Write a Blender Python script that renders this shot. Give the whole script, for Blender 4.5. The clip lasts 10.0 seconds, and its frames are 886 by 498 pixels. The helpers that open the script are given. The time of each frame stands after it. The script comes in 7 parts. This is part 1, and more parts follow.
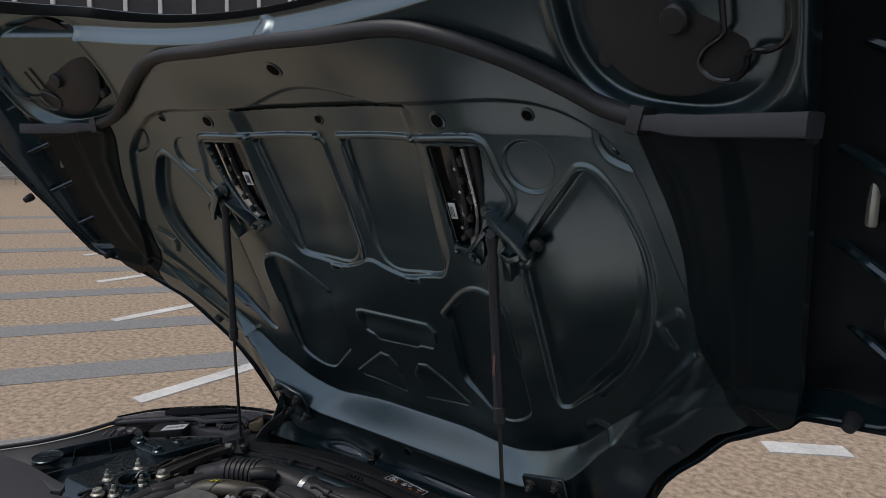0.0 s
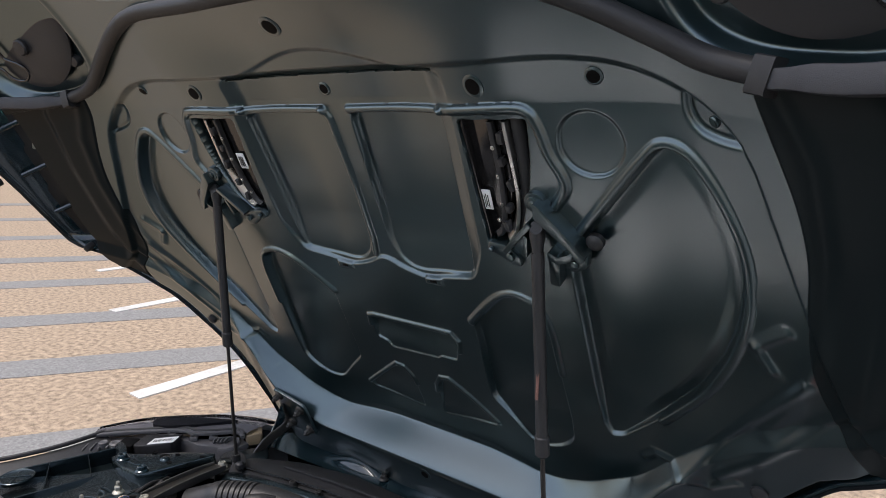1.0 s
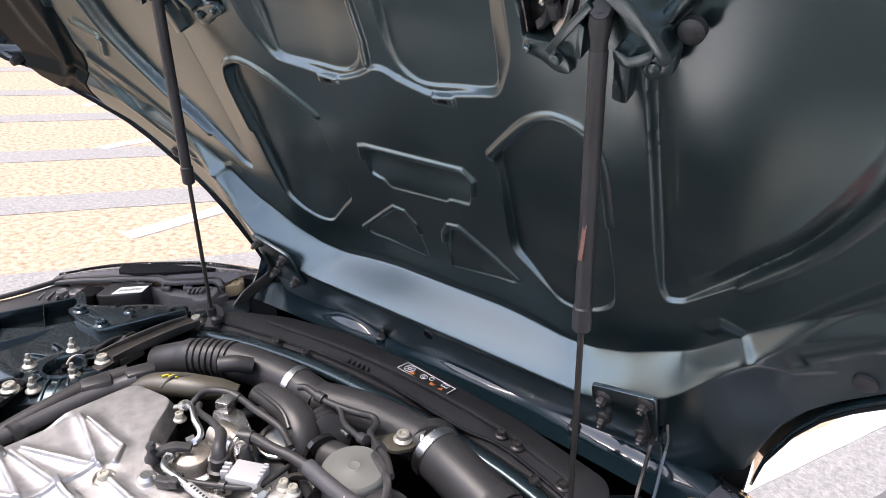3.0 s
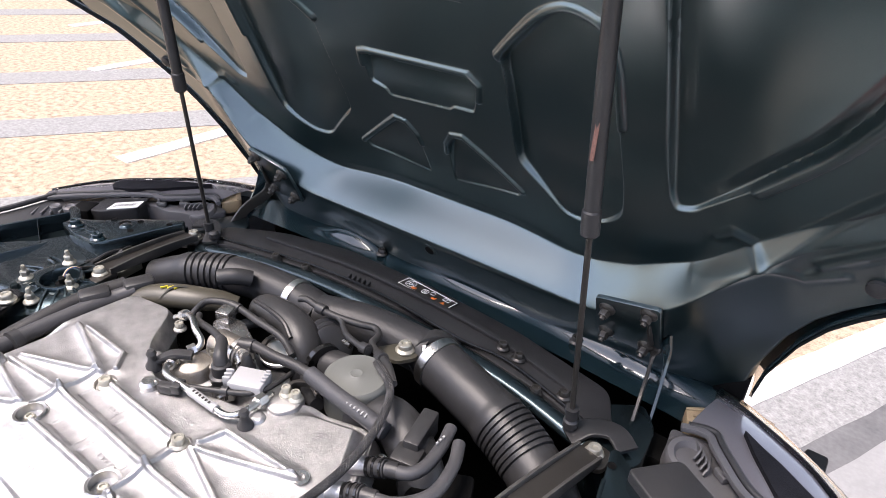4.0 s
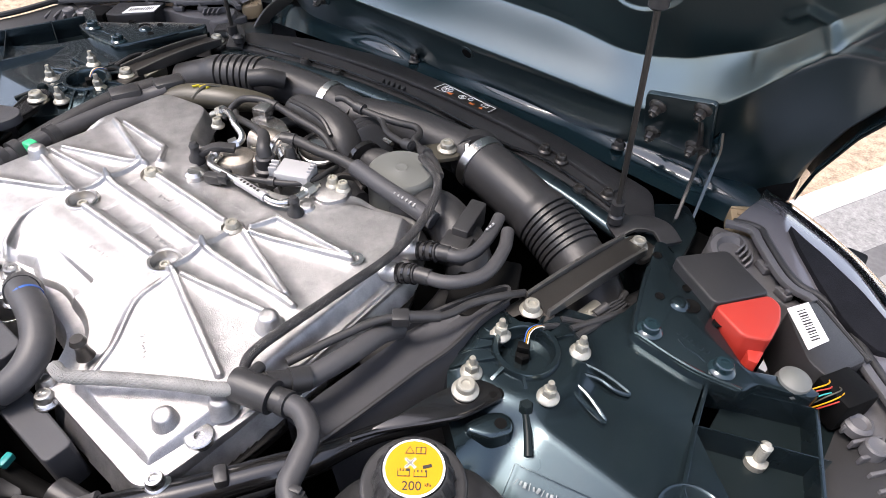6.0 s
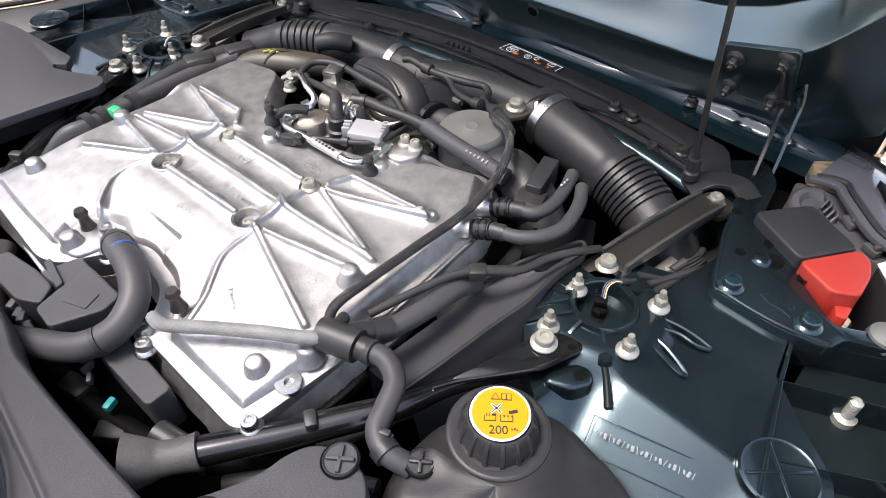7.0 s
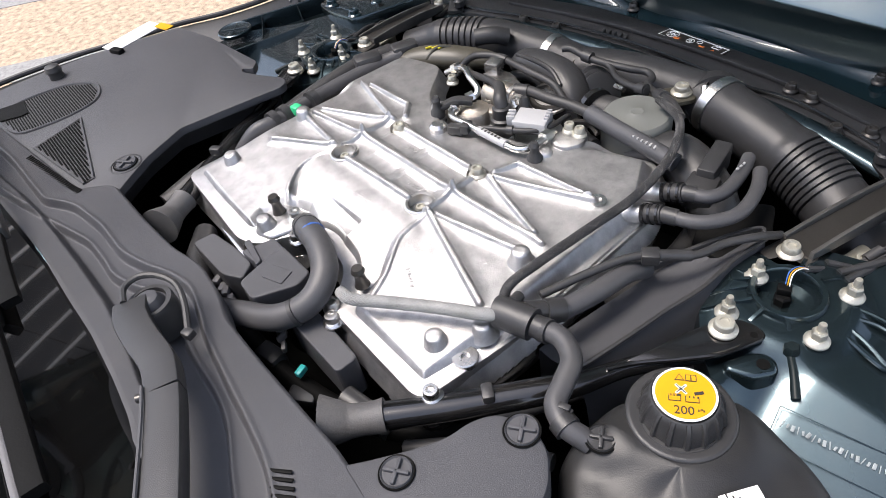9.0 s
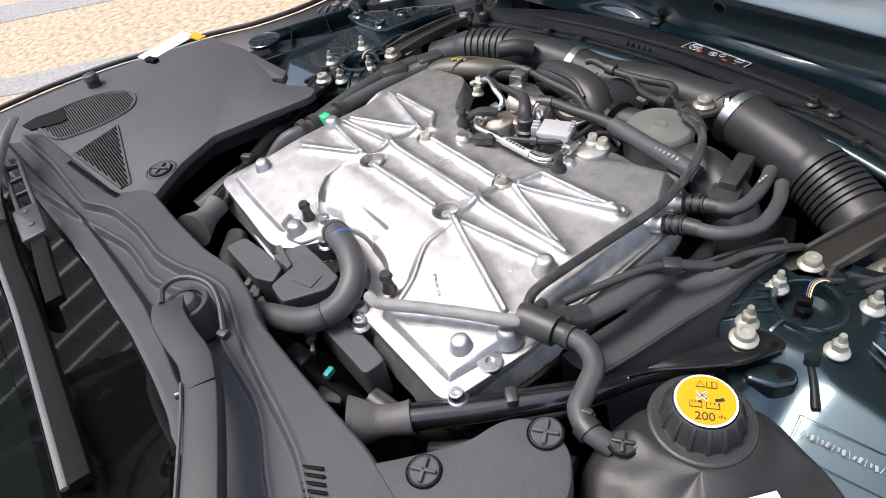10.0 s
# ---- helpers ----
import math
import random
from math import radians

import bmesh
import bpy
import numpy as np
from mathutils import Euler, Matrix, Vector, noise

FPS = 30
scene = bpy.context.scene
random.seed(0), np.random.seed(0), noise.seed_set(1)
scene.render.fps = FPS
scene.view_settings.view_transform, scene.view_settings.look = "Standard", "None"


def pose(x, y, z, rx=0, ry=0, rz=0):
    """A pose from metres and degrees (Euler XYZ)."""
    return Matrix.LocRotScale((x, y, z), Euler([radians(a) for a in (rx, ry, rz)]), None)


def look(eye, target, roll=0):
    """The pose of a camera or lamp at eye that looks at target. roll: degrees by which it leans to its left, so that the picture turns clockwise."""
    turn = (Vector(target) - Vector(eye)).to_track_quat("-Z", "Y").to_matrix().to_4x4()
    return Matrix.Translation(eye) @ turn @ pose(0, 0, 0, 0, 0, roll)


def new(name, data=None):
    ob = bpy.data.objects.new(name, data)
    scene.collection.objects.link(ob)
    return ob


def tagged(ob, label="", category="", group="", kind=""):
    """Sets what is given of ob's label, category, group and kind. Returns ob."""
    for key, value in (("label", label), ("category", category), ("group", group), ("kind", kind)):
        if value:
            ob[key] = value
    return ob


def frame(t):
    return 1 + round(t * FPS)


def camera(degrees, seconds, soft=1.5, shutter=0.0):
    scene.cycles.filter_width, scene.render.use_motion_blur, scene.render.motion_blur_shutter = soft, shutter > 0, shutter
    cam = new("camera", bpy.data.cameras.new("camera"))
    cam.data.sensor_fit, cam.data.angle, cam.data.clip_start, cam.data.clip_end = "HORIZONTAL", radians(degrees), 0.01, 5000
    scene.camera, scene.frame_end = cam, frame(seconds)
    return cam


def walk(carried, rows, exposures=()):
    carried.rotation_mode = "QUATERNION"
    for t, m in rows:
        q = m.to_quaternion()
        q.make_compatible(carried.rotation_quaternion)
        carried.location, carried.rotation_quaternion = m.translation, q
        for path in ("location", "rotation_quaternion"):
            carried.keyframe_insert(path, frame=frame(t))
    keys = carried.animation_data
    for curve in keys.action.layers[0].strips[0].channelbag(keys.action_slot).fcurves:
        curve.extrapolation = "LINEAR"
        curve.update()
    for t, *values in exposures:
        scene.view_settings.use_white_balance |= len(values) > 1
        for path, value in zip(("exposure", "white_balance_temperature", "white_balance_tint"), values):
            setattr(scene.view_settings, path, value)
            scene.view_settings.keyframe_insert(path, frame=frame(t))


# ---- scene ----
cam = camera(69.5, 10.0, 0.5)
PATH=[
    (0.0, (0.902, 0.03, 1.555), (-0.265, 1.627, 1.26), 1.5),
    (0.5, (0.818, 0.096, 1.55), (-0.359, 1.684, 1.246), 1.7),
    (1.0, (0.753, 0.165, 1.536), (-0.421, 1.75, 1.206), 1.7),
    (1.5, (0.699, 0.251, 1.529), (-0.468, 1.828, 1.141), 1.7),
    (2.0, (0.659, 0.308, 1.51), (-0.492, 1.866, 1.012), 1.9),
    (2.5, (0.621, 0.348, 1.477), (-0.501, 1.866, 0.818), 2.3),
    (4.0, (0.592, 0.362, 1.411), (-0.427, 1.773, 0.427), 3.2),
    (4.5, (0.588, 0.35, 1.39), (-0.393, 1.719, 0.311), 3.4),
    (5.0, (0.584, 0.341, 1.375), (-0.342, 1.646, 0.175), 3.6),
    (5.5, (0.58, 0.33, 1.359), (-0.29, 1.571, 0.054), 4.0),
    (6.8, (0.566, 0.292, 1.332), (-0.336, 1.366, -0.093), 0.4),
    (7.0, (0.564, 0.286, 1.332), (-0.377, 1.321, -0.098), -1.4),
    (7.5, (0.559, 0.27, 1.329), (-0.489, 1.202, -0.097), -5.7),
    (8.0, (0.555, 0.259, 1.328), (-0.566, 1.116, -0.089), -8.6),
    (8.5, (0.553, 0.25, 1.33), (-0.626, 1.044, -0.078), -10.8),
    (9.0, (0.55, 0.237, 1.335), (-0.667, 0.991, -0.062), -12.0),
    (9.5, (0.552, 0.226, 1.344), (-0.694, 0.954, -0.041), -12.6),
    (10.0, (0.556, 0.222, 1.35), (-0.705, 0.948, -0.023), -12.5),
]
EXPOSURE = ((0.0, -0.05, 6500, 12), (0.5, 0.42, 6550, 13), (1.0, 0.92, 6600, 14), (2.0, 1.80, 6750, 18), (2.5, 1.88, 6750, 19), (4.0, 1.84, 6750, 19), (5.5, 1.82, 6750, 18), (7.0, 1.66, 6700, 15), (10.0, 1.64, 6650, 14))
walk(cam, [(t, look(eye, target, roll)) for t, eye, target, roll in PATH], EXPOSURE)

# ---- light ----
SUN_AZ, SUN_EL = -140.0, 68.0     # degrees: bearing from +y towards +x, height
sky = bpy.data.worlds.new("sky")
scene.world = sky
sky.use_nodes = True
wn = sky.node_tree.nodes
tex = wn.new("ShaderNodeTexSky")
tex.sky_type, tex.sun_disc = "NISHITA", False
tex.sun_elevation, tex.sun_rotation = radians(SUN_EL), radians(SUN_AZ)
tex.air_density, tex.dust_density = 1.0, 1.6
wn["Background"].inputs[1].default_value = 0.15
haze = wn.new("ShaderNodeHueSaturation")
haze.inputs["Saturation"].default_value = 0.66
sky.node_tree.links.new(tex.outputs[0], haze.inputs["Color"])
sky.node_tree.links.new(haze.outputs[0], wn["Background"].inputs[0])
sun = new("sun", bpy.data.lights.new("sun", "SUN"))
sun.data.energy, sun.data.angle, sun.data.color = 1.75, radians(24.0), (1.0, 0.95, 0.87)
sx = math.sin(radians(SUN_AZ)) * math.cos(radians(SUN_EL))
sy = math.cos(radians(SUN_AZ)) * math.cos(radians(SUN_EL))
sun.matrix_world = look((sx * 20, sy * 20, math.sin(radians(SUN_EL)) * 20), (0, 0, 0))


# ---- materials ----
def material(name, color, rough=0.5, metal=0.0, vary=0.25, scale=60.0, bump=0.15, grain=600.0, coat=0.0, spec=0.5, dust=0.0):
    """A principled surface with variation at two scales, fine relief, and optional dust patches."""
    m = bpy.data.materials.new(name)
    m.use_nodes = True
    nt = m.node_tree
    N, L = nt.nodes, nt.links
    b = N["Principled BSDF"]
    b.inputs["Metallic"].default_value = metal
    b.inputs["Coat Weight"].default_value = coat
    b.inputs["Coat Roughness"].default_value = 0.08
    b.inputs["Specular IOR Level"].default_value = spec
    co = N.new("ShaderNodeTexCoord")
    n1 = N.new("ShaderNodeTexNoise"); n1.inputs["Scale"].default_value = scale * 0.15; n1.inputs["Detail"].default_value = 6
    n2 = N.new("ShaderNodeTexNoise"); n2.inputs["Scale"].default_value = grain; n2.inputs["Detail"].default_value = 3
    for n in (n1, n2):
        L.new(co.outputs["Object"], n.inputs["Vector"])
    mix = N.new("ShaderNodeMath"); mix.operation = "MULTIPLY_ADD"
    mix.inputs[1].default_value = 0.6
    L.new(n1.outputs[0], mix.inputs[0])
    k = N.new("ShaderNodeMath"); k.operation = "MULTIPLY"; k.inputs[1].default_value = 0.4
    L.new(n2.outputs[0], k.inputs[0]); L.new(k.outputs[0], mix.inputs[2])
    ramp = N.new("ShaderNodeValToRGB")
    e = ramp.color_ramp.elements
    e[0].position, e[1].position = 0.3, 0.7
    e[0].color = (*[c * (1 - vary) for c in color], 1)
    e[1].color = (*[min(1, c * (1 + vary)) for c in color], 1)
    L.new(mix.outputs[0], ramp.inputs[0])
    out = ramp.outputs[0]
    if dust:
        n3 = N.new("ShaderNodeTexNoise"); n3.inputs["Scale"].default_value = 22; n3.inputs["Detail"].default_value = 8; n3.inputs["Roughness"].default_value = 0.75
        L.new(co.outputs["Object"], n3.inputs["Vector"])
        dr = N.new("ShaderNodeMapRange"); dr.inputs[1].default_value, dr.inputs[2].default_value = 0.48, 0.75; dr.inputs[4].default_value = dust
        L.new(n3.outputs[0], dr.inputs[0])
        mx = N.new("ShaderNodeMixRGB"); mx.inputs[2].default_value = (0.30, 0.26, 0.21, 1)
        L.new(dr.outputs[0], mx.inputs[0]); L.new(out, mx.inputs[1]); out = mx.outputs[0]
    L.new(out, b.inputs["Base Color"])
    rr = N.new("ShaderNodeMapRange"); rr.inputs[3].default_value, rr.inputs[4].default_value = max(0.02, rough - 0.08), min(1, rough + 0.08)
    L.new(n1.outputs[0], rr.inputs[0]); L.new(rr.outputs[0], b.inputs["Roughness"])
    if bump:
        bp = N.new("ShaderNodeBump"); bp.inputs["Strength"].default_value = bump; bp.inputs["Distance"].default_value = 0.001
        L.new(n2.outputs[0], bp.inputs["Height"]); L.new(bp.outputs[0], b.inputs["Normal"])
    return m


def cast_metal(name, color, rough):
    """Sand-cast metal: blotches, grain, pits and a fine pebbled relief."""
    m = material(name, color, rough, 0.94, 0.34, 420, 0.0, 900)
    N, L = m.node_tree.nodes, m.node_tree.links
    b = N["Principled BSDF"]
    co = N["Texture Coordinate"]
    fine = N.new("ShaderNodeTexNoise"); fine.inputs["Scale"].default_value = 820; fine.inputs["Detail"].default_value = 4
    broad = N.new("ShaderNodeTexNoise"); broad.inputs["Scale"].default_value = 55; broad.inputs["Detail"].default_value = 9; broad.inputs["Roughness"].default_value = 0.72
    pits = N.new("ShaderNodeTexVoronoi"); pits.inputs["Scale"].default_value = 1500
    for n in (fine, broad, pits):
        L.new(co.outputs["Object"], n.inputs["Vector"])
    b1 = N.new("ShaderNodeBump"); b1.inputs["Strength"].default_value = 0.55; b1.inputs["Distance"].default_value = 0.0006
    b2 = N.new("ShaderNodeBump"); b2.inputs["Strength"].default_value = 0.05; b2.inputs["Distance"].default_value = 0.003
    b3 = N.new("ShaderNodeBump"); b3.inputs["Strength"].default_value = 0.45; b3.inputs["Distance"].default_value = 0.0005
    L.new(fine.outputs[0], b1.inputs["Height"]); L.new(broad.outputs[0], b2.inputs["Height"]); L.new(pits.outputs[0], b3.inputs["Height"])
    L.new(b1.outputs[0], b2.inputs["Normal"]); L.new(b2.outputs[0], b3.inputs["Normal"]); L.new(b3.outputs[0], b.inputs["Normal"])
    rr = N.new("ShaderNodeMapRange"); rr.inputs[1].default_value, rr.inputs[2].default_value = 0.38, 0.62
    rr.inputs[3].default_value, rr.inputs[4].default_value = rough - 0.03, rough + 0.05
    L.new(broad.outputs[0], rr.inputs[0]); L.new(rr.outputs[0], b.inputs["Roughness"])
    return m


PAINT = material("satin_teal_paint", (0.038, 0.074, 0.082), 0.36, 0.9, 0.06, 20, 0.015, 900, coat=1.0)
paint_bsdf = PAINT.node_tree.nodes["Principled BSDF"]
paint_bsdf.inputs["Coat Roughness"].default_value, paint_bsdf.inputs["Coat IOR"].default_value = 0.22, 1.8
GLOSS = material("gloss_teal_paint", (0.010, 0.024, 0.030), 0.14, 0.2, 0.12, 20, 0.0, 900, coat=0.8)
CAST_PAINT = material("painted_casting", (0.030, 0.048, 0.056), 0.26, 0.85, 0.10, 40, 0.05, 500, coat=0.5, dust=0.03)
PLASTIC = material("black_plastic", (0.026, 0.026, 0.027), 0.36, 0, 0.25, 60, 0.25, 1400, dust=0.022, spec=0.38)
TRIM = material("grained_dark_plastic", (0.047, 0.048, 0.053), 0.50, 0, 0.15, 50, 0.45, 1700, dust=0.025, spec=0.35)
RUBBER = material("black_rubber", (0.026, 0.026, 0.027), 0.48, 0, 0.25, 80, 0.25, 900, dust=0.03, spec=0.35)
HOSE = material("rubber_hose", (0.046, 0.046, 0.049), 0.46, 0, 0.25, 80, 0.25, 1100, dust=0.07, spec=0.38)
BOOT = material("dusty_grey_rubber", (0.070, 0.069, 0.070), 0.6, 0, 0.35, 90, 0.4, 700, dust=0.12)
OLIVE = material("dusty_olive_plastic", (0.046, 0.042, 0.031), 0.42, 0, 0.2, 60, 0.15, 900)
# near black for dark parts; also paints the shade in holes and deep gaps
VOID = material("near_black_parts_and_depth_shade", (0.0025, 0.0025, 0.0025), 0.65, 0, 0.3, 60, 0.2, 400, spec=0.10)
ALU = cast_metal("cast_aluminium", (0.415, 0.41, 0.408), 0.36)
ALU_SMOOTH = material("machined_aluminium", (0.50, 0.49, 0.475), 0.27, 0.95, 0.15, 80, 0.12, 700)
ZINC = material("zinc_plated_steel", (0.40, 0.385, 0.33), 0.40, 0.6, 0.25, 160, 0.25, 900, dust=0.08)
STEEL = material("brushed_steel", (0.55, 0.54, 0.52), 0.28, 1.0, 0.15, 120, 0.1, 900)
DARK_STEEL = material("dark_steel", (0.07, 0.065, 0.06), 0.35, 0.7, 0.25, 100, 0.15, 700)
WORN_STEEL = material("worn_bare_steel", (0.13, 0.125, 0.118), 0.38, 0.7, 0.3, 120, 0.2, 800)
# near black: pin and tray; on the bonnet's sides a painted-in dark reflection
SATIN_BLACK = material("satin_near_black", (0.006, 0.010, 0.011), 0.40, 0.0, 0.15, 24, 0.04, 900, spec=0.16)
ECOAT = material("dark_primer", (0.007, 0.009, 0.011), 0.5, 0, 0.2, 30, 0.05, 900)
ETCH = material("etched_grey_mark", (0.19, 0.21, 0.215), 0.5, 0.2, 0.5, 400, 0.2, 1500)
LAMP_GREY = material("dull_grey_lamp_plastic", (0.085, 0.083, 0.086), 0.45, 0, 0.2, 60, 0.2, 900, dust=0.06)
# grey of the reflected sky is mixed into the smoky lens colour
SMOKED = material("smoky_sky_grey_lens", (0.12, 0.115, 0.125), 0.22, 0.0, 0.1, 20, 0.0, 900, coat=1.0)
FLOCK = material("black_flocked_lining", (0.008, 0.008, 0.010), 0.8, 0, 0.6, 300, 0.5, 700, spec=0.15)
# amber and tan reflections in the headlamp, put into the plastic's colour
AMBER = material("amber_reflection_plastic", (0.34, 0.25, 0.15), 0.25, 0, 0.2, 60, 0.0, 900, coat=0.6)
GREY_CAP = material("grey_green_plastic", (0.105, 0.110, 0.103), 0.55, 0, 0.1, 60, 0.15, 1200)
RED = material("red_plastic", (0.36, 0.030, 0.020), 0.40, 0, 0.12, 60, 0.12, 1300, dust=0.03)
YELLOW = material("yellow_label", (0.52, 0.25, 0.004), 0.5, 0, 0.06, 60, 0.0, spec=0.25)
WHITE = material("white_label", (0.78, 0.78, 0.76), 0.5, 0, 0.05, 60, 0.0)
INK = material("black_ink", (0.02, 0.018, 0.015), 0.5, 0, 0.1, 60, 0.0)
PAINT_MARK = material("yellow_green_paint_mark", (0.50, 0.42, 0.02), 0.5, 0, 0.2, 200, 0.0)
ORANGE = material("orange_ink", (0.75, 0.20, 0.04), 0.5, 0, 0.1, 60, 0.0)
GREEN = material("green_plastic", (0.02, 0.38, 0.16), 0.4, 0, 0.15, 60, 0.05)
CYAN = material("teal_connector_plastic", (0.02, 0.30, 0.30), 0.4, 0, 0.15, 60, 0.05)
BLUE = material("blue_wire_insulation", (0.03, 0.10, 0.35), 0.4, 0, 0.1, 60, 0.0)
GREY_PLASTIC = material("light_grey_plastic", (0.31, 0.31, 0.315), 0.45, 0, 0.12, 80, 0.1, 900)
BLACK_GLOSS = material("gloss_black_coating", (0.006, 0.006, 0.0065), 0.18, 0, 0.2, 60, 0.04, 900, coat=0.4, dust=0.04)
BRAID = material("grey_braid", (0.20, 0.20, 0.195), 0.5, 0.1, 0.35, 300, 0.5, 900)
GROUND = material("tan_aggregate_paving", (0.31, 0.236, 0.165), 0.9, 0, 0.72, 170, 0.9, 130, dust=0.12)
ASPHALT = material("grey_asphalt_strip", (0.20, 0.198, 0.192), 0.85, 0, 0.40, 380, 0.6, 140)
TAR = material("dark_tar_joint", (0.10, 0.098, 0.098), 0.8, 0, 0.3, 40, 0.5, 60)
CONCRETE = material("pale_concrete", (0.20, 0.198, 0.194), 0.85, 0, 0.15, 20, 0.3, 80)
LINE = material("white_road_paint", (0.55, 0.54, 0.51), 0.75, 0, 0.30, 30, 0.4, 50)
FACADE = material("dark_cladding", (0.045, 0.045, 0.048), 0.5, 0, 0.15, 4, 0.0)
FIN = material("white_metal_fin", (0.75, 0.75, 0.74), 0.4, 0, 0.08, 4, 0.0)
RENDERED_WALL = material("pale_rendered_wall", (0.55, 0.52, 0.46), 0.85, 0, 0.12, 6, 0.1, 60)


def glass(name, color, rough=0.02, ior=1.45):
    m = bpy.data.materials.new(name)
    m.use_nodes = True
    b = m.node_tree.nodes["Principled BSDF"]
    b.inputs["Base Color"].default_value = (*color, 1)
    b.inputs["Roughness"].default_value = rough
    b.inputs["IOR"].default_value = ior
    b.inputs["Transmission Weight"].default_value = 1.0
    return m


WINDSCREEN = glass("tinted_windscreen_glass", (0.30, 0.42, 0.38))
LENS = glass("headlamp_lens", (0.86, 0.80, 0.70))

# ---- shape tools ----
CX = -0.013     # the car's middle plane
MIRROR = False  # while true, shapes are laid on the car's other side


def part(name, geo, mat, parent=None, label="", sharp=38):
    """Links a shape, a list of (points, faces), as one mesh object under its parent."""
    pts, faces = [], []
    for v, f in (geo if isinstance(geo, list) else [geo]):
        k = len(pts)
        pts += [tuple(p) for p in v]
        faces += [tuple(i + k for i in q) for q in f]
    if MIRROR:
        pts = [(2 * CX - x, y, z) for x, y, z in pts]
        faces = [q[::-1] for q in faces]
    me = bpy.data.meshes.new(name)
    me.from_pydata(pts, [], faces)
    me.materials.append(mat)
    me.polygons.foreach_set("use_smooth", [len(q) <= 4 for q in faces])
    me.set_sharp_from_angle(angle=radians(sharp))
    ob = new(name, me)
    if parent:
        ob.parent = parent
    if label:
        ob["label"] = label
    return ob


def thing(name, label, category, group="", kind=""):
    return tagged(new(name), label, category, group, kind)


def moved(geo, m):
    v, f = geo
    return [tuple(m @ Vector(p)) for p in v], f


def spline(points, n=6):
    """A smooth line through the points."""
    p = [np.array(q, float) for q in points]
    p = [2 * p[0] - p[1]] + p + [2 * p[-1] - p[-2]]
    out = []
    for i in range(1, len(p) - 2):
        a, b, c, d = p[i - 1:i + 3]
        for k in range(n):
            t = k / n
            out.append(0.5 * (2 * b + (c - a) * t + (2 * a - 5 * b + 4 * c - d) * t * t + (3 * b - a - 3 * c + d) * t ** 3))
    out.append(p[-2])
    return out


def tube(points, r, n=12, smooth=6, flat=1.0, caps=True):
    """A round (or, with flat below 1, oval) bar along a line; r is a number or a function of the share of the way."""
    p = spline(points, smooth) if smooth > 1 and len(points) > 2 else [np.array(q, float) for q in points]
    s = np.concatenate([[0], np.cumsum([np.linalg.norm(p[i + 1] - p[i]) for i in range(len(p) - 1)])])
    s = s / s[-1]
    t0 = p[1] - p[0]
    side = np.cross(t0, (0, 0, 1.0))
    if np.linalg.norm(side) < 1e-6:
        side = np.array((1.0, 0, 0))
    pts, faces = [], []
    for i in range(len(p)):
        t = p[min(i + 1, len(p) - 1)] - p[max(i - 1, 0)]
        t = t / np.linalg.norm(t)
        side = side - t * (side @ t)
        side = side / np.linalg.norm(side)
        up = np.cross(side, t)
        rad = r(s[i]) if callable(r) else r
        for k in range(n):
            a = 2 * math.pi * k / n
            pts.append(p[i] + rad * (side * math.cos(a) + up * flat * math.sin(a)))
    for i in range(len(p) - 1):
        for k in range(n):
            faces.append((i * n + k, (i + 1) * n + k, (i + 1) * n + (k + 1) % n, i * n + (k + 1) % n))
    if caps:
        faces.append(tuple(range(n)))
        faces.append(tuple((len(p) - 1) * n + k for k in reversed(range(n))))
    return pts, faces


def lathe(profile, at=(0, 0, 0), axis=(0, 0, 1), n=24, wave=None):
    """A turned shape: profile of (radius, height) along the axis; wave(angle, height) scales the radius."""
    q = Vector((0, 0, 1)).rotation_difference(Vector(axis)).to_matrix().to_4x4()
    m = Matrix.Translation(at) @ q
    pts, faces = [], []
    for r, h in profile:
        for k in range(n):
            a = 2 * math.pi * k / n
            rr = r * (wave(a, h) if wave else 1)
            pts.append(tuple(m @ Vector((rr * math.cos(a), rr * math.sin(a), h))))
    for i in range(len(profile) - 1):
        for k in range(n):
            faces.append((i * n + k, i * n + (k + 1) % n, (i + 1) * n + (k + 1) % n, (i + 1) * n + k))
    faces.append(tuple(reversed(range(n))))
    faces.append(tuple((len(profile) - 1) * n + k for k in range(n)))
    return pts, faces


def block(at, size, bevel=0.002, turn=0.0, tip=(0.0, 0.0)):
    """A box with rounded edges; turn about z, tip about x and y, in degrees."""
    bm = bmesh.new()
    bmesh.ops.create_cube(bm, size=1, matrix=Matrix.Diagonal((*size, 1)))
    if bevel:
        bmesh.ops.bevel(bm, geom=bm.edges[:], offset=min(bevel, min(size) * 0.45), segments=2, affect="EDGES", profile=0.5)
    bm.verts.index_update()
    m = pose(*at, tip[0], tip[1], turn)
    out = [tuple(m @ v.co) for v in bm.verts], [tuple(v.index for v in f.verts) for f in bm.faces]
    bm.free()
    return out


def crosses(poly):
    """Whether an outline runs across itself."""
    p = np.array([q[:2] for q in poly])
    a, b = p, np.roll(p, -1, 0)

    def side(o, d, q):
        return (d[:, None, 0] - o[:, None, 0]) * (q[None, :, 1] - o[:, None, 1]) - (d[:, None, 1] - o[:, None, 1]) * (q[None, :, 0] - o[:, None, 0])
    sa, sb = side(a, b, a), side(a, b, b)
    hit = (sa * sb < -1e-16) & ((sa * sb).T < -1e-16)
    return bool(hit.any())


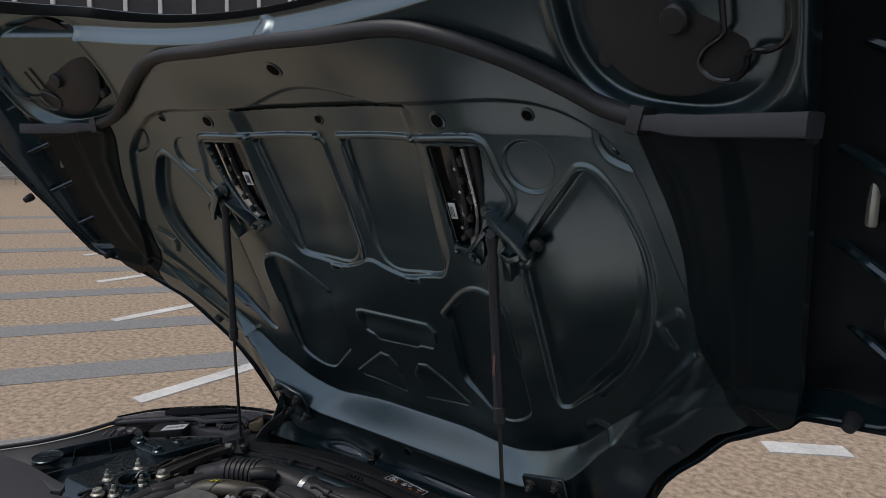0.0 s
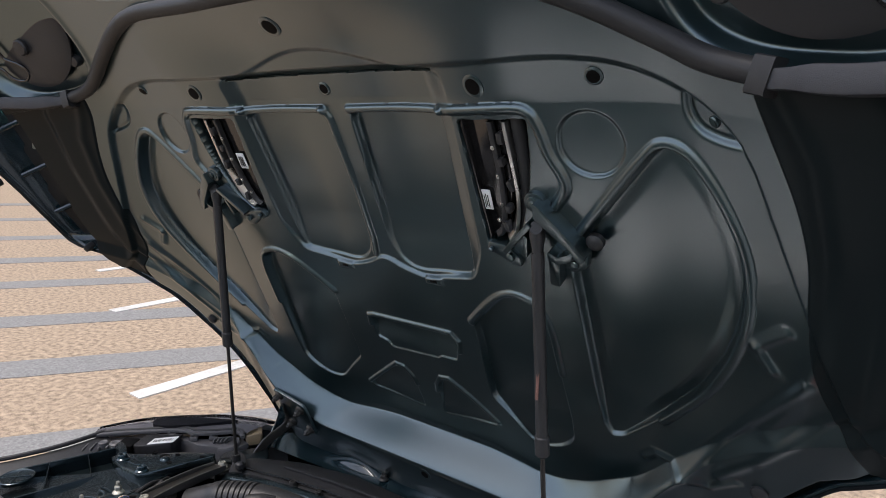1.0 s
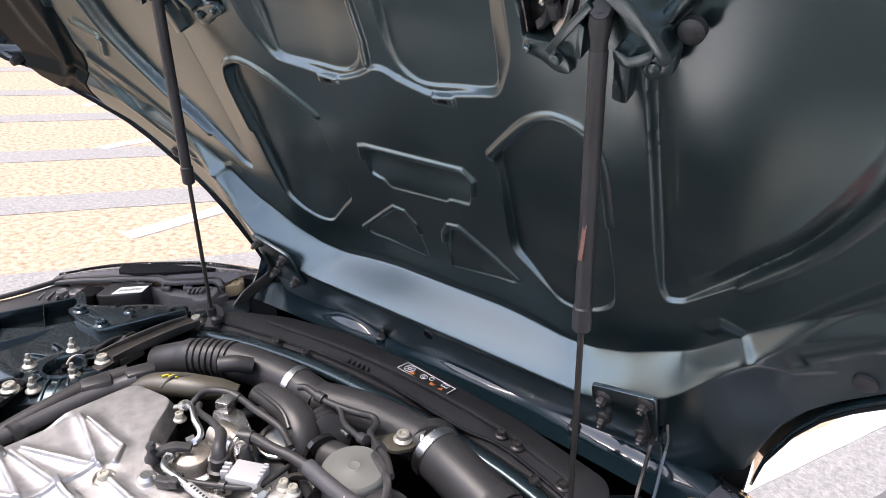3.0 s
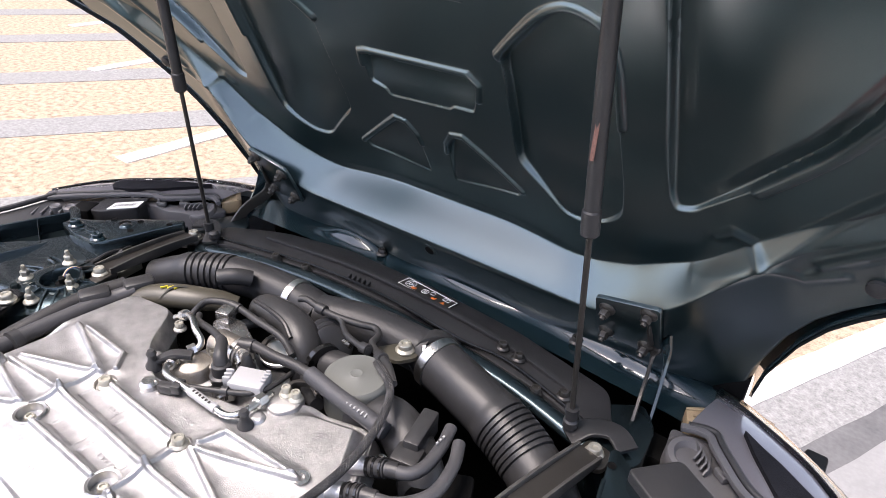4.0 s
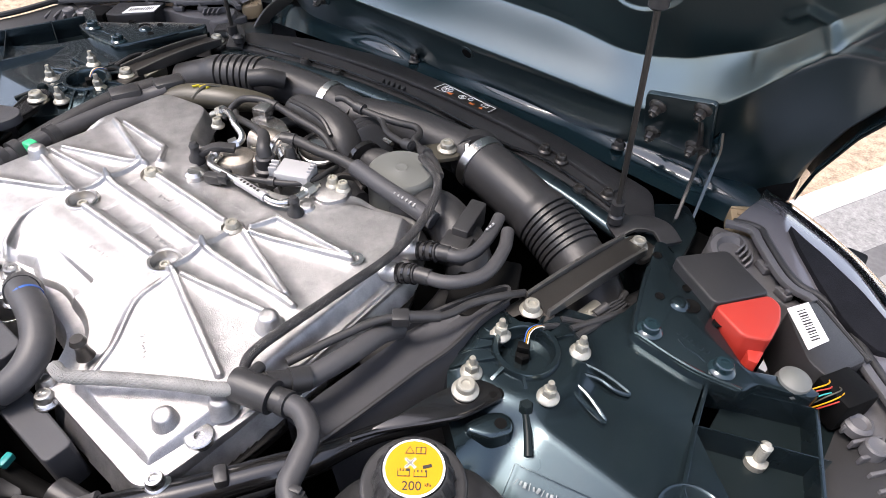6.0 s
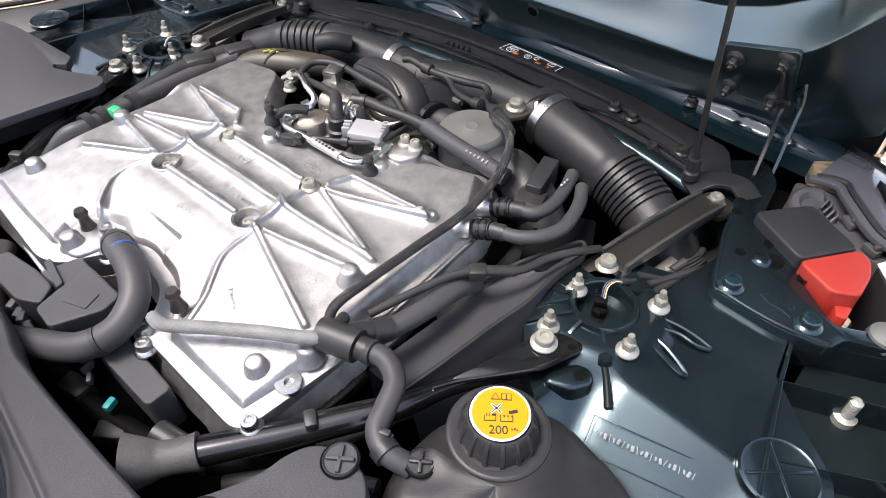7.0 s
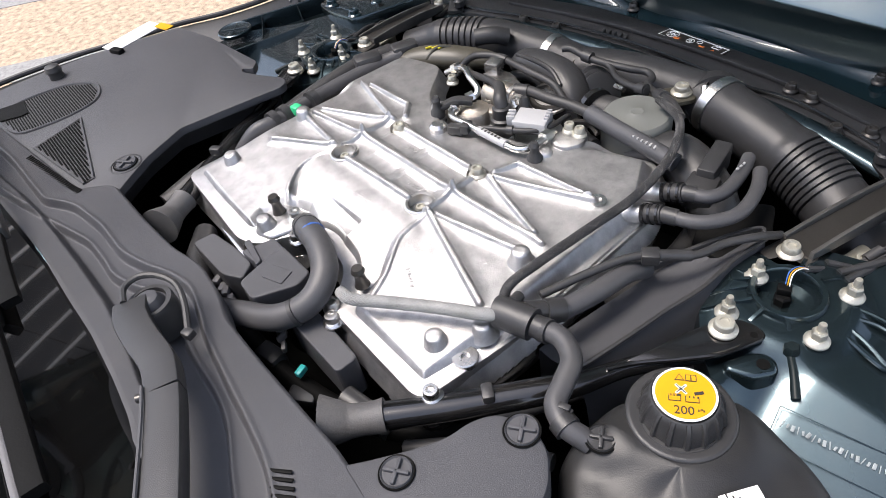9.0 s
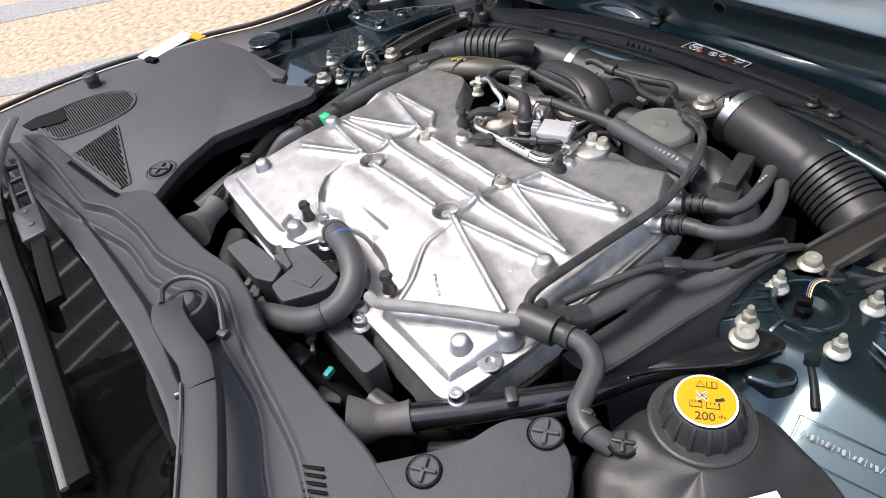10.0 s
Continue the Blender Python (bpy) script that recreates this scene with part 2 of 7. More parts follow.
def plate(outline, z0, z1, bevel=0.003, tilt=None):
    """A slab with the given outline (x, y) from z0 up to z1, its top edge rounded; tilt(x, y) adds height."""
    area = sum(outline[i][0] * outline[(i + 1) % len(outline)][1] - outline[(i + 1) % len(outline)][0] * outline[i][1] for i in range(len(outline)))
    o = outline if area > 0 else outline[::-1]
    for ease in (bevel, bevel * 0.6, bevel * 0.3, bevel * 0.12):
        out = slab(o, z0, z1, ease, tilt)
        rim = max((q for q in out[1] if abs(np.ptp([out[0][i][2] for i in q])) < 1e-7 and out[0][q[0]][2] > z1 - 1e-5), key=len, default=()) if bevel and not tilt else ()
        if len(rim) < 5 or not crosses([out[0][i] for i in rim]):
            break
    return out


def slab(o, z0, z1, bevel, tilt):
    bm = bmesh.new()
    face = bm.faces.new([bm.verts.new((x, y, z0)) for x, y in o])
    ext = bmesh.ops.extrude_face_region(bm, geom=[face])
    top = [g for g in ext["geom"] if isinstance(g, bmesh.types.BMVert)]
    for v in top:
        v.co.z = z1
    bmesh.ops.recalc_face_normals(bm, faces=bm.faces[:])
    if bevel:
        ts = set(top)
        bmesh.ops.bevel(bm, geom=[e for e in bm.edges if e.verts[0] in ts and e.verts[1] in ts], offset=bevel, segments=2, affect="EDGES", profile=0.5)
    if tilt:
        bmesh.ops.triangulate(bm, faces=[f for f in bm.faces if len(f.verts) > 4])
    bm.verts.index_update()
    pts = [(v.co.x, v.co.y, v.co.z + (tilt(v.co.x, v.co.y) if tilt else 0)) for v in bm.verts]
    out = pts, [tuple(v.index for v in f.verts) for f in bm.faces]
    bm.free()
    return out


def rounded(outline, r=0.01, n=4):
    """The outline with its corners rounded."""
    out = []
    c = len(outline)
    for i in range(c):
        a, b, d = (np.array(outline[(i + k) % c], float) for k in (-1, 0, 1))
        la, ld = np.linalg.norm(a - b), np.linalg.norm(d - b)
        k = min(r, la * 0.45, ld * 0.45)
        p, q = b + (a - b) / la * k, b + (d - b) / ld * k
        for j in range(n + 1):
            t = j / n
            out.append(tuple((1 - t) ** 2 * p + 2 * t * (1 - t) * b + t * t * q))
    return out


def sheet(pts, flip=False):
    """Faces of a grid of points, an array (rows, columns, 3)."""
    r, c = pts.shape[:2]
    i = np.arange(r * c).reshape(r, c)
    q = np.stack([i[:-1, :-1], i[:-1, 1:], i[1:, 1:], i[1:, :-1]], -1).reshape(-1, 4)
    if flip:
        q = q[:, ::-1]
    return pts.reshape(-1, 3).tolist(), q.tolist()


def sstep(a, b, x):
    t = np.clip((x - a) / (b - a), 0, 1)
    return t * t * (3 - 2 * t)


def to_line(px, py, line):
    """Distance of points from a broken line."""
    best = np.full(np.shape(px), 9.0)
    for (ax, ay), (bx, by) in zip(line[:-1], line[1:]):
        dx, dy = bx - ax, by - ay
        t = np.clip(((px - ax) * dx + (py - ay) * dy) / (dx * dx + dy * dy + 1e-12), 0, 1)
        best = np.minimum(best, np.hypot(px - ax - t * dx, py - ay - t * dy))
    return best


def inside(px, py, poly):
    """Signed distance of points from a closed outline, positive inside."""
    d = to_line(px, py, poly + [poly[0]])
    odd = np.zeros(np.shape(px), bool)
    for (ax, ay), (bx, by) in zip(poly, poly[1:] + poly[:1]):
        if ay != by:
            odd ^= ((ay > py) != (by > py)) & (px < (bx - ax) * (py - ay) / (by - ay) + ax)
    return np.where(odd, d, -d)


def bolt(parent, at, axis=(0, 0, 1), r=0.014, mat=None, stud=0.0, name="bolt", label=""):
    """A flanged bolt with a rounded socket head, or a flanged nut on a stud."""
    if stud:
        return part(name, [lathe([(r, 0), (r, 0.002), (r * 0.72, 0.006), (r * 0.62, 0.0065)], at, axis, 20),
                           lathe([(r * 0.62, 0.006), (r * 0.62, 0.014), (r * 0.5, 0.016)], at, axis, 6),
                           lathe([(r * 0.32, 0.015), (r * 0.32, 0.015 + stud), (r * 0.26, 0.017 + stud)], at, axis, 10)], mat or ZINC, parent, label, 30)
    return part(name, lathe([(r, 0), (r, 0.002), (r * 0.8, 0.0045), (r * 0.72, 0.005), (r * 0.68, 0.011), (r * 0.6, 0.0125),
                             (r * 0.36, 0.0126), (r * 0.30, 0.0105), (r * 0.1, 0.0103)], at, axis, 24), mat or ZINC, parent, label, 30)


def bar(points, width, height, smooth=6, n=4, ease=0.25):
    """A flat-sided bar with rounded edges along a line: width across, height upwards; numbers or functions of the share of the way."""
    p = spline(points, smooth) if smooth > 1 and len(points) > 2 else [np.array(q, float) for q in points]
    s = np.linspace(0, 1, len(p))
    pts, faces = [], []
    ring = []
    for cx, cy, a0 in ((1, 1, 0), (-1, 1, 90), (-1, -1, 180), (1, -1, 270)):
        for k in range(3):
            a = radians(a0 + 45 * k)
            ring.append((cx * (1 - ease) + ease * math.cos(a), cy * (1 - ease) + ease * math.sin(a)))
    m = len(ring)
    for i in range(len(p)):
        t = p[min(i + 1, len(p) - 1)] - p[max(i - 1, 0)]
        t = t / np.linalg.norm(t)
        side = np.cross(t, (0, 0, 1.0)); side = side / np.linalg.norm(side)
        up = np.cross(side, t)
        w = width(s[i]) if callable(width) else width
        h = height(s[i]) if callable(height) else height
        for a, c in ring:
            pts.append(p[i] + side * a * w / 2 + up * c * h / 2)
    for i in range(len(p) - 1):
        for k in range(m):
            faces.append((i * m + k, (i + 1) * m + k, (i + 1) * m + (k + 1) % m, i * m + (k + 1) % m))
    faces.append(tuple(range(m)))
    faces.append(tuple((len(p) - 1) * m + k for k in reversed(range(m))))
    return pts, faces

# ---- ground and distance ----
GZ = -0.10
bm = bmesh.new()
bmesh.ops.create_grid(bm, x_segments=40, y_segments=40, size=400)
me = bpy.data.meshes.new("ground"); bm.to_mesh(me); bm.free()
me.materials.append(GROUND)
ground = tagged(new("ground", me), "tan aggregate car park paving, sunlit and worn", "ground", kind="structure")
ground.location.z = GZ


def strip(name, a, b, width, mat, label, z):
    a, b = np.array(a, float), np.array(b, float)
    d = (b - a) / np.linalg.norm(b - a)
    s = np.array((-d[1], d[0])) * width / 2
    rng = random.Random(int(abs(a[0] * 997 + a[1] * 131)))
    n = max(4, int(np.linalg.norm(b - a) / 0.15))
    left, right = [], []
    for i in range(n + 1):
        p = a + (b - a) * i / n
        j = min(0.06, 0.010 / width)
        left.append(tuple(p + s * (1 + rng.uniform(-j, j))))
        right.append(tuple(p - s * (1 + rng.uniform(-j, j))))
    ob = part(name, plate(right + left[::-1], GZ, GZ + z, 0), mat, sharp=30)
    return tagged(ob, label, "road marking", kind="structure")


for x, y0, y1 in ((-3.045, 2.08, 4.9), (-5.10, 2.95, 5.8), (-6.97, 3.70, 6.6), (-9.05, 4.5, 7.4), (-11.1, 5.3, 8.2)):
    strip("parking_line", (x, y0), (x, y1), 0.13, LINE, "white painted parking bay line on tan paving", 0.008)
for x, y, w in ((-2.60, 1.78, 0.24), (-4.10, 1.80, 0.36), (-5.43, 2.13, 0.36), (-6.94, 2.65, 0.36), (-8.40, 3.15, 0.38), (-10.4, 3.7, 0.40), (-12.8, 4.4, 0.42), (-15.6, 5.2, 0.45)):
    strip("paving_strip", (x - 0.55 * 5, y - 0.835 * 5), (x + 0.55 * 30, y + 0.835 * 30), w, ASPHALT, "grey asphalt strip laid across the tan paving", 0.004)
DIRT = np.array((0.418, 0.909))       # along the bay line beside the car
SIDE = np.array((0.909, -0.418))
mid0 = np.array((0.545, 2.60))
for off, w, mat, name, label, z in ((0.0, 0.105, LINE, "parking_line", "white painted line beside the grey asphalt strip", 0.009), (0.150, 0.20, ASPHALT, "paving_strip", "coarse grey asphalt strip beside the bay line", 0.005),
                                    (0.305, 0.115, TAR, "paving_strip", "dark tar joint between asphalt and concrete", 0.004), (3.355, 6.0, CONCRETE, "paving_strip", "pale concrete paving beside the bay", 0.006)):
    c0 = mid0 + SIDE * off
    strip(name, tuple(c0 - DIRT * (0.8 if off < 1 else 6)), tuple(c0 + DIRT * 8), w, mat, label, z)
strip("parking_line", (0.36, 4.02), (0.76, 4.26), 0.14, LINE, "white painted parking bay line on tan paving", 0.010)

building = thing("office_building", "dark clad office building with white vertical fins above a pale base", "building")
# upper storeys and left end lie out of view, added to darken reflections
bl = Vector((-44.0, -4.1)); br = Vector((-10.0, 42.0))
bd = (br - bl).normalized(); bn = Vector((bd.y, -bd.x)); blen = (br - bl).length
ang = math.degrees(math.atan2(bd.y, bd.x))
mid = (bl + br) / 2 - bn * 4
part("wall", block((mid.x, mid.y, 20.6), (blen, 8, 34.0), 0.05, ang), FACADE, building)
part("base", block((mid.x, mid.y, 1.75), (blen - 0.4, 7.6, 3.7), 0.05, ang), RENDERED_WALL, building, "pale rendered ground floor")
n = int(blen / 1.45)
for i in range(n + 1):
    p = bl + bd * (i * blen / n) + bn * 0.12
    part("fin", block((p.x, p.y, 20.6), (0.17, 0.24, 33.6), 0.02, ang), FIN, building)
for z in (7.2, 11.4, 15.6, 19.8, 24.0, 28.2, 32.4):
    part("ledge", block((*(bl + bd * blen / 2 + bn * 0.03), z), (blen, 0.1, 0.08), 0.01, ang), FACADE, building)
railing = thing("railing", "grey metal railing at the far edge of the car park", "railing")
for i in range(28):
    p = Vector((-30, 8)) + Vector((0.55, 0.62)) * i
    part("post", tube([(p.x, p.y, GZ), (p.x, p.y, GZ + 1.1)], 0.03, 8), ZINC, railing)
for z in (0.35, 0.7, 1.1):
    part("rail", tube([(-30, 8, GZ + z), (-30 + 0.55 * 27, 8 + 0.62 * 27, GZ + z)], 0.03, 8), ZINC, railing)

# ---- the bonnet, hinged at the nose and standing open ----
HO, HD, HN = np.array((CX, 1.223, 0.85)), np.array((0, -0.44, 0.898)), np.array((0, -0.898, -0.44))


def crown(u, v):
    a = np.abs(u)
    w = 0.20 * (np.hypot(a - 0.56, 0.06) + (a - 0.56)) * (0.25 + 0.75 * sstep(0.2, 0.6, v))
    w = w - 0.026 * (1 - sstep(0.10, 0.36, a)) * sstep(0.03, 0.09, v) * sstep(1.02, 0.90, v)
    return w + 0.25 * np.clip(v - 0.82, 0, 9) ** 1.2


def on_bonnet(u, v, w=0.0):
    """The place at u across, v up from the hinge and w off the panel towards the engine."""
    u, v = np.asarray(u, float), np.asarray(v, float)
    ww = crown(u, v) + w
    return np.stack([HO[0] + u, HO[1] + v * HD[1] + ww * HN[1], HO[2] + v * HD[2] + ww * HN[2]], -1)


def flip_u(poly):
    return [(-u, v) for u, v in poly]


EDGE_V = (-0.09, 0.0, 0.06, 0.10, 0.16, 0.20, 0.26, 0.34, 0.39, 0.43, 0.47, 0.50, 1.3)
EDGE_U = (0.545, 0.555, 0.570, 0.580, 0.604, 0.628, 0.672, 0.718, 0.765, 0.805, 0.828, 0.832, 0.845)
def soft_outline(poly, r):
    return rounded(poly, r, 6)


def eased(poly, closed=True, times=2):
    """The line with its corners cut off, twice over."""
    p = [np.array(q, float) for q in poly]
    for _ in range(times):
        out = [] if closed else [p[0]]
        for a, b in zip(p, p[1:] + p[:1] if closed else p[1:]):
            out += [a * 0.75 + b * 0.25, a * 0.25 + b * 0.75]
        p = out if closed else out + [p[-1]]
    return [tuple(q) for q in p]


RIM_U = (0.0, 0.25, 0.30, 0.366, 0.41, 0.45, 0.49, 0.54, 0.65, 0.75, 0.9)
RIM_V = (0.058, 0.058, 0.064, 0.090, 0.122, 0.154, 0.200, 0.262, 0.375, 0.47, 0.55)
BIG = [(0.417, 0.640), (0.520, 0.768), (0.539, 0.775), (0.562, 0.766), (0.593, 0.724), (0.620, 0.666), (0.628, 0.619), (0.624, 0.556), (0.603, 0.482),
       (0.566, 0.402), (0.505, 0.325), (0.439, 0.256), (0.413, 0.249), (0.402, 0.274), (0.397, 0.343), (0.390, 0.575), (0.392, 0.610)]
CENTRE = [(0.026, 0.797), (0.222, 0.800), (0.208, 0.560), (0.202, 0.515), (0.170, 0.508), (0.090, 0.498), (0.062, 0.500), (0.036, 0.518), (0.022, 0.560)]
SUNK = [(-0.246, 0.866), (0.246, 0.866), (0.238, 0.575), (0.205, 0.512), (0.090, 0.486), (0.040, 0.500), (0.0, 0.520), (-0.040, 0.500), (-0.090, 0.486), (-0.205, 0.512), (-0.238, 0.575)]
ACT = [(0.250, 0.794), (0.366, 0.800), (0.360, 0.740), (0.350, 0.695), (0.325, 0.630), (0.302, 0.606), (0.258, 0.594)]
MID = [(0.170, 0.414), (0.197, 0.443), (0.239, 0.485), (0.266, 0.502), (0.290, 0.509), (0.326, 0.499), (0.341, 0.461), (0.344, 0.368), (0.349, 0.262),
       (0.346, 0.205), (0.322, 0.180), (0.282, 0.157), (0.245, 0.155), (0.200, 0.200), (0.168, 0.228), (0.166, 0.262), (0.170, 0.356)]
SLOT = [(-0.095, 0.361), (0.112, 0.364), (0.121, 0.347), (0.104, 0.296), (0.066, 0.296), (0.058, 0.289), (-0.063, 0.285), (-0.070, 0.298), (-0.097, 0.306)]
TRI = [(0.031, 0.212), (0.047, 0.234), (0.068, 0.237), (0.166, 0.162), (0.160, 0.146), (0.024, 0.127)]
TAB = [(0.565, 0.90), (0.565, 0.812), (0.578, 0.793), (0.606, 0.784), (0.66, 0.786), (0.68, 0.90)]

BIG_BEAD = eased(BIG[:11], False, 2)
MID_BEAD = eased(MID[:8], False, 2)
BIG, CENTRE, SUNK, ACT, MID, SLOT, TRI, TAB = (soft_outline(o, r) for o, r in ((BIG, 0.03), (CENTRE, 0.018), (SUNK, 0.02), (ACT, 0.010), (MID, 0.022), (SLOT, 0.007), (TRI, 0.012), (TAB, 0.02)))
rim_a = np.linspace(0, 0.95, 400)
rim_v = np.convolve(np.pad(np.interp(rim_a, RIM_U, RIM_V), 15, mode="edge"), np.hanning(31) / np.hanning(31).sum(), "valid")
REAR_A = (0, 0.2, 0.345, 0.444, 0.528, 0.566, 0.589, 0.628, 0.645, 0.660, 0.672, 0.70, 0.86)
REAR_V = (0.871, 0.871, 0.879, 0.881, 0.863, 0.840, 0.821, 0.790, 0.768, 0.738, 0.70, 0.50, 0.40)


def soft_interp(x, xs, ys):
    """A broken line with its corners eased."""
    return sum(np.interp(x + d, xs, ys) for d in np.linspace(-0.05, 0.05, 9)) / 9


def ridge(px, py, line, height, width):
    """A pressed bead along a line: round on top, with a short foot."""
    d = to_line(px, py, line) / width
    return height * np.sqrt(np.clip(1 - d * d, 0, 1)) ** 1.3 + 0.12 * height * np.exp(-(d / 1.6) ** 2)


def relief(u, v):
    """Height of the pressed inner panel over its plain crown."""
    a = np.abs(u)
    hw = 0.015 + 0.010 * sstep(0.24, 0.34, a) * sstep(0.48, 0.38, a)
    k = np.clip((v - np.interp(a, rim_a, rim_v) + hw) / (2 * hw), 0, 1)
    w = 0.060 * (1 - 0.75 * sstep(0.42, 0.58, a)) * (1 - (0.8 * k + 0.2 * k * k * (3 - 2 * k)))
    # sunk middle section with its sloping flanks, and the two pockets in it
    w += -0.007 * sstep(-0.001, 0.006, inside(u, v, SUNK)) * sstep(0.246, 0.204, a) ** 0.8
    w += -0.013 * (0.35 + 0.65 * sstep(0.50, 0.60, v)) * sstep(0.000, 0.005, inside(a, v, CENTRE))
    w += ridge(a, v, [(0.028, 0.801), (0.222, 0.804)], 0.0062, 0.0075)
    w += ridge(-u, v, [(0.030, 0.801), (0.020, 0.785), (0.014, 0.66), (0.015, 0.555), (0.022, 0.520)], 0.0050, 0.0075)
    w += 0.003 * sstep(-0.001, 0.003, np.minimum(0.020 - np.abs(a - 0.108), 0.008 - np.abs(v - 0.486)))
    w += -0.045 * sstep(0.000, 0.006, inside(a, v, ACT))
    # large outer pockets
    w += -0.016 * (0.45 + 0.55 * sstep(0.25, 0.36, v)) * sstep(0.003, 0.009, inside(a, v, BIG))
    w += 0.009 * np.clip(1 - ((a - 0.505) / 0.115) ** 2 - ((v - 0.52) / 0.28) ** 2, 0, 1) * sstep(0.006, 0.03, inside(a, v, BIG))
    w += ridge(a, v, BIG_BEAD, 0.0050, 0.0085)
    w += -0.015 * (0.35 + 0.65 * sstep(0.16, 0.27, v)) * sstep(0.002, 0.007, inside(a, v, MID))
    w += ridge(a, v, MID_BEAD, 0.0048, 0.0085)
    w += -0.012 * (0.22 + 0.78 * sstep(0.288, 0.350, v)) * sstep(0.000, 0.004, inside(u, v, SLOT))
    w += ridge(u, v, [(-0.100, 0.340), (-0.096, 0.364), (-0.080, 0.368), (0.108, 0.368), (0.123, 0.352), (0.117, 0.325)], 0.0046, 0.0065)
    w += -0.012 * (0.22 + 0.78 * sstep(0.130, 0.225, v)) * sstep(0.000, 0.004, inside(a, v, TRI))
    w += ridge(a, v, [(0.027, 0.195), (0.031, 0.214), (0.047, 0.238), (0.069, 0.241), (0.168, 0.163)], 0.0042, 0.0060)
    # round pads, the curved bead beside the vent, the corner pads
    w += -0.006 * sstep(-0.0015, 0.0025, 0.043 - np.hypot(a - 0.446, v - 0.767))
    w += ridge(a, v, eased([(0.222, 0.806), (0.343, 0.815), (0.371, 0.812), (0.383, 0.785), (0.388, 0.753), (0.405, 0.723), (0.406, 0.703), (0.385, 0.676)], False), 0.0068, 0.0080)
    rear = soft_interp(a, REAR_A, REAR_V)
    tab = inside(a, v, TAB)
    w += (-0.004 * sstep(-0.002, 0.004, tab) - 0.005 * np.exp(-(tab / 0.0035) ** 2)) * sstep(0.004, -0.004, v - rear)
    # step along the panel's rear edge, then the shallow arch, then the rear flange
    w += 0.012 * sstep(-0.006, 0.006, v - rear)
    arch = 0.868 + 0.040 * (0.5 + 0.5 * np.cos(np.pi * np.clip(a / 0.23, 0, 1)))
    w += -0.007 * sstep(-0.004, 0.006, arch - v) * (v > rear - 0.01) * (a < 0.23)
    w += -0.032 * sstep(0.0, 0.030, v - (1.008 + 0.16 * a * a))
    w += 0.012 * sstep(0.026, 0.008, np.hypot(u - 0.012, (v - 1.022) * 1.1))
    # round cover seats by the rear corners
    r = 0.125 * ((np.abs(a - 0.686) / 0.132) ** 2.6 + (np.abs(v - 0.998) / 0.126) ** 2.6) ** (1 / 2.6)
    w += -0.022 * sstep(-0.004, 0.012, 0.125 - r) + 0.003 * np.exp(-((r - 0.132) / 0.007) ** 2)
    # pressed tabs, the crossed beads by the headlamp cut-out, rolled outer edge
    w += 0.003 * np.exp(-(to_line(a, v, [(0.655, 0.845), (0.690, 0.78), (0.706, 0.68), (0.702, 0.56), (0.680, 0.46), (0.645, 0.38)]) / 0.010) ** 2)
    for line in ([(0.636, 0.533), (0.668, 0.569)], [(0.634, 0.530), (0.652, 0.500)], [(0.470, 0.232), (0.486, 0.247), (0.530, 0.233), (0.572, 0.231), (0.606, 0.262)],
                 [(0.450, 0.165), (0.488, 0.196), (0.530, 0.233), (0.590, 0.330), (0.645, 0.420), (0.690, 0.500)], [(0.585, 0.262), (0.640, 0.330), (0.735, 0.490)]):
        w += 0.0042 * np.exp(-(to_line(a, v, line) / 0.007) ** 2)
    w += -0.010 * sstep(0.0, 0.03, a - np.interp(v, (0.5, 0.6, 0.72, 0.84, 0.9), (0.742, 0.745, 0.748, 0.735, 0.70))) * (v < 0.86)
    return w


bonnet = thing("bonnet", "dark teal bonnet standing open, its pressed inner panel showing", "bonnet")
s = np.linspace(-1, 1, 961)[None, :]
q = np.linspace(0, 1, 681)[:, None]
v0 = -0.075 + q * 1.120
uu = s * np.interp(v0, EDGE_V, EDGE_U)
vv = -0.075 + q * (1.118 + 0.20 * uu * uu)
vv = np.where(q < 0.4, v0, np.where(q < 0.7, v0 + (vv - v0) * (q - 0.4) / 0.3, vv))
ww = relief(uu, vv)
rim = np.clip((np.abs(s) - 0.985) / 0.015, 0, 1)
ww = ww - 0.02 * rim ** 2
top = on_bonnet(uu, vv, ww)
panel = part("inner_panel", sheet(top), PAINT, bonnet, "satin dark teal pressed inner panel", 60)
# side returns: skin flange beyond the inner panel's edge, dark reflection painted in
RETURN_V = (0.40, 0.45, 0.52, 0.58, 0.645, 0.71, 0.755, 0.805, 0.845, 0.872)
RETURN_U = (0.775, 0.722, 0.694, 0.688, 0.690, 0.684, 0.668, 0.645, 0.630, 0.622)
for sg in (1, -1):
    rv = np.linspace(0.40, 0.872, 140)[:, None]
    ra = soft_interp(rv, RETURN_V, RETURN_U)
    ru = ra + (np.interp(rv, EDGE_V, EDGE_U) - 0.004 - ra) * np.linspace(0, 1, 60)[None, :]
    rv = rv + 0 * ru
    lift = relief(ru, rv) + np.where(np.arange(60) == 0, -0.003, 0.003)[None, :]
    part("side_return", sheet(on_bonnet(sg * ru, rv, lift)), SATIN_BLACK, bonnet, "outer flange of the skin, its dark reflection painted in near black", 60)

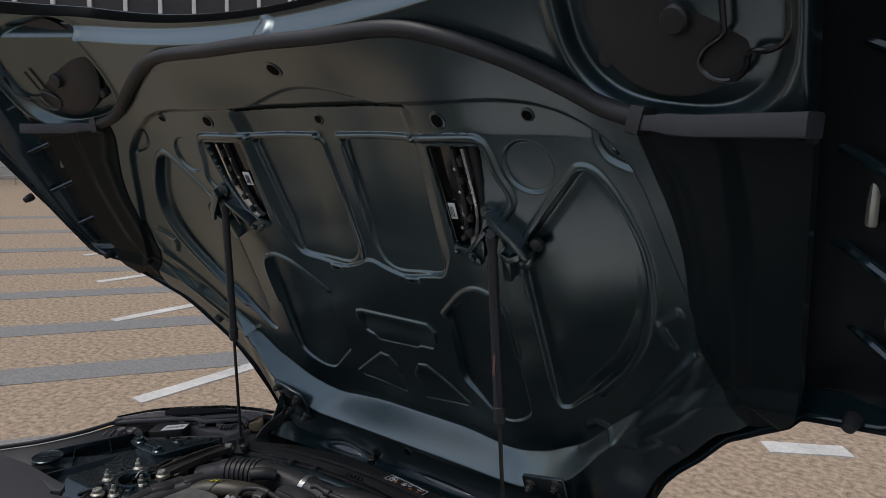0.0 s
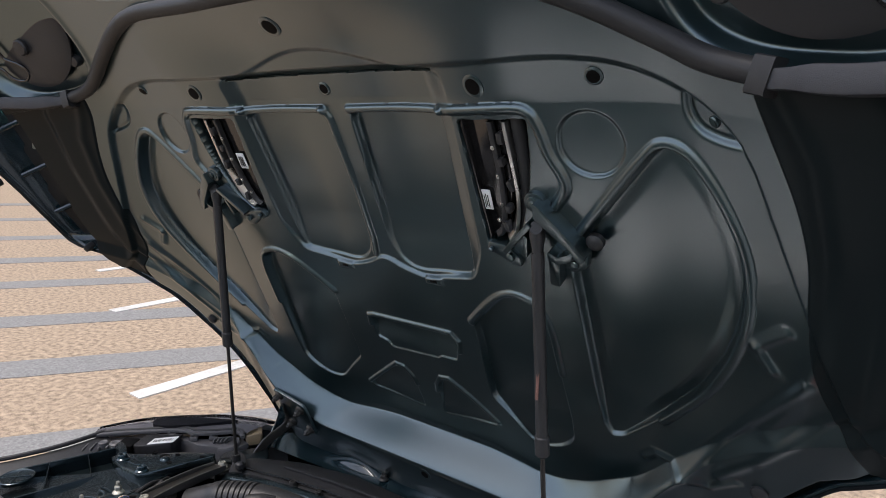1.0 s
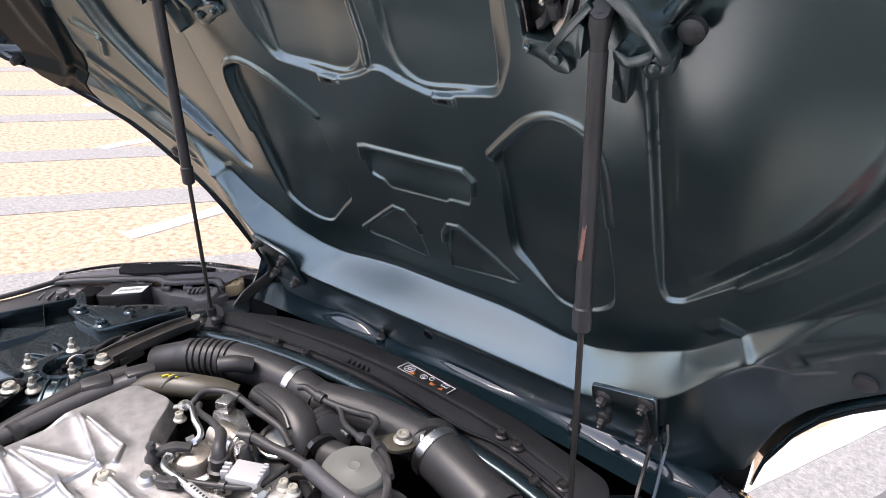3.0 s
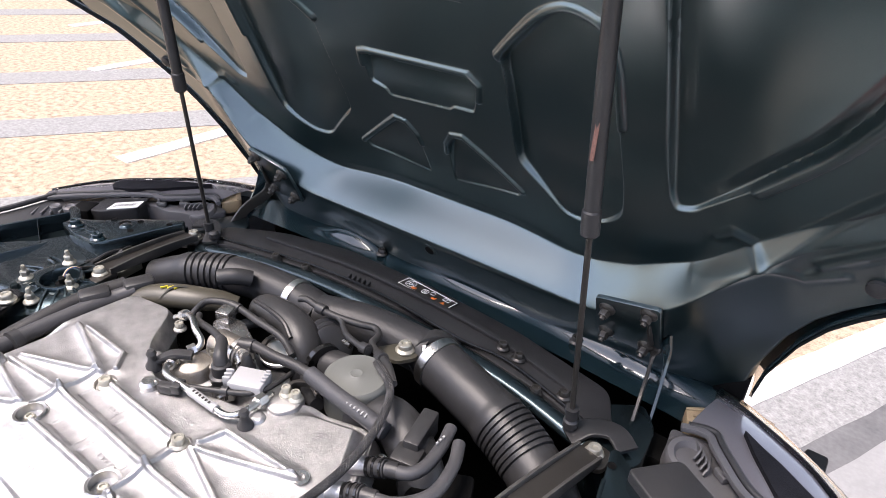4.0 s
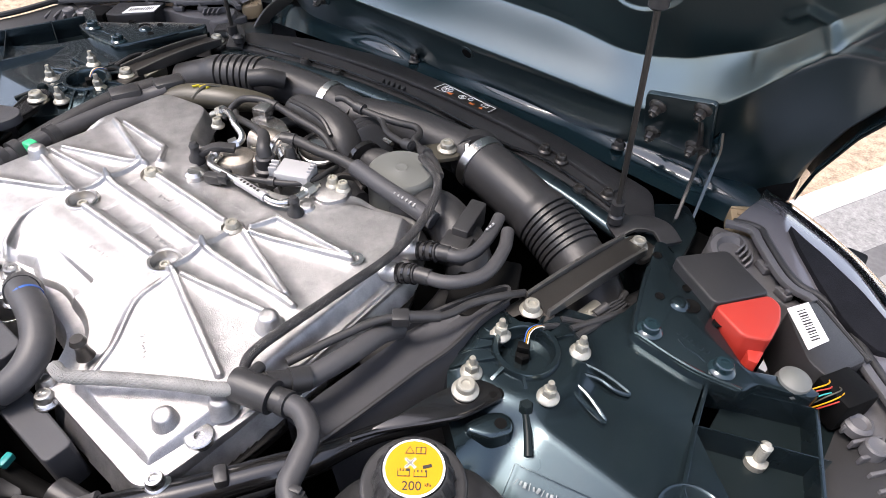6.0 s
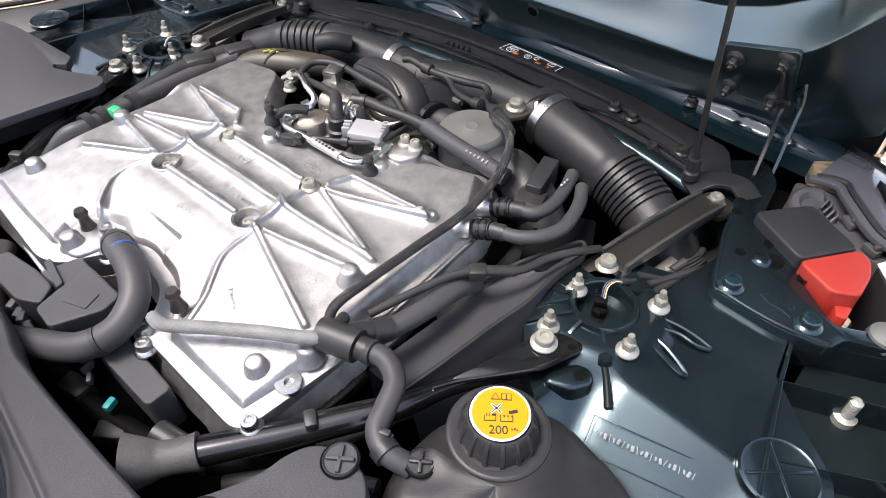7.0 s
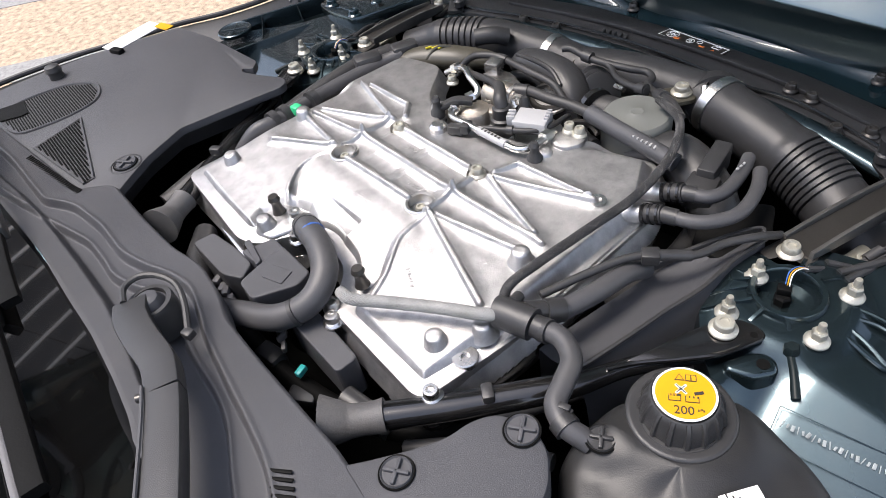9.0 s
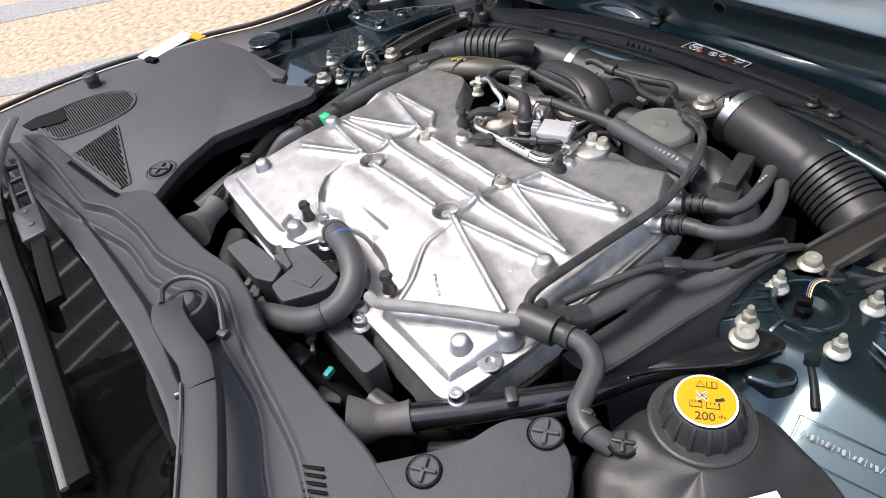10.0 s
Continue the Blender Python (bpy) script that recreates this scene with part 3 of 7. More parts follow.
# outer skin: follows the inner panel behind it and wraps round the sides over the wheel arches
SIDE_V = (0.40, 0.47, 0.60, 0.72, 0.83, 1.0, 1.2)
SIDE_W = (0.09, 0.115, 0.155, 0.20, 0.208, 0.19, 0.16)
rows = []
for vq in sorted([*np.linspace(0, 1, 80), *np.linspace(0.462, 0.492, 12)]):
    v1 = -0.09 + vq * 1.142
    us = np.linspace(-1, 1, 121)
    eu = np.interp(v1, EDGE_V, EDGE_U) + 0.012
    wrap = sstep(0.455, 0.482, v1)
    row = []
    for x in us:
        a, sg = abs(x), math.copysign(1, x)
        if a <= 0.8:
            u = a / 0.8 * (eu - 0.02)
            w = -0.045 + 0.0 * u
            base = crown(u, v1)
        else:
            k = (a - 0.8) / 0.2
            out = wrap * 0.100 + 0.02
            th = k * math.pi / 2
            u = eu - 0.02 + out * math.sin(th)
            base = crown(eu - 0.02, v1)
            we = np.interp(v1, SIDE_V, SIDE_W) - base if wrap > 0 else 0.03
            w = -0.045 + (1 - math.cos(th)) * ((we + 0.045) * wrap + 0.06 * (1 - wrap))
        vv1 = v1 + (0.205 * u * u * vq if vq > 0.4 else 0) * min(1, max(0, (vq - 0.4) / 0.3))
        row.append(HO + np.array((sg * u, 0, 0)) + HD * vv1 + HN * (base + w))
    rows.append(row)
skin = part("outer_skin", sheet(np.array(rows)), GLOSS, bonnet, "gloss dark teal outer skin wrapping over the wheel arches", 60)
md = skin.modifiers.new("thickness", "SOLIDIFY"); md.thickness = 0.004; md.offset = 1

liner = np.array(rows) + HN * 0.006
part("wing_liner", sheet(liner), ECOAT, bonnet, "matt dark primer inside the skin", 60)

def on_panel(geo):
    """A slab drawn flat in (across, up, off the panel) laid on the bonnet."""
    v, f = geo
    a = np.array(v)
    return on_bonnet(a[:, 0], a[:, 1], a[:, 2]).tolist(), f


# rubber seal along the rear with its moulded end sleeves
def along(points, w):
    return [tuple(on_bonnet(u, v, w)) for u, v in points]


seal_line = [(0.655, 0.869), (0.597, 0.880), (0.552, 0.902), (0.472, 0.945), (0.374, 0.986), (0.29, 1.004), (0.15, 1.004), (0.0, 1.006)]
part("rear_seal", tube(along(seal_line + flip_u(seal_line)[::-1][1:], 0.022), 0.0125, 14), RUBBER, bonnet, "black rubber seal bead")
for sg in (1, -1):
    part("seal_sleeve", bar(along([(sg * 0.640, 0.870), (sg * 0.657, 0.868)], 0.024), 0.026, 0.034, 1), RUBBER, bonnet, "moulded rubber seal end")
    part("seal_block", bar(along([(sg * 0.654, 0.867), (sg * 0.685, 0.871), (sg * 0.72, 0.874), (sg * 0.78, 0.885), (sg * 0.838, 0.896)], 0.026), lambda t: 0.018 + 0.008 * float(sstep(0.1, 0.35, t)), lambda t: 0.018 + 0.006 * float(sstep(0.1, 0.35, t)), 8), TRIM, bonnet, "grey moulded seal block")
    # round cover plate with its moulded bosses
    c = on_bonnet(sg * 0.690, 1.010, -0.020)
    part("round_cover", [lathe([(0.112, 0), (0.112, 0.004), (0.100, 0.007), (0.06, 0.008)], c, tuple(HN + np.array((-0.3 * sg, 0, 0))), 40),
                         ], PLASTIC, bonnet, "round black plastic cover")
    for bu, bv, br_ in ((0.700, 0.984, 0.016), (0.607, 0.937, 0.012)):
        part("cover_boss", lathe([(br_, -0.01), (br_, 0.004), (br_ * 0.85, 0.007), (br_ * 0.3, 0.0075)], on_bonnet(sg * bu, bv, -0.004), tuple(HN + np.array((-0.3 * sg, 0, 0))), 22), PLASTIC, bonnet)
    part("moulded_loop", tube([tuple(on_bonnet(sg * lu, lv, 0.0)) for lu, lv in ((0.752, 1.02), (0.752, 0.982), (0.750, 0.970), (0.730, 0.954), (0.723, 0.936), (0.737, 0.922), (0.756, 0.922), (0.770, 0.934), (0.776, 0.953), (0.795, 0.957), (0.810, 0.968), (0.817, 0.988), (0.812, 1.02))], 0.0032, 8), BLACK_GLOSS, bonnet, "raised moulded loop")
    lp = HO + np.array((sg * 0.884, 0, 0)) + HD * 0.785 + HN * 0.085
    part("latch_striker", block(tuple(lp), (0.010, 0.018, 0.050), 0.004, 12 * sg), ZINC, bonnet, "bare grey latch striker")
    # side stiffener ribs on the wing return
    for v, w0 in ((0.62, 0.06), (0.73, 0.08), (0.84, 0.08), (0.95, 0.07)):
        part("rib", tube([tuple(HO + np.array((sg * 0.845, 0, 0)) + HD * v + HN * (w0 - 0.02)), tuple(HO + np.array((sg * 0.925, 0, 0)) + HD * (v - 0.015) + HN * (w0 + 0.06))], 0.006, 8), GLOSS, bonnet)
    for (u, v, w) in ((0.887, 0.500, 0.10), (0.918, 0.726, 0.19)):
        p = HO + np.array((sg * u, 0, 0)) + HD * v + HN * w
        part("bump_stop", lathe([(0.010, 0), (0.010, 0.010), (0.007, 0.022), (0.003, 0.024)], p, tuple(HN + np.array((-0.2 * sg, 0, 0))), 14), RUBBER, bonnet, "black rubber bump stop")
    p = on_bonnet(sg * 0.640, 0.262, 0.010)
    part("bump_stop", lathe([(0.012, 0), (0.012, 0.010), (0.006, 0.014)], p, tuple(HN), 14), RUBBER, bonnet)
    # vent insert sitting in the opening of the inner panel
    MIRROR = sg < 0
    act = part("vent_insert", [on_panel(plate(rounded([(0.254, 0.792), (0.318, 0.793), (0.316, 0.700), (0.300, 0.628), (0.276, 0.606), (0.260, 0.604)], 0.006), -0.030, -0.014, 0.003)),
                               on_panel(plate(rounded([(0.252, 0.794), (0.258, 0.794), (0.263, 0.604), (0.257, 0.602)], 0.002), -0.030, -0.004, 0.001))], BLACK_GLOSS, bonnet, "gloss black bonnet vent insert")
    part("vent_rail", bar(along([(0.304, 0.792), (0.303, 0.700), (0.290, 0.630), (0.276, 0.612)], -0.008), 0.008, 0.010), PLASTIC, act)
    part("vent_frame", bar(along([(0.328, 0.793), (0.328, 0.700), (0.314, 0.640), (0.294, 0.610)], -0.010), 0.006, 0.016), STEEL, act, "bright vent frame edge")
    part("wire_loom", tube(along([(0.340, 0.794), (0.338, 0.720), (0.326, 0.650), (0.305, 0.616)], -0.020), 0.010, 10), RUBBER, act)
    for k, (cu_, cv) in enumerate(((0.318, 0.770), (0.312, 0.735), (0.320, 0.700), (0.308, 0.662), (0.299, 0.632))):
        part("clip", on_panel(block((cu_, cv, -0.006), (0.009, 0.016 - 0.004 * (k % 2), 0.014), 0.002, 10 * (k % 3))), PLASTIC, act)
    for cu_, cv in ((0.302, 0.755), (0.301, 0.712), (0.297, 0.668), (0.286, 0.640)):
        part("rivet", on_panel(lathe([(0.0035, 0), (0.0032, 0.002), (0.0015, 0.003)], (cu_, cv, -0.004), (0, 0, 1), 10)), STEEL, act)
    MIRROR = False
    c = on_bonnet(sg * 0.264 if sg > 0 else -0.280, 0.668 if sg > 0 else 0.706, -0.008)
    lm = Matrix.Translation(c) @ Matrix(((1, 0, 0, 0), (0, HN[1], HD[1], 0), (0, HN[2], HD[2], 0), (0, 0, 0, 1)))
    part("label", moved(block((0, 0, 0), (0.022, 0.002, 0.032), 0.0006), lm), WHITE, act, "small white printed label")
    for k in range(5):
        part("print", moved(block((-0.006 + 0.003 * k, 0.0013, -0.002 + 0.002 * (k % 2)), (0.0010, 0.0012, 0.020), 0), lm), INK, act)
    # slotted tab under each middle pocket
    tm = Matrix.Translation(on_bonnet(sg * 0.108, 0.486, float(relief(np.array(0.108), np.array(0.486))) + 0.0006)) @ Matrix(((1, 0, 0, 0), (0, HN[1], HD[1], 0), (0, HN[2], HD[2], 0), (0, 0, 0, 1)))
    part("tab_slot", moved(block((0, 0, 0), (0.014, 0.0012, 0.0045), 0.0004), tm), VOID, bonnet)
    # hinge plate on the bonnet with four bolts
    hp = on_bonnet(sg * 0.384, 0.058, 0.066)
    hm = Matrix.Translation(hp) @ Matrix(((1, 0, 0, 0), (0, HN[1], HD[1], 0), (0, HN[2], HD[2], 0), (0, 0, 0, 1)))
    hinge = part("hinge", moved(plate(rounded([(-0.050, 0.044), (0.046, 0.072), (0.050, -0.048), (0.020, -0.054), (-0.052, -0.050)] if sg > 0 else [(0.050, 0.044), (-0.046, 0.072), (-0.050, -0.048), (-0.020, -0.054), (0.052, -0.050)], 0.008), -0.004, 0.003, 0.002), hm @ Matrix(((1, 0, 0, 0), (0, 0, 1, 0), (0, 1, 0, 0), (0, 0, 0, 1)))), PAINT, bonnet, "painted steel bonnet hinge")
    part("hinge_arm", bar([tuple(on_bonnet(sg * 0.418, 0.085, 0.060)), tuple(on_bonnet(sg * 0.425, 0.02, 0.075)), (CX + sg * 0.437, 1.085, 0.80), (CX + sg * 0.445, 1.035, 0.74), (CX + sg * 0.448, 1.00, 0.68)], 0.005, 0.024), DARK_STEEL, hinge, "dark steel hinge arm")
    part("hinge_arm", bar([tuple(on_bonnet(sg * 0.438, 0.060, 0.055)), (CX + sg * 0.450, 1.13, 0.82), (CX + sg * 0.462, 1.06, 0.72)], 0.005, 0.018), GLOSS, hinge)
    for u, v in ((-0.031, 0.027), (0.031, 0.055), (-0.035, -0.036), (0.027, -0.033)):
        bolt(hinge, hm @ Vector((sg * u, 0.003, v)), tuple(HN), 0.0125, DARK_STEEL, 0.004, name="nut")
# holes and fasteners in the inner panel
for u, v, r in ((-0.022, 0.950, 0.0135), (-0.008, 0.836, 0.0085), (0.464, 0.853, 0.0085), (-0.470, 0.859, 0.0085), (0.297, 0.843, 0.012), (-0.313, 0.848, 0.012), (0.0, 0.020, 0.010), (0.591, 0.803, 0.005)):
    def at(du, dv):
        return on_bonnet(u + du, v + dv, float(relief(np.array(u + du), np.array(v + dv))))
    nrm = np.cross(at(0.02, 0) - at(-0.02, 0), at(0, 0.02) - at(0, -0.02)); nrm = nrm / np.linalg.norm(nrm)
    nrm = nrm if nrm @ HN > 0 else -nrm
    rim_ob = part("hole_rim", lathe([(r * 1.35, -0.004), (r * 1.35, 0.0010), (r * 1.1, 0.0022), (r * 0.9, 0.0018)], at(0, 0), tuple(nrm), 24), PAINT, bonnet)
    part("hole", lathe([(r * 0.92, -0.002), (r * 0.92, 0.0024)], at(0, 0), tuple(nrm), 24), VOID if r > 0.006 else PAINT, rim_ob)

# strut brackets and gas struts
def blob(u, v, r, n=18):
    return [(u + r * math.cos(2 * math.pi * k / n), v + r * math.sin(2 * math.pi * k / n)) for k in range(n)]


def web(a, b, w):
    d = np.array(b) - np.array(a); d = d / np.linalg.norm(d); s1 = np.array((-d[1], d[0])) * w / 2
    return [tuple(np.array(a) - s1), tuple(np.array(b) - s1), tuple(np.array(b) + s1), tuple(np.array(a) + s1)]


for sg in (1, -1):
    MIRROR = sg < 0
    br = part("strut_bracket", [on_panel(plate(blob(0.360, 0.684, 0.016), 0.0, 0.010, 0.003)),
                                on_panel(plate(blob(0.360, 0.684, 0.011), 0.0, 0.0125, 0.002)),
                                on_panel(plate(rounded([(0.366, 0.694), (0.376, 0.688), (0.418, 0.637), (0.430, 0.614), (0.421, 0.606), (0.405, 0.630), (0.364, 0.670)], 0.004), 0.0, 0.026, 0.004)),
                                on_panel(plate(rounded([(0.430, 0.618), (0.424, 0.590), (0.402, 0.580), (0.392, 0.592), (0.406, 0.606), (0.412, 0.622)], 0.006), 0.0, 0.012, 0.003)),
                                on_panel(plate(rounded([(0.366, 0.672), (0.408, 0.630), (0.410, 0.612), (0.384, 0.606), (0.372, 0.622)], 0.006), 0.0, 0.004, 0.002)),
                                on_panel(plate(rounded([(0.412, 0.622), (0.408, 0.606), (0.386, 0.598), (0.372, 0.606), (0.374, 0.618), (0.388, 0.610), (0.402, 0.616)], 0.004), 0.0, 0.022, 0.004)),
                                on_panel(plate(rounded([(0.372, 0.608), (0.388, 0.602), (0.382, 0.556), (0.366, 0.560)], 0.005), 0.0, 0.018, 0.005)),
                                on_panel(plate(rounded([(0.350, 0.660), (0.356, 0.654), (0.304, 0.600), (0.298, 0.606)], 0.002), 0.0, 0.022, 0.002)),
                                on_panel(plate(rounded([(0.340, 0.638), (0.345, 0.634), (0.338, 0.600), (0.331, 0.602)], 0.002), 0.0, 0.020, 0.002)),
                                on_panel(plate(rounded([(0.258, 0.590), (0.264, 0.606), (0.300, 0.606), (0.318, 0.588), (0.318, 0.572), (0.300, 0.572), (0.285, 0.582)], 0.006), 0.0, 0.009, 0.003))], PAINT, bonnet, "painted strut bracket with three bolted feet", 35)
    for u, v, r in ((0.360, 0.684, 0.0065), (0.407, 0.596, 0.0065), (0.304, 0.590, 0.0065), (0.270, 0.596, 0.004)):
        part("bolt", on_panel(lathe([(r, 0.010), (r, 0.015), (r * 0.6, 0.0165)], (u, v, 0), (0, 0, 1), 16)), PAINT, br)
    part("slot", on_panel(plate(rounded(web((0.412, 0.614), (0.424, 0.608), 0.007), 0.003), 0.0115, 0.0130, 0)), VOID, br)
    part("buffer", on_panel(lathe([(0.012, 0), (0.012, 0.008), (0.008, 0.012), (0.003, 0.013)], (0.438, 0.632, 0), (0, 0, 1), 20)), RUBBER, br, "black rubber buffer")
    MIRROR = False
topR, botR = np.array((0.345, 0.928, 1.425)), np.array((0.372, 0.975, 0.815))
topL, botL = np.array((-0.388, 0.928, 1.428)), np.array((-0.410, 0.975, 0.812))
for a, b in ((topR, botR), (topL, botL)):
    strut = thing("gas_strut", "black gas strut holding the open bonnet", "gas strut", "bonnet struts")
    d = b - a
    part("cylinder", tube([tuple(a + d * t) for t in (0.055, 0.50)], 0.0090, 18), PLASTIC, strut)
    part("collar", tube([tuple(a + d * t) for t in (0.495, 0.50, 0.545, 0.55)], lambda t: 0.0108 if 0.02 < t < 0.95 else 0.008, 18, 1), PLASTIC, strut)
    part("rod", tube([tuple(a + d * t) for t in (0.54, 0.985)], 0.0037, 12), DARK_STEEL, strut, "dark steel rod")
    part("ball_socket", [tube([tuple(a + d * t) for t in (0.0, 0.02, 0.045, 0.06)], lambda t: 0.011 if t < 0.7 else 0.008, 14, 1),
                         lathe([(0.006, -0.016), (0.010, -0.008), (0.011, 0), (0.009, 0.010)], tuple(a), (0.3, -0.9, 0.2), 14)], PLASTIC, strut)
    part("ball_socket", tube([tuple(a + d * t) for t in (0.972, 1.0)], 0.009, 12), PLASTIC, strut)
    if a[0] > 0:
        p = a + d * 0.36 + np.array((0.0, -0.0093, 0.0))
        part("label", block(tuple(p), (0.0045, 0.0008, 0.050), 0.0), material("faded_red_print", (0.16, 0.075, 0.06), 0.5, 0, 0.6, 3000, 0.0, 2500), strut, "faded red printing strip")

# ---- engine bay: trough, radiator panel, engine ----
# closing walls of the well, its deep shade put into their colour
bay = thing("engine_bay", "engine bay well, its depth's shade put into near-black sides", "engine bay", kind="structure")
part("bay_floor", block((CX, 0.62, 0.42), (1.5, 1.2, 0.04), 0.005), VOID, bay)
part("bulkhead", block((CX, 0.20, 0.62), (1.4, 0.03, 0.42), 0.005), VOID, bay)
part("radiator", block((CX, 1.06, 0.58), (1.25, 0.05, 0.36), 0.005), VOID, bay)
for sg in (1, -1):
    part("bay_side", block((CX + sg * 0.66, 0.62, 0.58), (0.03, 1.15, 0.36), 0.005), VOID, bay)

# supercharger intercooler lid
lid = thing("supercharger_lid", "ribbed cast aluminium supercharger lid bolted over the engine", "engine cover")
RIBS = [[(-0.238, 0.647), (-0.114, 0.614)], [(-0.220, 0.652), (-0.128, 0.651), (-0.108, 0.630)], [(-0.226, 0.568), (-0.122, 0.610)],
        [(-0.229, 0.555), (-0.120, 0.567)], [(-0.094, 0.521), (0.034, 0.525)], [(-0.234, 0.541), (-0.136, 0.528)], [(-0.224, 0.480), (-0.140, 0.522)],
        [(-0.081, 0.610), (0.047, 0.610)], [(-0.117, 0.566), (0.069, 0.567)], [(0.069, 0.567), (0.202, 0.574)], [(-0.119, 0.610), (-0.121, 0.534)],
        [(0.065, 0.604), (0.068, 0.523)], [(0.082, 0.611), (0.186, 0.580)], [(0.088, 0.616), (0.200, 0.660)], [(0.080, 0.623), (0.089, 0.653), (0.193, 0.662)],
        [(0.074, 0.524), (0.214, 0.474)], [(0.086, 0.528), (0.188, 0.550)]]
BEADS = [eased(line, False) for line in ([(0.074, 0.524), (0.073, 0.496), (0.076, 0.476), (0.092, 0.453), (0.107, 0.433), (0.120, 0.398)], [(-0.120, 0.528), (-0.136, 0.508), (-0.140, 0.490), (-0.137, 0.467), (-0.121, 0.446), (-0.101, 0.428)])]
LID = rounded([(-0.285, 0.362), (-0.100, 0.350), (-0.070, 0.362), (-0.050, 0.400), (-0.020, 0.425), (0.050, 0.415), (0.085, 0.370), (0.246, 0.366), (0.258, 0.48),
               (0.250, 0.700), (0.205, 0.780), (0.120, 0.752), (0.085, 0.700), (-0.060, 0.655), (-0.125, 0.690), (-0.175, 0.756), (-0.262, 0.742), (-0.275, 0.555)], 0.02, 5)
nx, ny = 640, 500
gx, gy = np.meshgrid(np.linspace(-0.300, 0.270, nx), np.linspace(0.350, 0.800, ny))
din = inside(gx, gy, LID)
h = 0.846 + 0.006 * (1 - ((gx - CX) / 0.27) ** 2) - 0.012 * sstep(0.50, 0.36, gy)
h = h - 0.014 * sstep(0.024, 0.010, din) * (1 - sstep(0.60, 0.645, gy) * sstep(0.150, 0.115, gx))
for line in RIBS:
    d = to_line(gx, gy, line)
    h = h + 0.0024 * np.exp(-(d / 0.0100) ** 2) + 0.0050 * sstep(0.0048, 0.0018, d)
for line in BEADS:
    h = h + 0.0026 * sstep(0.0042, 0.0012, to_line(gx, gy, line))
# the middle falls away to the rear between the two curved beads
valley = inside(gx, gy, [(-0.118, 0.530), (-0.141, 0.490), (-0.138, 0.467), (-0.121, 0.446), (-0.101, 0.428), (-0.094, 0.34), (0.122, 0.34), (0.107, 0.433), (0.078, 0.476), (0.072, 0.530)])
h = h - 0.011 * sstep(0.0, 0.012, valley) * sstep(0.505, 0.40, gy)
# a sharp step along the middle of the falling part, deepest at its right-hand end
h = h - 0.0085 * np.clip((gx + 0.074) / 0.075, 0, 1) * sstep(0.016, 0.010, gx) * sstep(0.4680, 0.4645, gy) * sstep(0.425, 0.460, gy)
# the rear left corner drops to a lower shelf
h = h - 0.020 * sstep(0.377, 0.363, gy) * sstep(-0.080, -0.105, gx) * sstep(-0.275, -0.120, gx)
# sunk seat of the ball stud
seat = inside(gx, gy, [(-0.118, 0.396), (-0.108, 0.432), (-0.070, 0.446), (-0.030, 0.432), (-0.030, 0.34), (-0.110, 0.34), (-0.108, 0.376)])
h = h - 0.012 * sstep(-0.004, 0.012, seat)
# sunk squares between the middle rails
for x0, x1, y0, y1 in ((-0.100, -0.030, 0.575, 0.602), (-0.022, 0.058, 0.575, 0.602), (-0.078, -0.022, 0.530, 0.558), (-0.014, 0.050, 0.530, 0.558)):
    h = h - 0.0022 * sstep(0.0, 0.004, np.minimum(np.minimum(gx - x0, x1 - gx), np.minimum(gy - y0, y1 - gy)))
for x, y in ((-0.108, 0.526), (0.052, 0.528)):
    r = np.hypot(gx - x, gy - y)
    h = np.where(r < 0.0150, h - 0.018, h)
for x, y in ((-0.095, 0.609), (0.063, 0.609)):
    r = np.hypot(gx - x, gy - y)
    h = np.where(r < 0.013, h - 0.005, h)
h = np.where(din < 0.004, h - (0.004 - din) * 2.0, h)
keep = din > -0.010
pts = np.stack([gx, gy, h], -1)
v, f = sheet(pts)
km = keep.reshape(-1)
f = [q for q in f if km[q[0]] and km[q[1]] and km[q[2]] and km[q[3]]]
used = sorted({i for q in f for i in q})
re = {i: k for k, i in enumerate(used)}
part("casting", ([v[i] for i in used], [tuple(re[i] for i in q) for q in f]), ALU, lid, "bright cast aluminium, grainy and ribbed", 50)
for x, y in ((-0.108, 0.526), (0.052, 0.528)):
    part("bolt_well", lathe([(0.0195, -0.006), (0.0190, 0.004), (0.0175, 0.0055), (0.0145, 0.0050), (0.0138, -0.010), (0.004, -0.011)], (x, y, 0.850), (0, 0, 1), 32), ALU_SMOOTH, lid, "round bolt well")
    bolt(lid, (x + 0.002, y - 0.002, 0.8395), r=0.009)
part("skirt", plate(LID, 0.775, 0.830, 0.002), ALU, lid)
part("flange", plate([(CX + (x - CX) * 1.022, 0.56 + (y - 0.56) * 1.020) for x, y in LID], 0.784, 0.797, 0.003), ALU_SMOOTH, lid, "machined flange round the lid")
part("gasket", plate([(x * 1.01, y) for x, y in LID], 0.768, 0.774, 0.0), DARK_STEEL, lid)
# near black below the lid, the deep shade is in the colour
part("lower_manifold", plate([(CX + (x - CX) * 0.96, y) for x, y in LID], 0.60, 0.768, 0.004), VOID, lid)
for x, y, z in ((-0.095, 0.609, 0.846), (0.063, 0.609, 0.850)):
    bolt(lid, (x, y, z), r=0.011, mat=ZINC)
for x, y, z in ((0.246, 0.380, 0.824), (-0.285, 0.365, 0.806), (0.239, 0.670, 0.820), (0.085, 0.374, 0.826), (0.098, 0.364, 0.822), (-0.092, 0.363, 0.816), (-0.067, 0.420, 0.835), (-0.045, 0.404, 0.822), (0.245, 0.745, 0.83), (0.262, 0.512, 0.82), (-0.255, 0.740, 0.828)):
    bolt(lid, (x, y, z), r=0.0115, mat=STEEL)
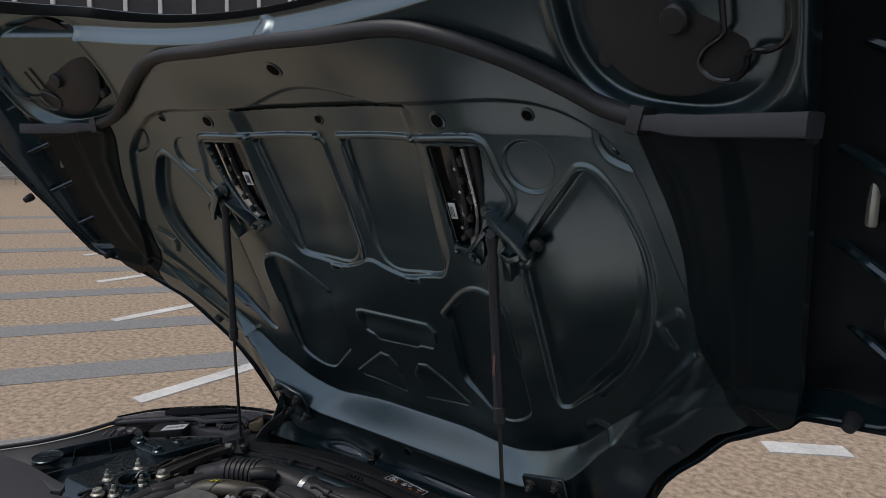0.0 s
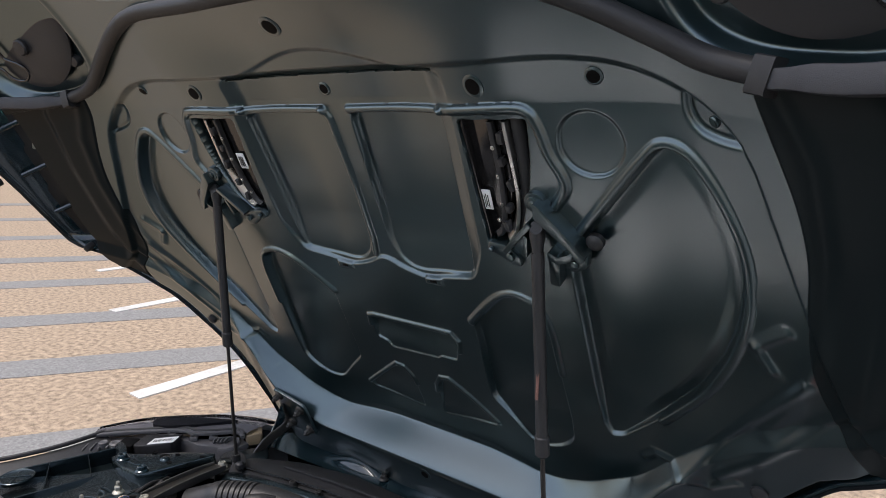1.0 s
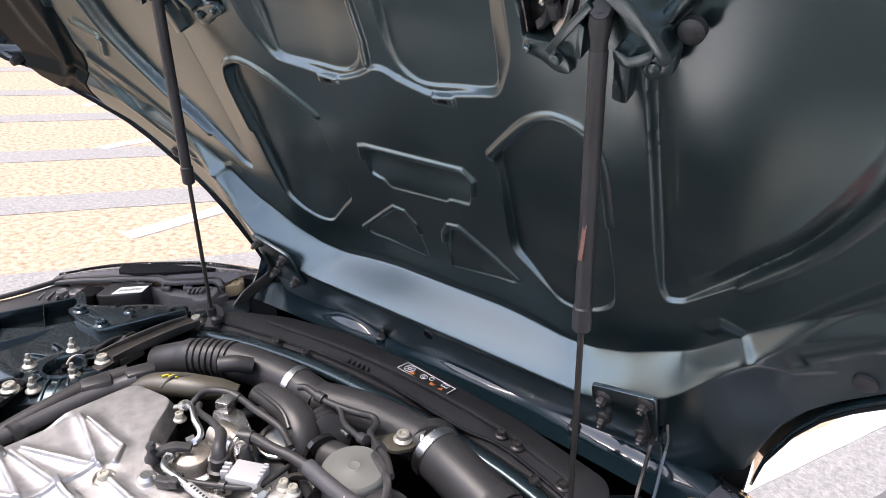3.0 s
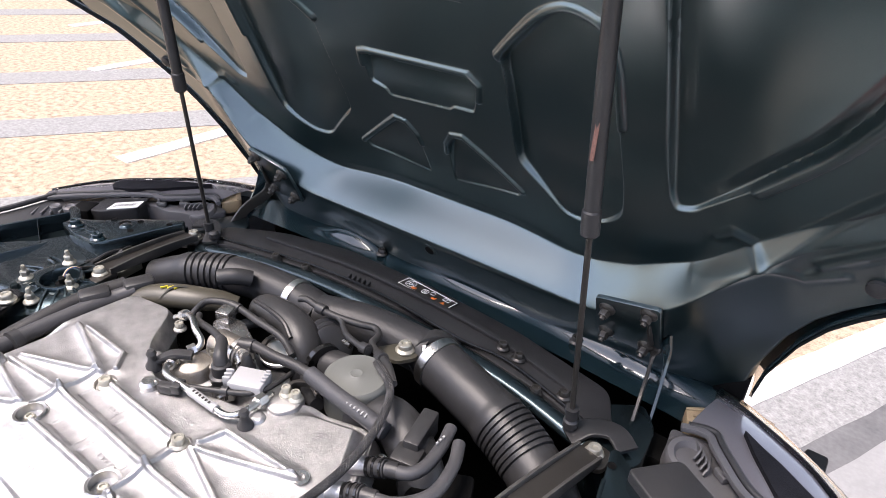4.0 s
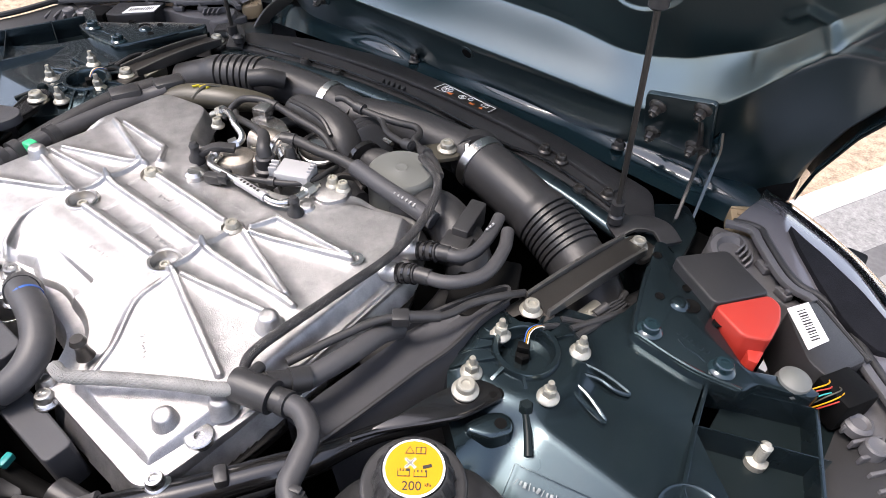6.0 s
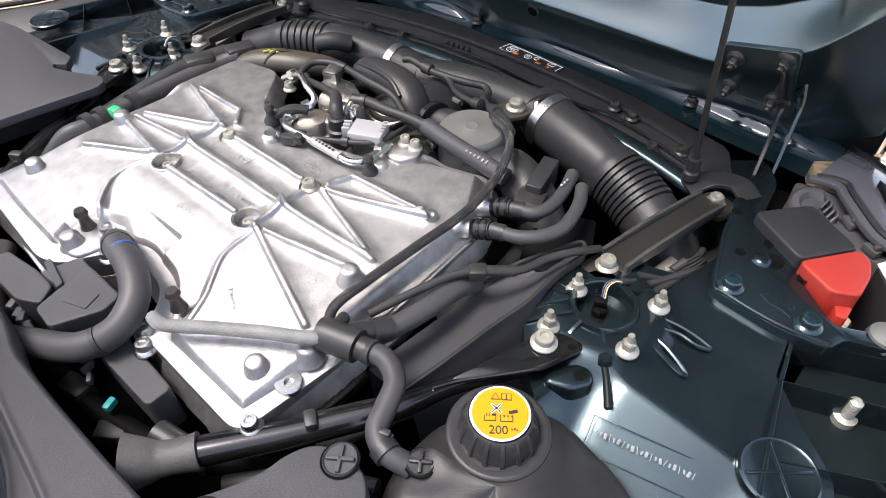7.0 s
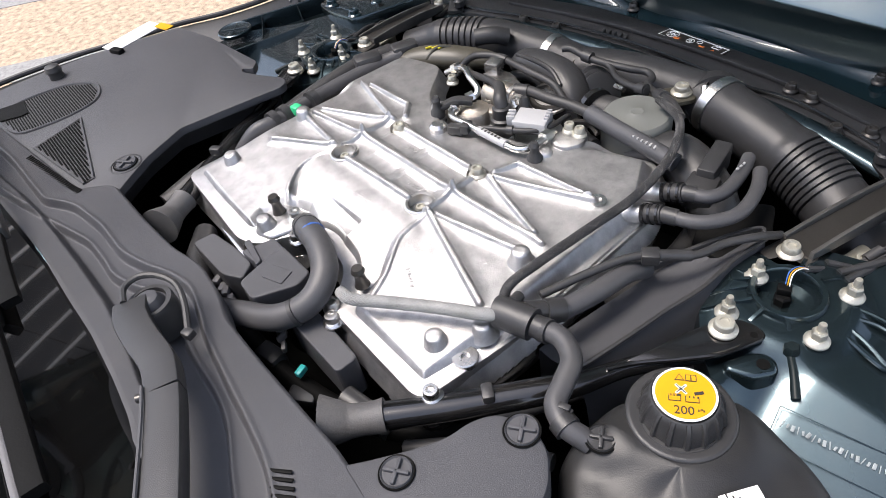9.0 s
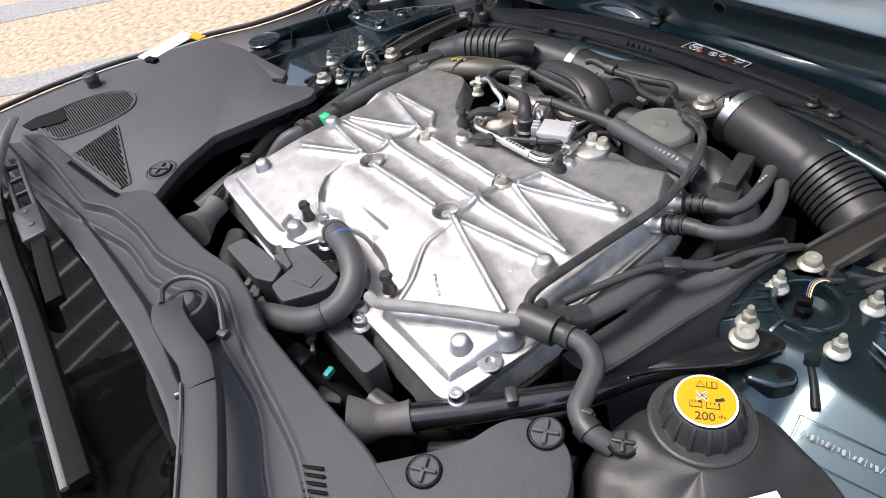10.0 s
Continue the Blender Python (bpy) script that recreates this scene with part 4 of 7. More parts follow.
for x, y, z in ((0.211, 0.417, 0.835), (0.203, 0.543, 0.848), (-0.241, 0.419, 0.835), (-0.237, 0.540, 0.845), (0.235, 0.458, 0.835), (0.097, 0.690, 0.838), (-0.084, 0.386, 0.832), (-0.092, 0.676, 0.838)):
    part("boss", lathe([(0.0155, 0), (0.0122, 0.005), (0.0100, 0.015), (0.0078, 0.018), (0.004, 0.0182)], (x, y, z), (0, 0, 1), 20), ALU, lid, "cast boss", 60)
for x, y, a in ((-0.150, 0.585, 8), (-0.145, 0.497, 20), (-0.050, 0.590, 2), (0.010, 0.545, 2), (0.125, 0.600, -12), (0.150, 0.510, 15), (-0.03, 0.490, 4), (0.120, 0.455, -30), (0.02, 0.635, 3)):
    for k in range(5):
        part("casting_mark", block((x + 0.007 * k * math.cos(radians(a)), y + 0.007 * k * math.sin(radians(a)), 0.8520 - 0.02 * abs(x)), (0.0018 + 0.0012 * (k * 7 % 3), 0.0058 - 0.0016 * (k % 3), 0.0008), 0.0003, a + 9 * (k % 3)), ALU, lid)
part("pad", plate(rounded([(-0.114, 0.408), (-0.104, 0.426), (-0.064, 0.432), (-0.048, 0.418), (-0.062, 0.376), (-0.090, 0.372), (-0.102, 0.386)], 0.010), 0.800, 0.836, 0.005), ALU, lid, "cast pad under the ball stud", 60)
part("eyelet", lathe([(0.011, 0), (0.0135, 0.003), (0.0135, 0.012), (0.0115, 0.014), (0.0075, 0.012), (0.0065, 0.003)], (-0.264, 0.388, 0.808), (0, 0, 1), 20), ALU, lid, "cast lifting eye")
part("eyelet", [lathe([(0.013, 0), (0.013, 0.006), (0.012, 0.007), (0.0045, 0.007), (0.0045, 0.003)], (0.241, 0.428, 0.828), (0, 0, 1), 20)], ALU_SMOOTH, lid)
part("bolt_socket", lathe([(0.010, 0), (0.010, 0.006), (0.005, 0.006), (0.004, 0.003)], (0.202, 0.664, 0.846), (0, 0, 1), 16), ALU_SMOOTH, lid)

# radiator support panel, cross tube and nose
front = thing("radiator_support_panel", "black plastic radiator support panel with a warning label", "front panel")
part("panel", plate(rounded([(-0.44, 0.955), (-0.36, 0.99), (-0.15, 1.035), (0.10, 1.045), (0.32, 1.015), (0.405, 0.985), (0.415, 1.02), (0.38, 1.09), (0.20, 1.13), (0.0, 1.145), (-0.2, 1.14), (-0.33, 1.10), (-0.44, 1.03)], 0.02), 0.76, 0.789, 0.004,
                    lambda x, y: -0.10 * max(0, y - 1.06)), PLASTIC, front)
part("cross_tube", tube([(-0.42, 0.955, 0.775), (-0.30, 0.985, 0.785), (-0.15, 1.005, 0.792), (0.05, 1.012, 0.794), (0.25, 1.003, 0.790), (0.41, 0.975, 0.78)], 0.015, 12, flat=0.7), CAST_PAINT, front, "dark teal painted cross tube")
part("edge_bead", tube([(-0.43, 0.985, 0.789), (-0.233, 1.028, 0.793), (-0.115, 1.043, 0.794), (0.0, 1.046, 0.794), (0.15, 1.036, 0.793), (0.24, 1.040, 0.792), (0.40, 1.0, 0.788)], 0.0035, 8), BLACK_GLOSS, front, "bright-edged black bead")
part("moulded_ledge", bar([(-0.34, 1.055, 0.789), (-0.15, 1.085, 0.790), (0.02, 1.092, 0.790), (0.20, 1.080, 0.790), (0.34, 1.050, 0.789)], 0.010, 0.006), PLASTIC, front)
for k in range(5):
    part("clip_rib", block((-0.115 + 0.011 * k, 1.056 + 0.001 * k, 0.791), (0.005, 0.013, 0.008), 0.0015, 15), PLASTIC, front)
for x, y in ((-0.19, 1.02), (0.30, 1.01), (-0.26, 1.01), (0.335, 1.03)):
    bolt(front, (x, y, 0.789), r=0.011, mat=DARK_STEEL)
sm = pose(0.020, 1.114, 0.7855, -5.5, 0, -4) @ Matrix.Diagonal((0.80, 0.85, 1, 1))
part("warning_label", moved(block((0, 0, 0), (0.150, 0.036, 0.0012), 0.0), sm), INK, front, "warning label with white border and symbols")
frame_bits = [((0, 0.0165, 0.0012), (0.146, 0.0014, 0.0008)), ((0, -0.0165, 0.0012), (0.146, 0.0014, 0.0008)), ((-0.072, 0, 0.0012), (0.0014, 0.033, 0.0008)), ((0.072, 0, 0.0012), (0.0014, 0.033, 0.0008))]
part("label_border", [moved(block(c, z, 0), sm) for c, z in frame_bits], WHITE, front)
def ring_line(x, y, r, w=0.0007):
    return tube([(x + r * math.cos(k * math.pi / 12), y + r * math.sin(k * math.pi / 12), 0.0012) for k in range(25)], w, 5, 1, caps=False)


part("fan_symbol", [moved(ring_line(-0.05, 0.001, 0.0125), sm), moved(ring_line(-0.05, 0.001, 0.0035), sm)] +
     [moved(tube([(-0.05 + 0.0035 * math.cos(a), 0.001 + 0.0035 * math.sin(a), 0.0012), (-0.05 + 0.011 * math.cos(a + 0.5), 0.001 + 0.011 * math.sin(a + 0.5), 0.0012)], 0.0006, 5, 1), sm) for a in (0.3, 1.35, 2.4, 3.45, 4.5, 5.55)], WHITE, front)
part("belt_symbol", [moved(ring_line(-0.006, 0.0, 0.008), sm), moved(ring_line(0.012, 0.006, 0.0055), sm), moved(ring_line(-0.006, 0.0, 0.003), sm)], WHITE, front)
part("book_symbol", [moved(block((0.050 + d, 0.008, 0.0012), z, 0), sm) for d, z in ((-0.008, (0.0009, 0.010, 0.0008)), (0.008, (0.0009, 0.010, 0.0008)), (0, (0.0009, 0.010, 0.0008)))] + [moved(block((0.050, 0.008 + d, 0.0012), (0.016, 0.0009, 0.0008), 0), sm) for d in (-0.005, 0.005)], WHITE, front)
for x in (-0.034, 0.026):
    part("hand_symbol", moved(plate([(x - 0.006, -0.011), (x + 0.001, -0.013), (x + 0.007, -0.009), (x + 0.003, -0.007), (x + 0.006, -0.003), (x, -0.006), (x - 0.005, -0.004)], 0.0008, 0.0016, 0), sm), ORANGE, front)
part("triangle_symbol", moved(plate([(0.046, -0.012), (0.058, -0.012), (0.052, -0.002)], 0.0008, 0.0016, 0), sm), ORANGE, front)

# added wall closes the gap behind the nose, shade in its near-black colour
part("nose_gap_filler", block((CX, 1.23, 0.66), (1.10, 0.02, 0.30), 0.004), VOID, front, "near-black wall added to darken the gap behind the nose")
nose = thing("nose_panel", "gloss dark teal nose panel under the open bonnet", "body panel")
nu = np.linspace(-1, 1, 121)
rows = []
for k in range(15):
    row = []
    for a in nu:
        x = CX + 0.60 * a
        # the pressed step swells and dies away along the lip
        st = max(math.exp(-((x + 0.235) / 0.075) ** 2), math.exp(-((x - 0.075) / 0.105) ** 2), math.exp(-((x - 0.360) / 0.150) ** 2))
        mid = 0.026 + 0.008 * math.sin(9 * x + 0.6) + 0.05 * (x - 0.1) * (x > 0.1)
        yo = (-0.012, 0.0, 0.008, mid - 0.012, mid - 0.009, mid, mid + 0.009, mid + 0.012, 0.052, 0.060, 0.068, 0.080, 0.095, 0.11, 0.13)[k]
        u = (yo - mid) / 0.009
        zo = -0.012 + 0.05 * (yo + 0.012) + 0.024 * st * float(np.clip((u + 1) / 2, 0, 1))
        zo = zo if k < 11 else zo + (0, 0, 0, 0, 0, 0, 0, 0, 0, 0, 0, -0.004, -0.02, -0.07, -0.30)[k]
        row.append((x, 1.125 + yo + 0.035 * (1 - a * a), 0.775 + zo))
    rows.append(row)
part("panel", sheet(np.array(rows)), GLOSS, nose, "gloss painted lip", 60)
for x in (-0.15, 0.28):
    bolt(nose, (x, 1.182, 0.770), r=0.011, mat=DARK_STEEL)

for x, y in ((0.209, 1.067), (0.242, 1.060)):
    bolt(front, (x, y, 0.789), r=0.0105, mat=DARK_STEEL)

LUG = [(0.404, 0.600), (0.414, 0.622), (0.424, 0.633), (0.438, 0.634), (0.447, 0.622), (0.433, 0.601), (0.412, 0.592)]
LUG_HOLE = (0.432, 0.620)
# ---- both sides: strut towers, inner wings, wings, headlamps ----
def tower_side(sg):
    global MIRROR
    MIRROR = sg < 0
    tower = thing("strut_tower", "dark teal painted strut tower casting with radial ribs", "strut tower", "strut towers")
    ys = np.linspace(0.46, 0.98, 80)
    left = np.interp(ys, (0.46, 0.52, 0.57, 0.60, 0.64, 0.70, 0.76, 0.785, 0.805, 0.83, 0.90, 0.98), (0.50, 0.455, 0.415, 0.378, 0.348, 0.343, 0.352, 0.375, 0.440, 0.455, 0.463, 0.470))
    xs = np.linspace(0, 1, 70)
    right = np.interp(ys, (0.46, 0.60, 0.66, 0.685, 0.70, 0.715, 0.75, 0.80, 0.98), (0.70, 0.68, 0.662, 0.652, 0.636, 0.616, 0.572, 0.564, 0.50)) + (0 if sg > 0 else 0.05 * sstep(0.80, 0.70, ys))
    X = left[:, None] + (right[:, None] - left[:, None]) * xs[None, :]
    Y = np.repeat(ys[:, None], 70, 1)
    r = np.hypot(X - 0.405, Y - 0.705)
    Z = 0.806 - 0.55 * np.clip(0.645 - Y, 0, 9) * sstep(0.41, 0.45, X) * sstep(0.68, 0.58, X) - 0.10 * np.clip(X - 0.472, 0, 9) * sstep(0.79, 0.71, Y) + 0.010 * sstep(0.085, 0.05, r) - 0.02 * sstep(0.80, 0.98, Y)
    Z = np.where(r < 0.031, Z - 0.035, Z)
    Z = Z - 0.03 * (xs[None, :] < 0.001)
    part("casting", sheet(np.stack([X, Y, Z], -1)), CAST_PAINT, tower, "", 50)
    part("lug", [plate(rounded(LUG, 0.007), 0.762, 0.812, 0.005)], CAST_PAINT, tower, "painted lug with a hole", 50)
    part("lug_hole", lathe([(0.006, 0), (0.006, 0.0008)], (*LUG_HOLE, 0.8118), (0, 0, 1), 14), VOID, tower)
    part("ring", lathe([(0.038, -0.01), (0.0365, 0.006), (0.0345, 0.009), (0.0300, 0.009), (0.0280, 0.006), (0.0275, -0.03)], (0.405, 0.705, 0.813), (0, 0, 1), 40), CAST_PAINT, tower, "raised casting ring")
    hairpins = (((0.430, 0.722), (0.457, 0.733), (0.479, 0.7365), (0.500, 0.736), (0.511, 0.733), (0.497, 0.7275), (0.477, 0.727), (0.446, 0.714), (0.438, 0.707)),
                ((0.437, 0.703), (0.455, 0.7065), (0.473, 0.705), (0.492, 0.698), (0.507, 0.689), (0.489, 0.6915), (0.462, 0.698), (0.444, 0.696), (0.434, 0.690)))
    for loop in hairpins:
        part("rib", tube([(x, y, 0.8105 - 0.10 * max(0, x - 0.47)) for x, y in loop], 0.0028, 8, 5), CAST_PAINT, tower)
    fins = (((0.378, 0.692), (0.345, 0.657)), ((0.386, 0.675), (0.354, 0.643)), ((0.372, 0.698), (0.343, 0.680)), ((0.370, 0.706), (0.338, 0.702)),
            ((0.374, 0.722), (0.350, 0.745)), ((0.398, 0.739), (0.392, 0.772)), ((0.420, 0.738), (0.436, 0.770)), ((0.420, 0.676), (0.436, 0.660)), ((0.400, 0.672), (0.396, 0.642)))
    for a, b in fins:
        part("rib", bar([(*a, 0.812), ((a[0] + b[0]) / 2, (a[1] + b[1]) / 2, 0.810), (*b, 0.804)], 0.0042, lambda t: 0.018 - 0.008 * t, 3), CAST_PAINT, tower)
    part("locating_pin", [tube([(0.441, 0.649, 0.810), (0.454, 0.634, 0.806), (0.468, 0.616, 0.798)], lambda t: 0.0032 + 0.0012 * t, 12), lathe([(0.0075, -0.004), (0.0075, 0.008), (0.0055, 0.011)], (0.441, 0.650, 0.808), (0, 0, 1), 6)], SATIN_BLACK, tower, "painted locating pin")
    part("boss", lathe([(0.0070, 0), (0.0065, 0.001), (0.0045, 0.001)], (0.411, 0.644, 0.8145), (0, 0, 1), 18), VOID, tower)
    for x, y in ((0.372, 0.706), (0.449, 0.741), (0.452, 0.672), (0.377, 0.647)):
        bolt(tower, (x, y, 0.815), r=0.0115, stud=0.008, name="stud_nut", label="zinc nut on a threaded stud")
    part("well_floor", lathe([(0.030, 0), (0.029, 0.001)], (0.405, 0.705, 0.780), (0, 0, 1), 30), OLIVE, tower, "dusty well inside the ring")
    sensor = part("damper_plug", [lathe([(0.0085, -0.022), (0.0085, 0.012), (0.0065, 0.014)], (0.403, 0.703, 0.800), (0, 0, 1), 6), block((0.401, 0.706, 0.818), (0.013, 0.010, 0.009), 0.0015, 25)], VOID, tower, "black damper plug with coloured wires")
    part("washer", lathe([(0.014, 0), (0.014, 0.004), (0.010, 0.005)], (0.403, 0.703, 0.781), (0, 0, 1), 20), STEEL, sensor)
    for k, m in enumerate((BLUE, YELLOW, WHITE)):
        part("wire", tube([(0.400 + 0.002 * k, 0.708, 0.820), (0.397 + 0.002 * k, 0.716, 0.832), (0.399 + 0.002 * k, 0.728, 0.832), (0.404 + 0.0015 * k, 0.742, 0.822)], 0.0006, 6), m, sensor)
    part("bead", tube([(0.404, 0.738, 0.824), (0.412, 0.76, 0.812)], 0.0035, 8, 1), RUBBER, sensor)
    # front brace to the radiator panel
    fb = thing("front_brace", "black steel brace from strut tower to front panel", "brace", "braces")
    track = [(0.381, 0.764, 0.818), (0.392, 0.828, 0.812), (0.403, 0.892, 0.805), (0.413, 0.950, 0.798)]
    part("channel_floor", bar(track, 0.034, 0.006), DARK_STEEL, fb)
    for o in (-0.0165, 0.0165):
        part("channel_flange", bar([(x + o, y - 0.2 * o, z + 0.002) for x, y, z in track], 0.0045, lambda t: 0.006 + 0.012 * math.sin(math.pi * (0.12 + 0.76 * t))), WORN_STEEL, fb)
    part("end_pad", plate(rounded([(0.392, 0.940), (0.436, 0.935), (0.440, 0.975), (0.400, 0.982)], 0.015), 0.784, 0.792, 0.002), DARK_STEEL, fb)
    part("foot", plate(rounded([(0.352, 0.735), (0.398, 0.730), (0.405, 0.775), (0.365, 0.785)], 0.015), 0.806, 0.816, 0.002), DARK_STEEL, fb)
    bolt(fb, (0.378, 0.757, 0.815), r=0.0132)
    bolt(fb, (0.416, 0.959, 0.792), r=0.0132)
    # rear brace to the bulkhead with its rubber boot
    rb = thing("rear_brace", "black tubular brace from strut tower to bulkhead", "brace", "braces")
    part("bar", tube([(0.386, 0.592, 0.812), (0.368, 0.566, 0.812), (0.347, 0.532, 0.813), (0.328, 0.490, 0.813), (0.304, 0.452, 0.813), (0.270, 0.400, 0.814), (0.212, 0.318, 0.818)], lambda t: 0.0095 + 0.0045 * float(sstep(0.22, 0.50, t)), 16, flat=0.90), BLACK_GLOSS, rb)
    part("edge_rail", tube([(0.340, 0.514, 0.823), (0.356, 0.540, 0.822), (0.386, 0.576, 0.822), (0.404, 0.600, 0.823), (0.418, 0.636, 0.823)], 0.0026, 8), BLACK_GLOSS, rb)
    part("foot", plate(rounded([(0.346, 0.532), (0.358, 0.566), (0.367, 0.597), (0.377, 0.621), (0.392, 0.641), (0.408, 0.645), (0.421, 0.640), (0.404, 0.600), (0.386, 0.575), (0.356, 0.539)], 0.006), 0.817, 0.8245, 0.002), BLACK_GLOSS, rb, "flat pressed foot", 25)
    part("foot_hole", lathe([(0.0035, 0), (0.0035, 0.0008)], (0.412, 0.634, 0.8242), (0, 0, 1), 14), VOID, rb)
    part("boot", tube([(0.226, 0.338, 0.817), (0.222, 0.332, 0.817), (0.205, 0.308, 0.818), (0.190, 0.288, 0.822)], lambda t: 0.0172 - 0.0018 * math.sin(3.1 * min(1, t * 1.6)) + 0.020 * max(0, t - 0.55), 20, 10), BOOT, rb, "grey dusty rubber boot")
    part("clip", block((0.282, 0.418, 0.822), (0.018, 0.012, 0.022), 0.003, -34), PLASTIC, rb)
    bolt(rb, (0.389, 0.620, 0.826), r=0.0135)
    # bracing plate
    bp = thing("bracing_plate", "dark teal bracing plate with holes and bolts", "bracket", "bracing plates")
    part("plate", plate(rounded([(0.436, 0.955), (0.447, 0.915), (0.455, 0.880), (0.474, 0.806), (0.487, 0.797), (0.550, 0.791), (0.600, 0.799), (0.608, 0.822), (0.655, 0.838), (0.664, 0.852), (0.640, 0.855), (0.596, 0.834), (0.588, 0.836), (0.549, 0.868), (0.513, 0.908), (0.474, 0.940), (0.445, 0.962)], 0.010), 0.800, 0.817, 0.003), CAST_PAINT, bp)
    part("edge_bead", tube([(0.450, 0.905, 0.8165), (0.459, 0.868, 0.8165), (0.479, 0.807, 0.8165), (0.492, 0.801, 0.8165), (0.548, 0.796, 0.8165), (0.597, 0.803, 0.8165)], 0.0028, 8), CAST_PAINT, bp)
    for x, y, r in ((0.514, 0.878, 0.0085), (0.480, 0.869, 0.0045), (0.499, 0.901, 0.0045), (0.547, 0.874, 0.0050), (0.449, 0.931, 0.0045)):
        part("hole", lathe([(r * 1.25, 0), (r * 1.2, 0.0012), (r, 0.0013), (r * 0.8, 0.0003)], (x, y, 0.8171), (0, 0, 1), 18), VOID, bp)
    part("dimple", lathe([(0.012, 0), (0.010, 0.003), (0.006, 0.005), (0.002, 0.0055)], (0.503, 0.873, 0.8165), (0, 0, 1), 18), CAST_PAINT, bp)
    for x, y in ((0.493, 0.814), (0.573, 0.814)):
        bolt(bp, (x, y, 0.817), r=0.0140, mat=GLOSS)
    for k in range(6):
        part("embossed_bar", block((0.519 + 0.0068 * k, 0.832 - 0.0012 * k, 0.8172), (0.0034, 0.0050, 0.0010), 0.0004, -10), CAST_PAINT, bp)
    part("embossed_curve", tube([(0.522, 0.824, 0.8170), (0.532, 0.818, 0.8172), (0.545, 0.817, 0.8172), (0.556, 0.813, 0.8170)], 0.0010, 6, 4), CAST_PAINT, bp)
    # cable tray with a threaded stud
    tray = thing("wing_tray", "black plastic tray with dividers along the inner wing", "tray", "wing trays")
    part("tray_floor", block((0.655, 0.72, 0.765), (0.13, 0.30, 0.006), 0.002), SATIN_BLACK, tray)
    for a, b in (((0.566, 0.800), (0.664, 0.842)), ((0.576, 0.745), (0.690, 0.79)), ((0.600, 0.66), (0.715, 0.72)), ((0.566, 0.800), (0.576, 0.745)), ((0.576, 0.745), (0.61, 0.60)), ((0.664, 0.842), (0.725, 0.66))):
        part("divider", plate([(a[0], a[1]), (b[0], b[1]), (b[0] + 0.004, b[1] + 0.003), (a[0] + 0.004, a[1] + 0.003)], 0.765, 0.803, 0.001), CAST_PAINT, tray)
    if sg > 0:
        part("stud", [lathe([(0.011, 0), (0.011, 0.008), (0.008, 0.009), (0.0055, 0.010)] + [(0.0055 + 0.0008 * (k % 2), 0.011 + 0.002 * k) for k in range(12)] + [(0.003, 0.036)], (0.640, 0.770, 0.768), (0, 0, 1), 14)], ZINC, tray, "zinc threaded stud")
    # inner wing ledge, wing edge seal and wing
    wing = thing("inner_wing", "black inner wing ledge with a rubber edge seal", "inner wing", "inner wings")
    line = [(0.925, -0.10), (0.930, 0.145), (0.930, 0.262), (0.905, 0.391), (0.878, 0.460), (0.840, 0.583), (0.796, 0.669), (0.770, 0.771), (0.768, 0.87)]
    sp = spline([(*p, 0) for p in line], 8)
    prof = ((-0.08, -0.03), (-0.04, -0.010), (-0.012, -0.004), (0.0, 0.0), (0.004, -0.004), (0.007, -0.05), (0.010, -0.20), (0.012, -0.45))
    rows = []
    for i, p in enumerate(sp):
        t = sp[min(i + 1, len(sp) - 1)] - sp[max(i - 1, 0)]
        nrm = np.array((t[1], -t[0])) / np.hypot(t[0], t[1])
        rows.append([(p[0] + nrm[0] * o, p[1] + nrm[1] * o, 0.795 + z) for o, z in prof])
    part("panel", sheet(np.array(rows), True), PLASTIC, wing, "", 60)
    part("edge_seal", tube([(p[0] + 0.004, p[1], 0.802) for i, p in enumerate(sp) if i % 4 == 0], 0.0055, 8), RUBBER, wing, "black rubber edge seal")
    part("inner_ledge", sheet(np.array([[(0.60 + (q[0] - 0.62) * k, q[1] + (0.0) * k, 0.76 + 0.03 * k - 0.02 * math.sin(3.1 * k)) for k in np.linspace(0, 1, 8)] for q in sp])), PLASTIC, wing, "", 50)
    # headlamp: back housing, black trim strip, clear lens
    lamp = thing("headlamp", "swept headlamp unit with clear lens and black housing", "headlamp", "headlamps")
    seal_run = spline([(0.496, 1.078, 0.802), (0.527, 1.086, 0.803), (0.546, 1.064, 0.804), (0.579, 1.027, 0.804), (0.602, 1.010, 0.804), (0.631, 1.004, 0.804), (0.670, 0.971, 0.804), (0.705, 0.935, 0.803), (0.743, 0.898, 0.802), (0.782, 0.852, 0.800)], 5)
    rim_run = spline([(0.510, 1.178, 0.790), (0.545, 1.164, 0.793), (0.570, 1.148, 0.795), (0.607, 1.125, 0.797), (0.640, 1.102, 0.798), (0.667, 1.076, 0.798), (0.691, 1.049, 0.798), (0.731, 1.008, 0.798), (0.775, 0.950, 0.797), (0.805, 0.872, 0.795)], 5)
    edge_run = spline([(0.500, 1.219, 0.768), (0.530, 1.210, 0.770), (0.560, 1.197, 0.771), (0.600, 1.174, 0.772), (0.642, 1.147, 0.772), (0.670, 1.130, 0.772), (0.700, 1.106, 0.772), (0.745, 1.060, 0.772), (0.797, 0.985, 0.772), (0.835, 0.885, 0.772)], 5)

    def between(a, b, steps):
        return np.array([[tuple(p + (q - p) * k + np.array((0, 0, dz))) for p, q in zip(a, b)] for k, dz in steps])

    ln = part("lens", sheet(between(rim_run, edge_run, ((0.0, 0.0), (0.25, 0.007), (0.55, 0.009), (0.85, 0.004), (1.0, -0.004), (1.10, -0.03), (1.18, -0.10), (1.22, -0.26))), True), LENS, lamp, "clear curved lens", 60)
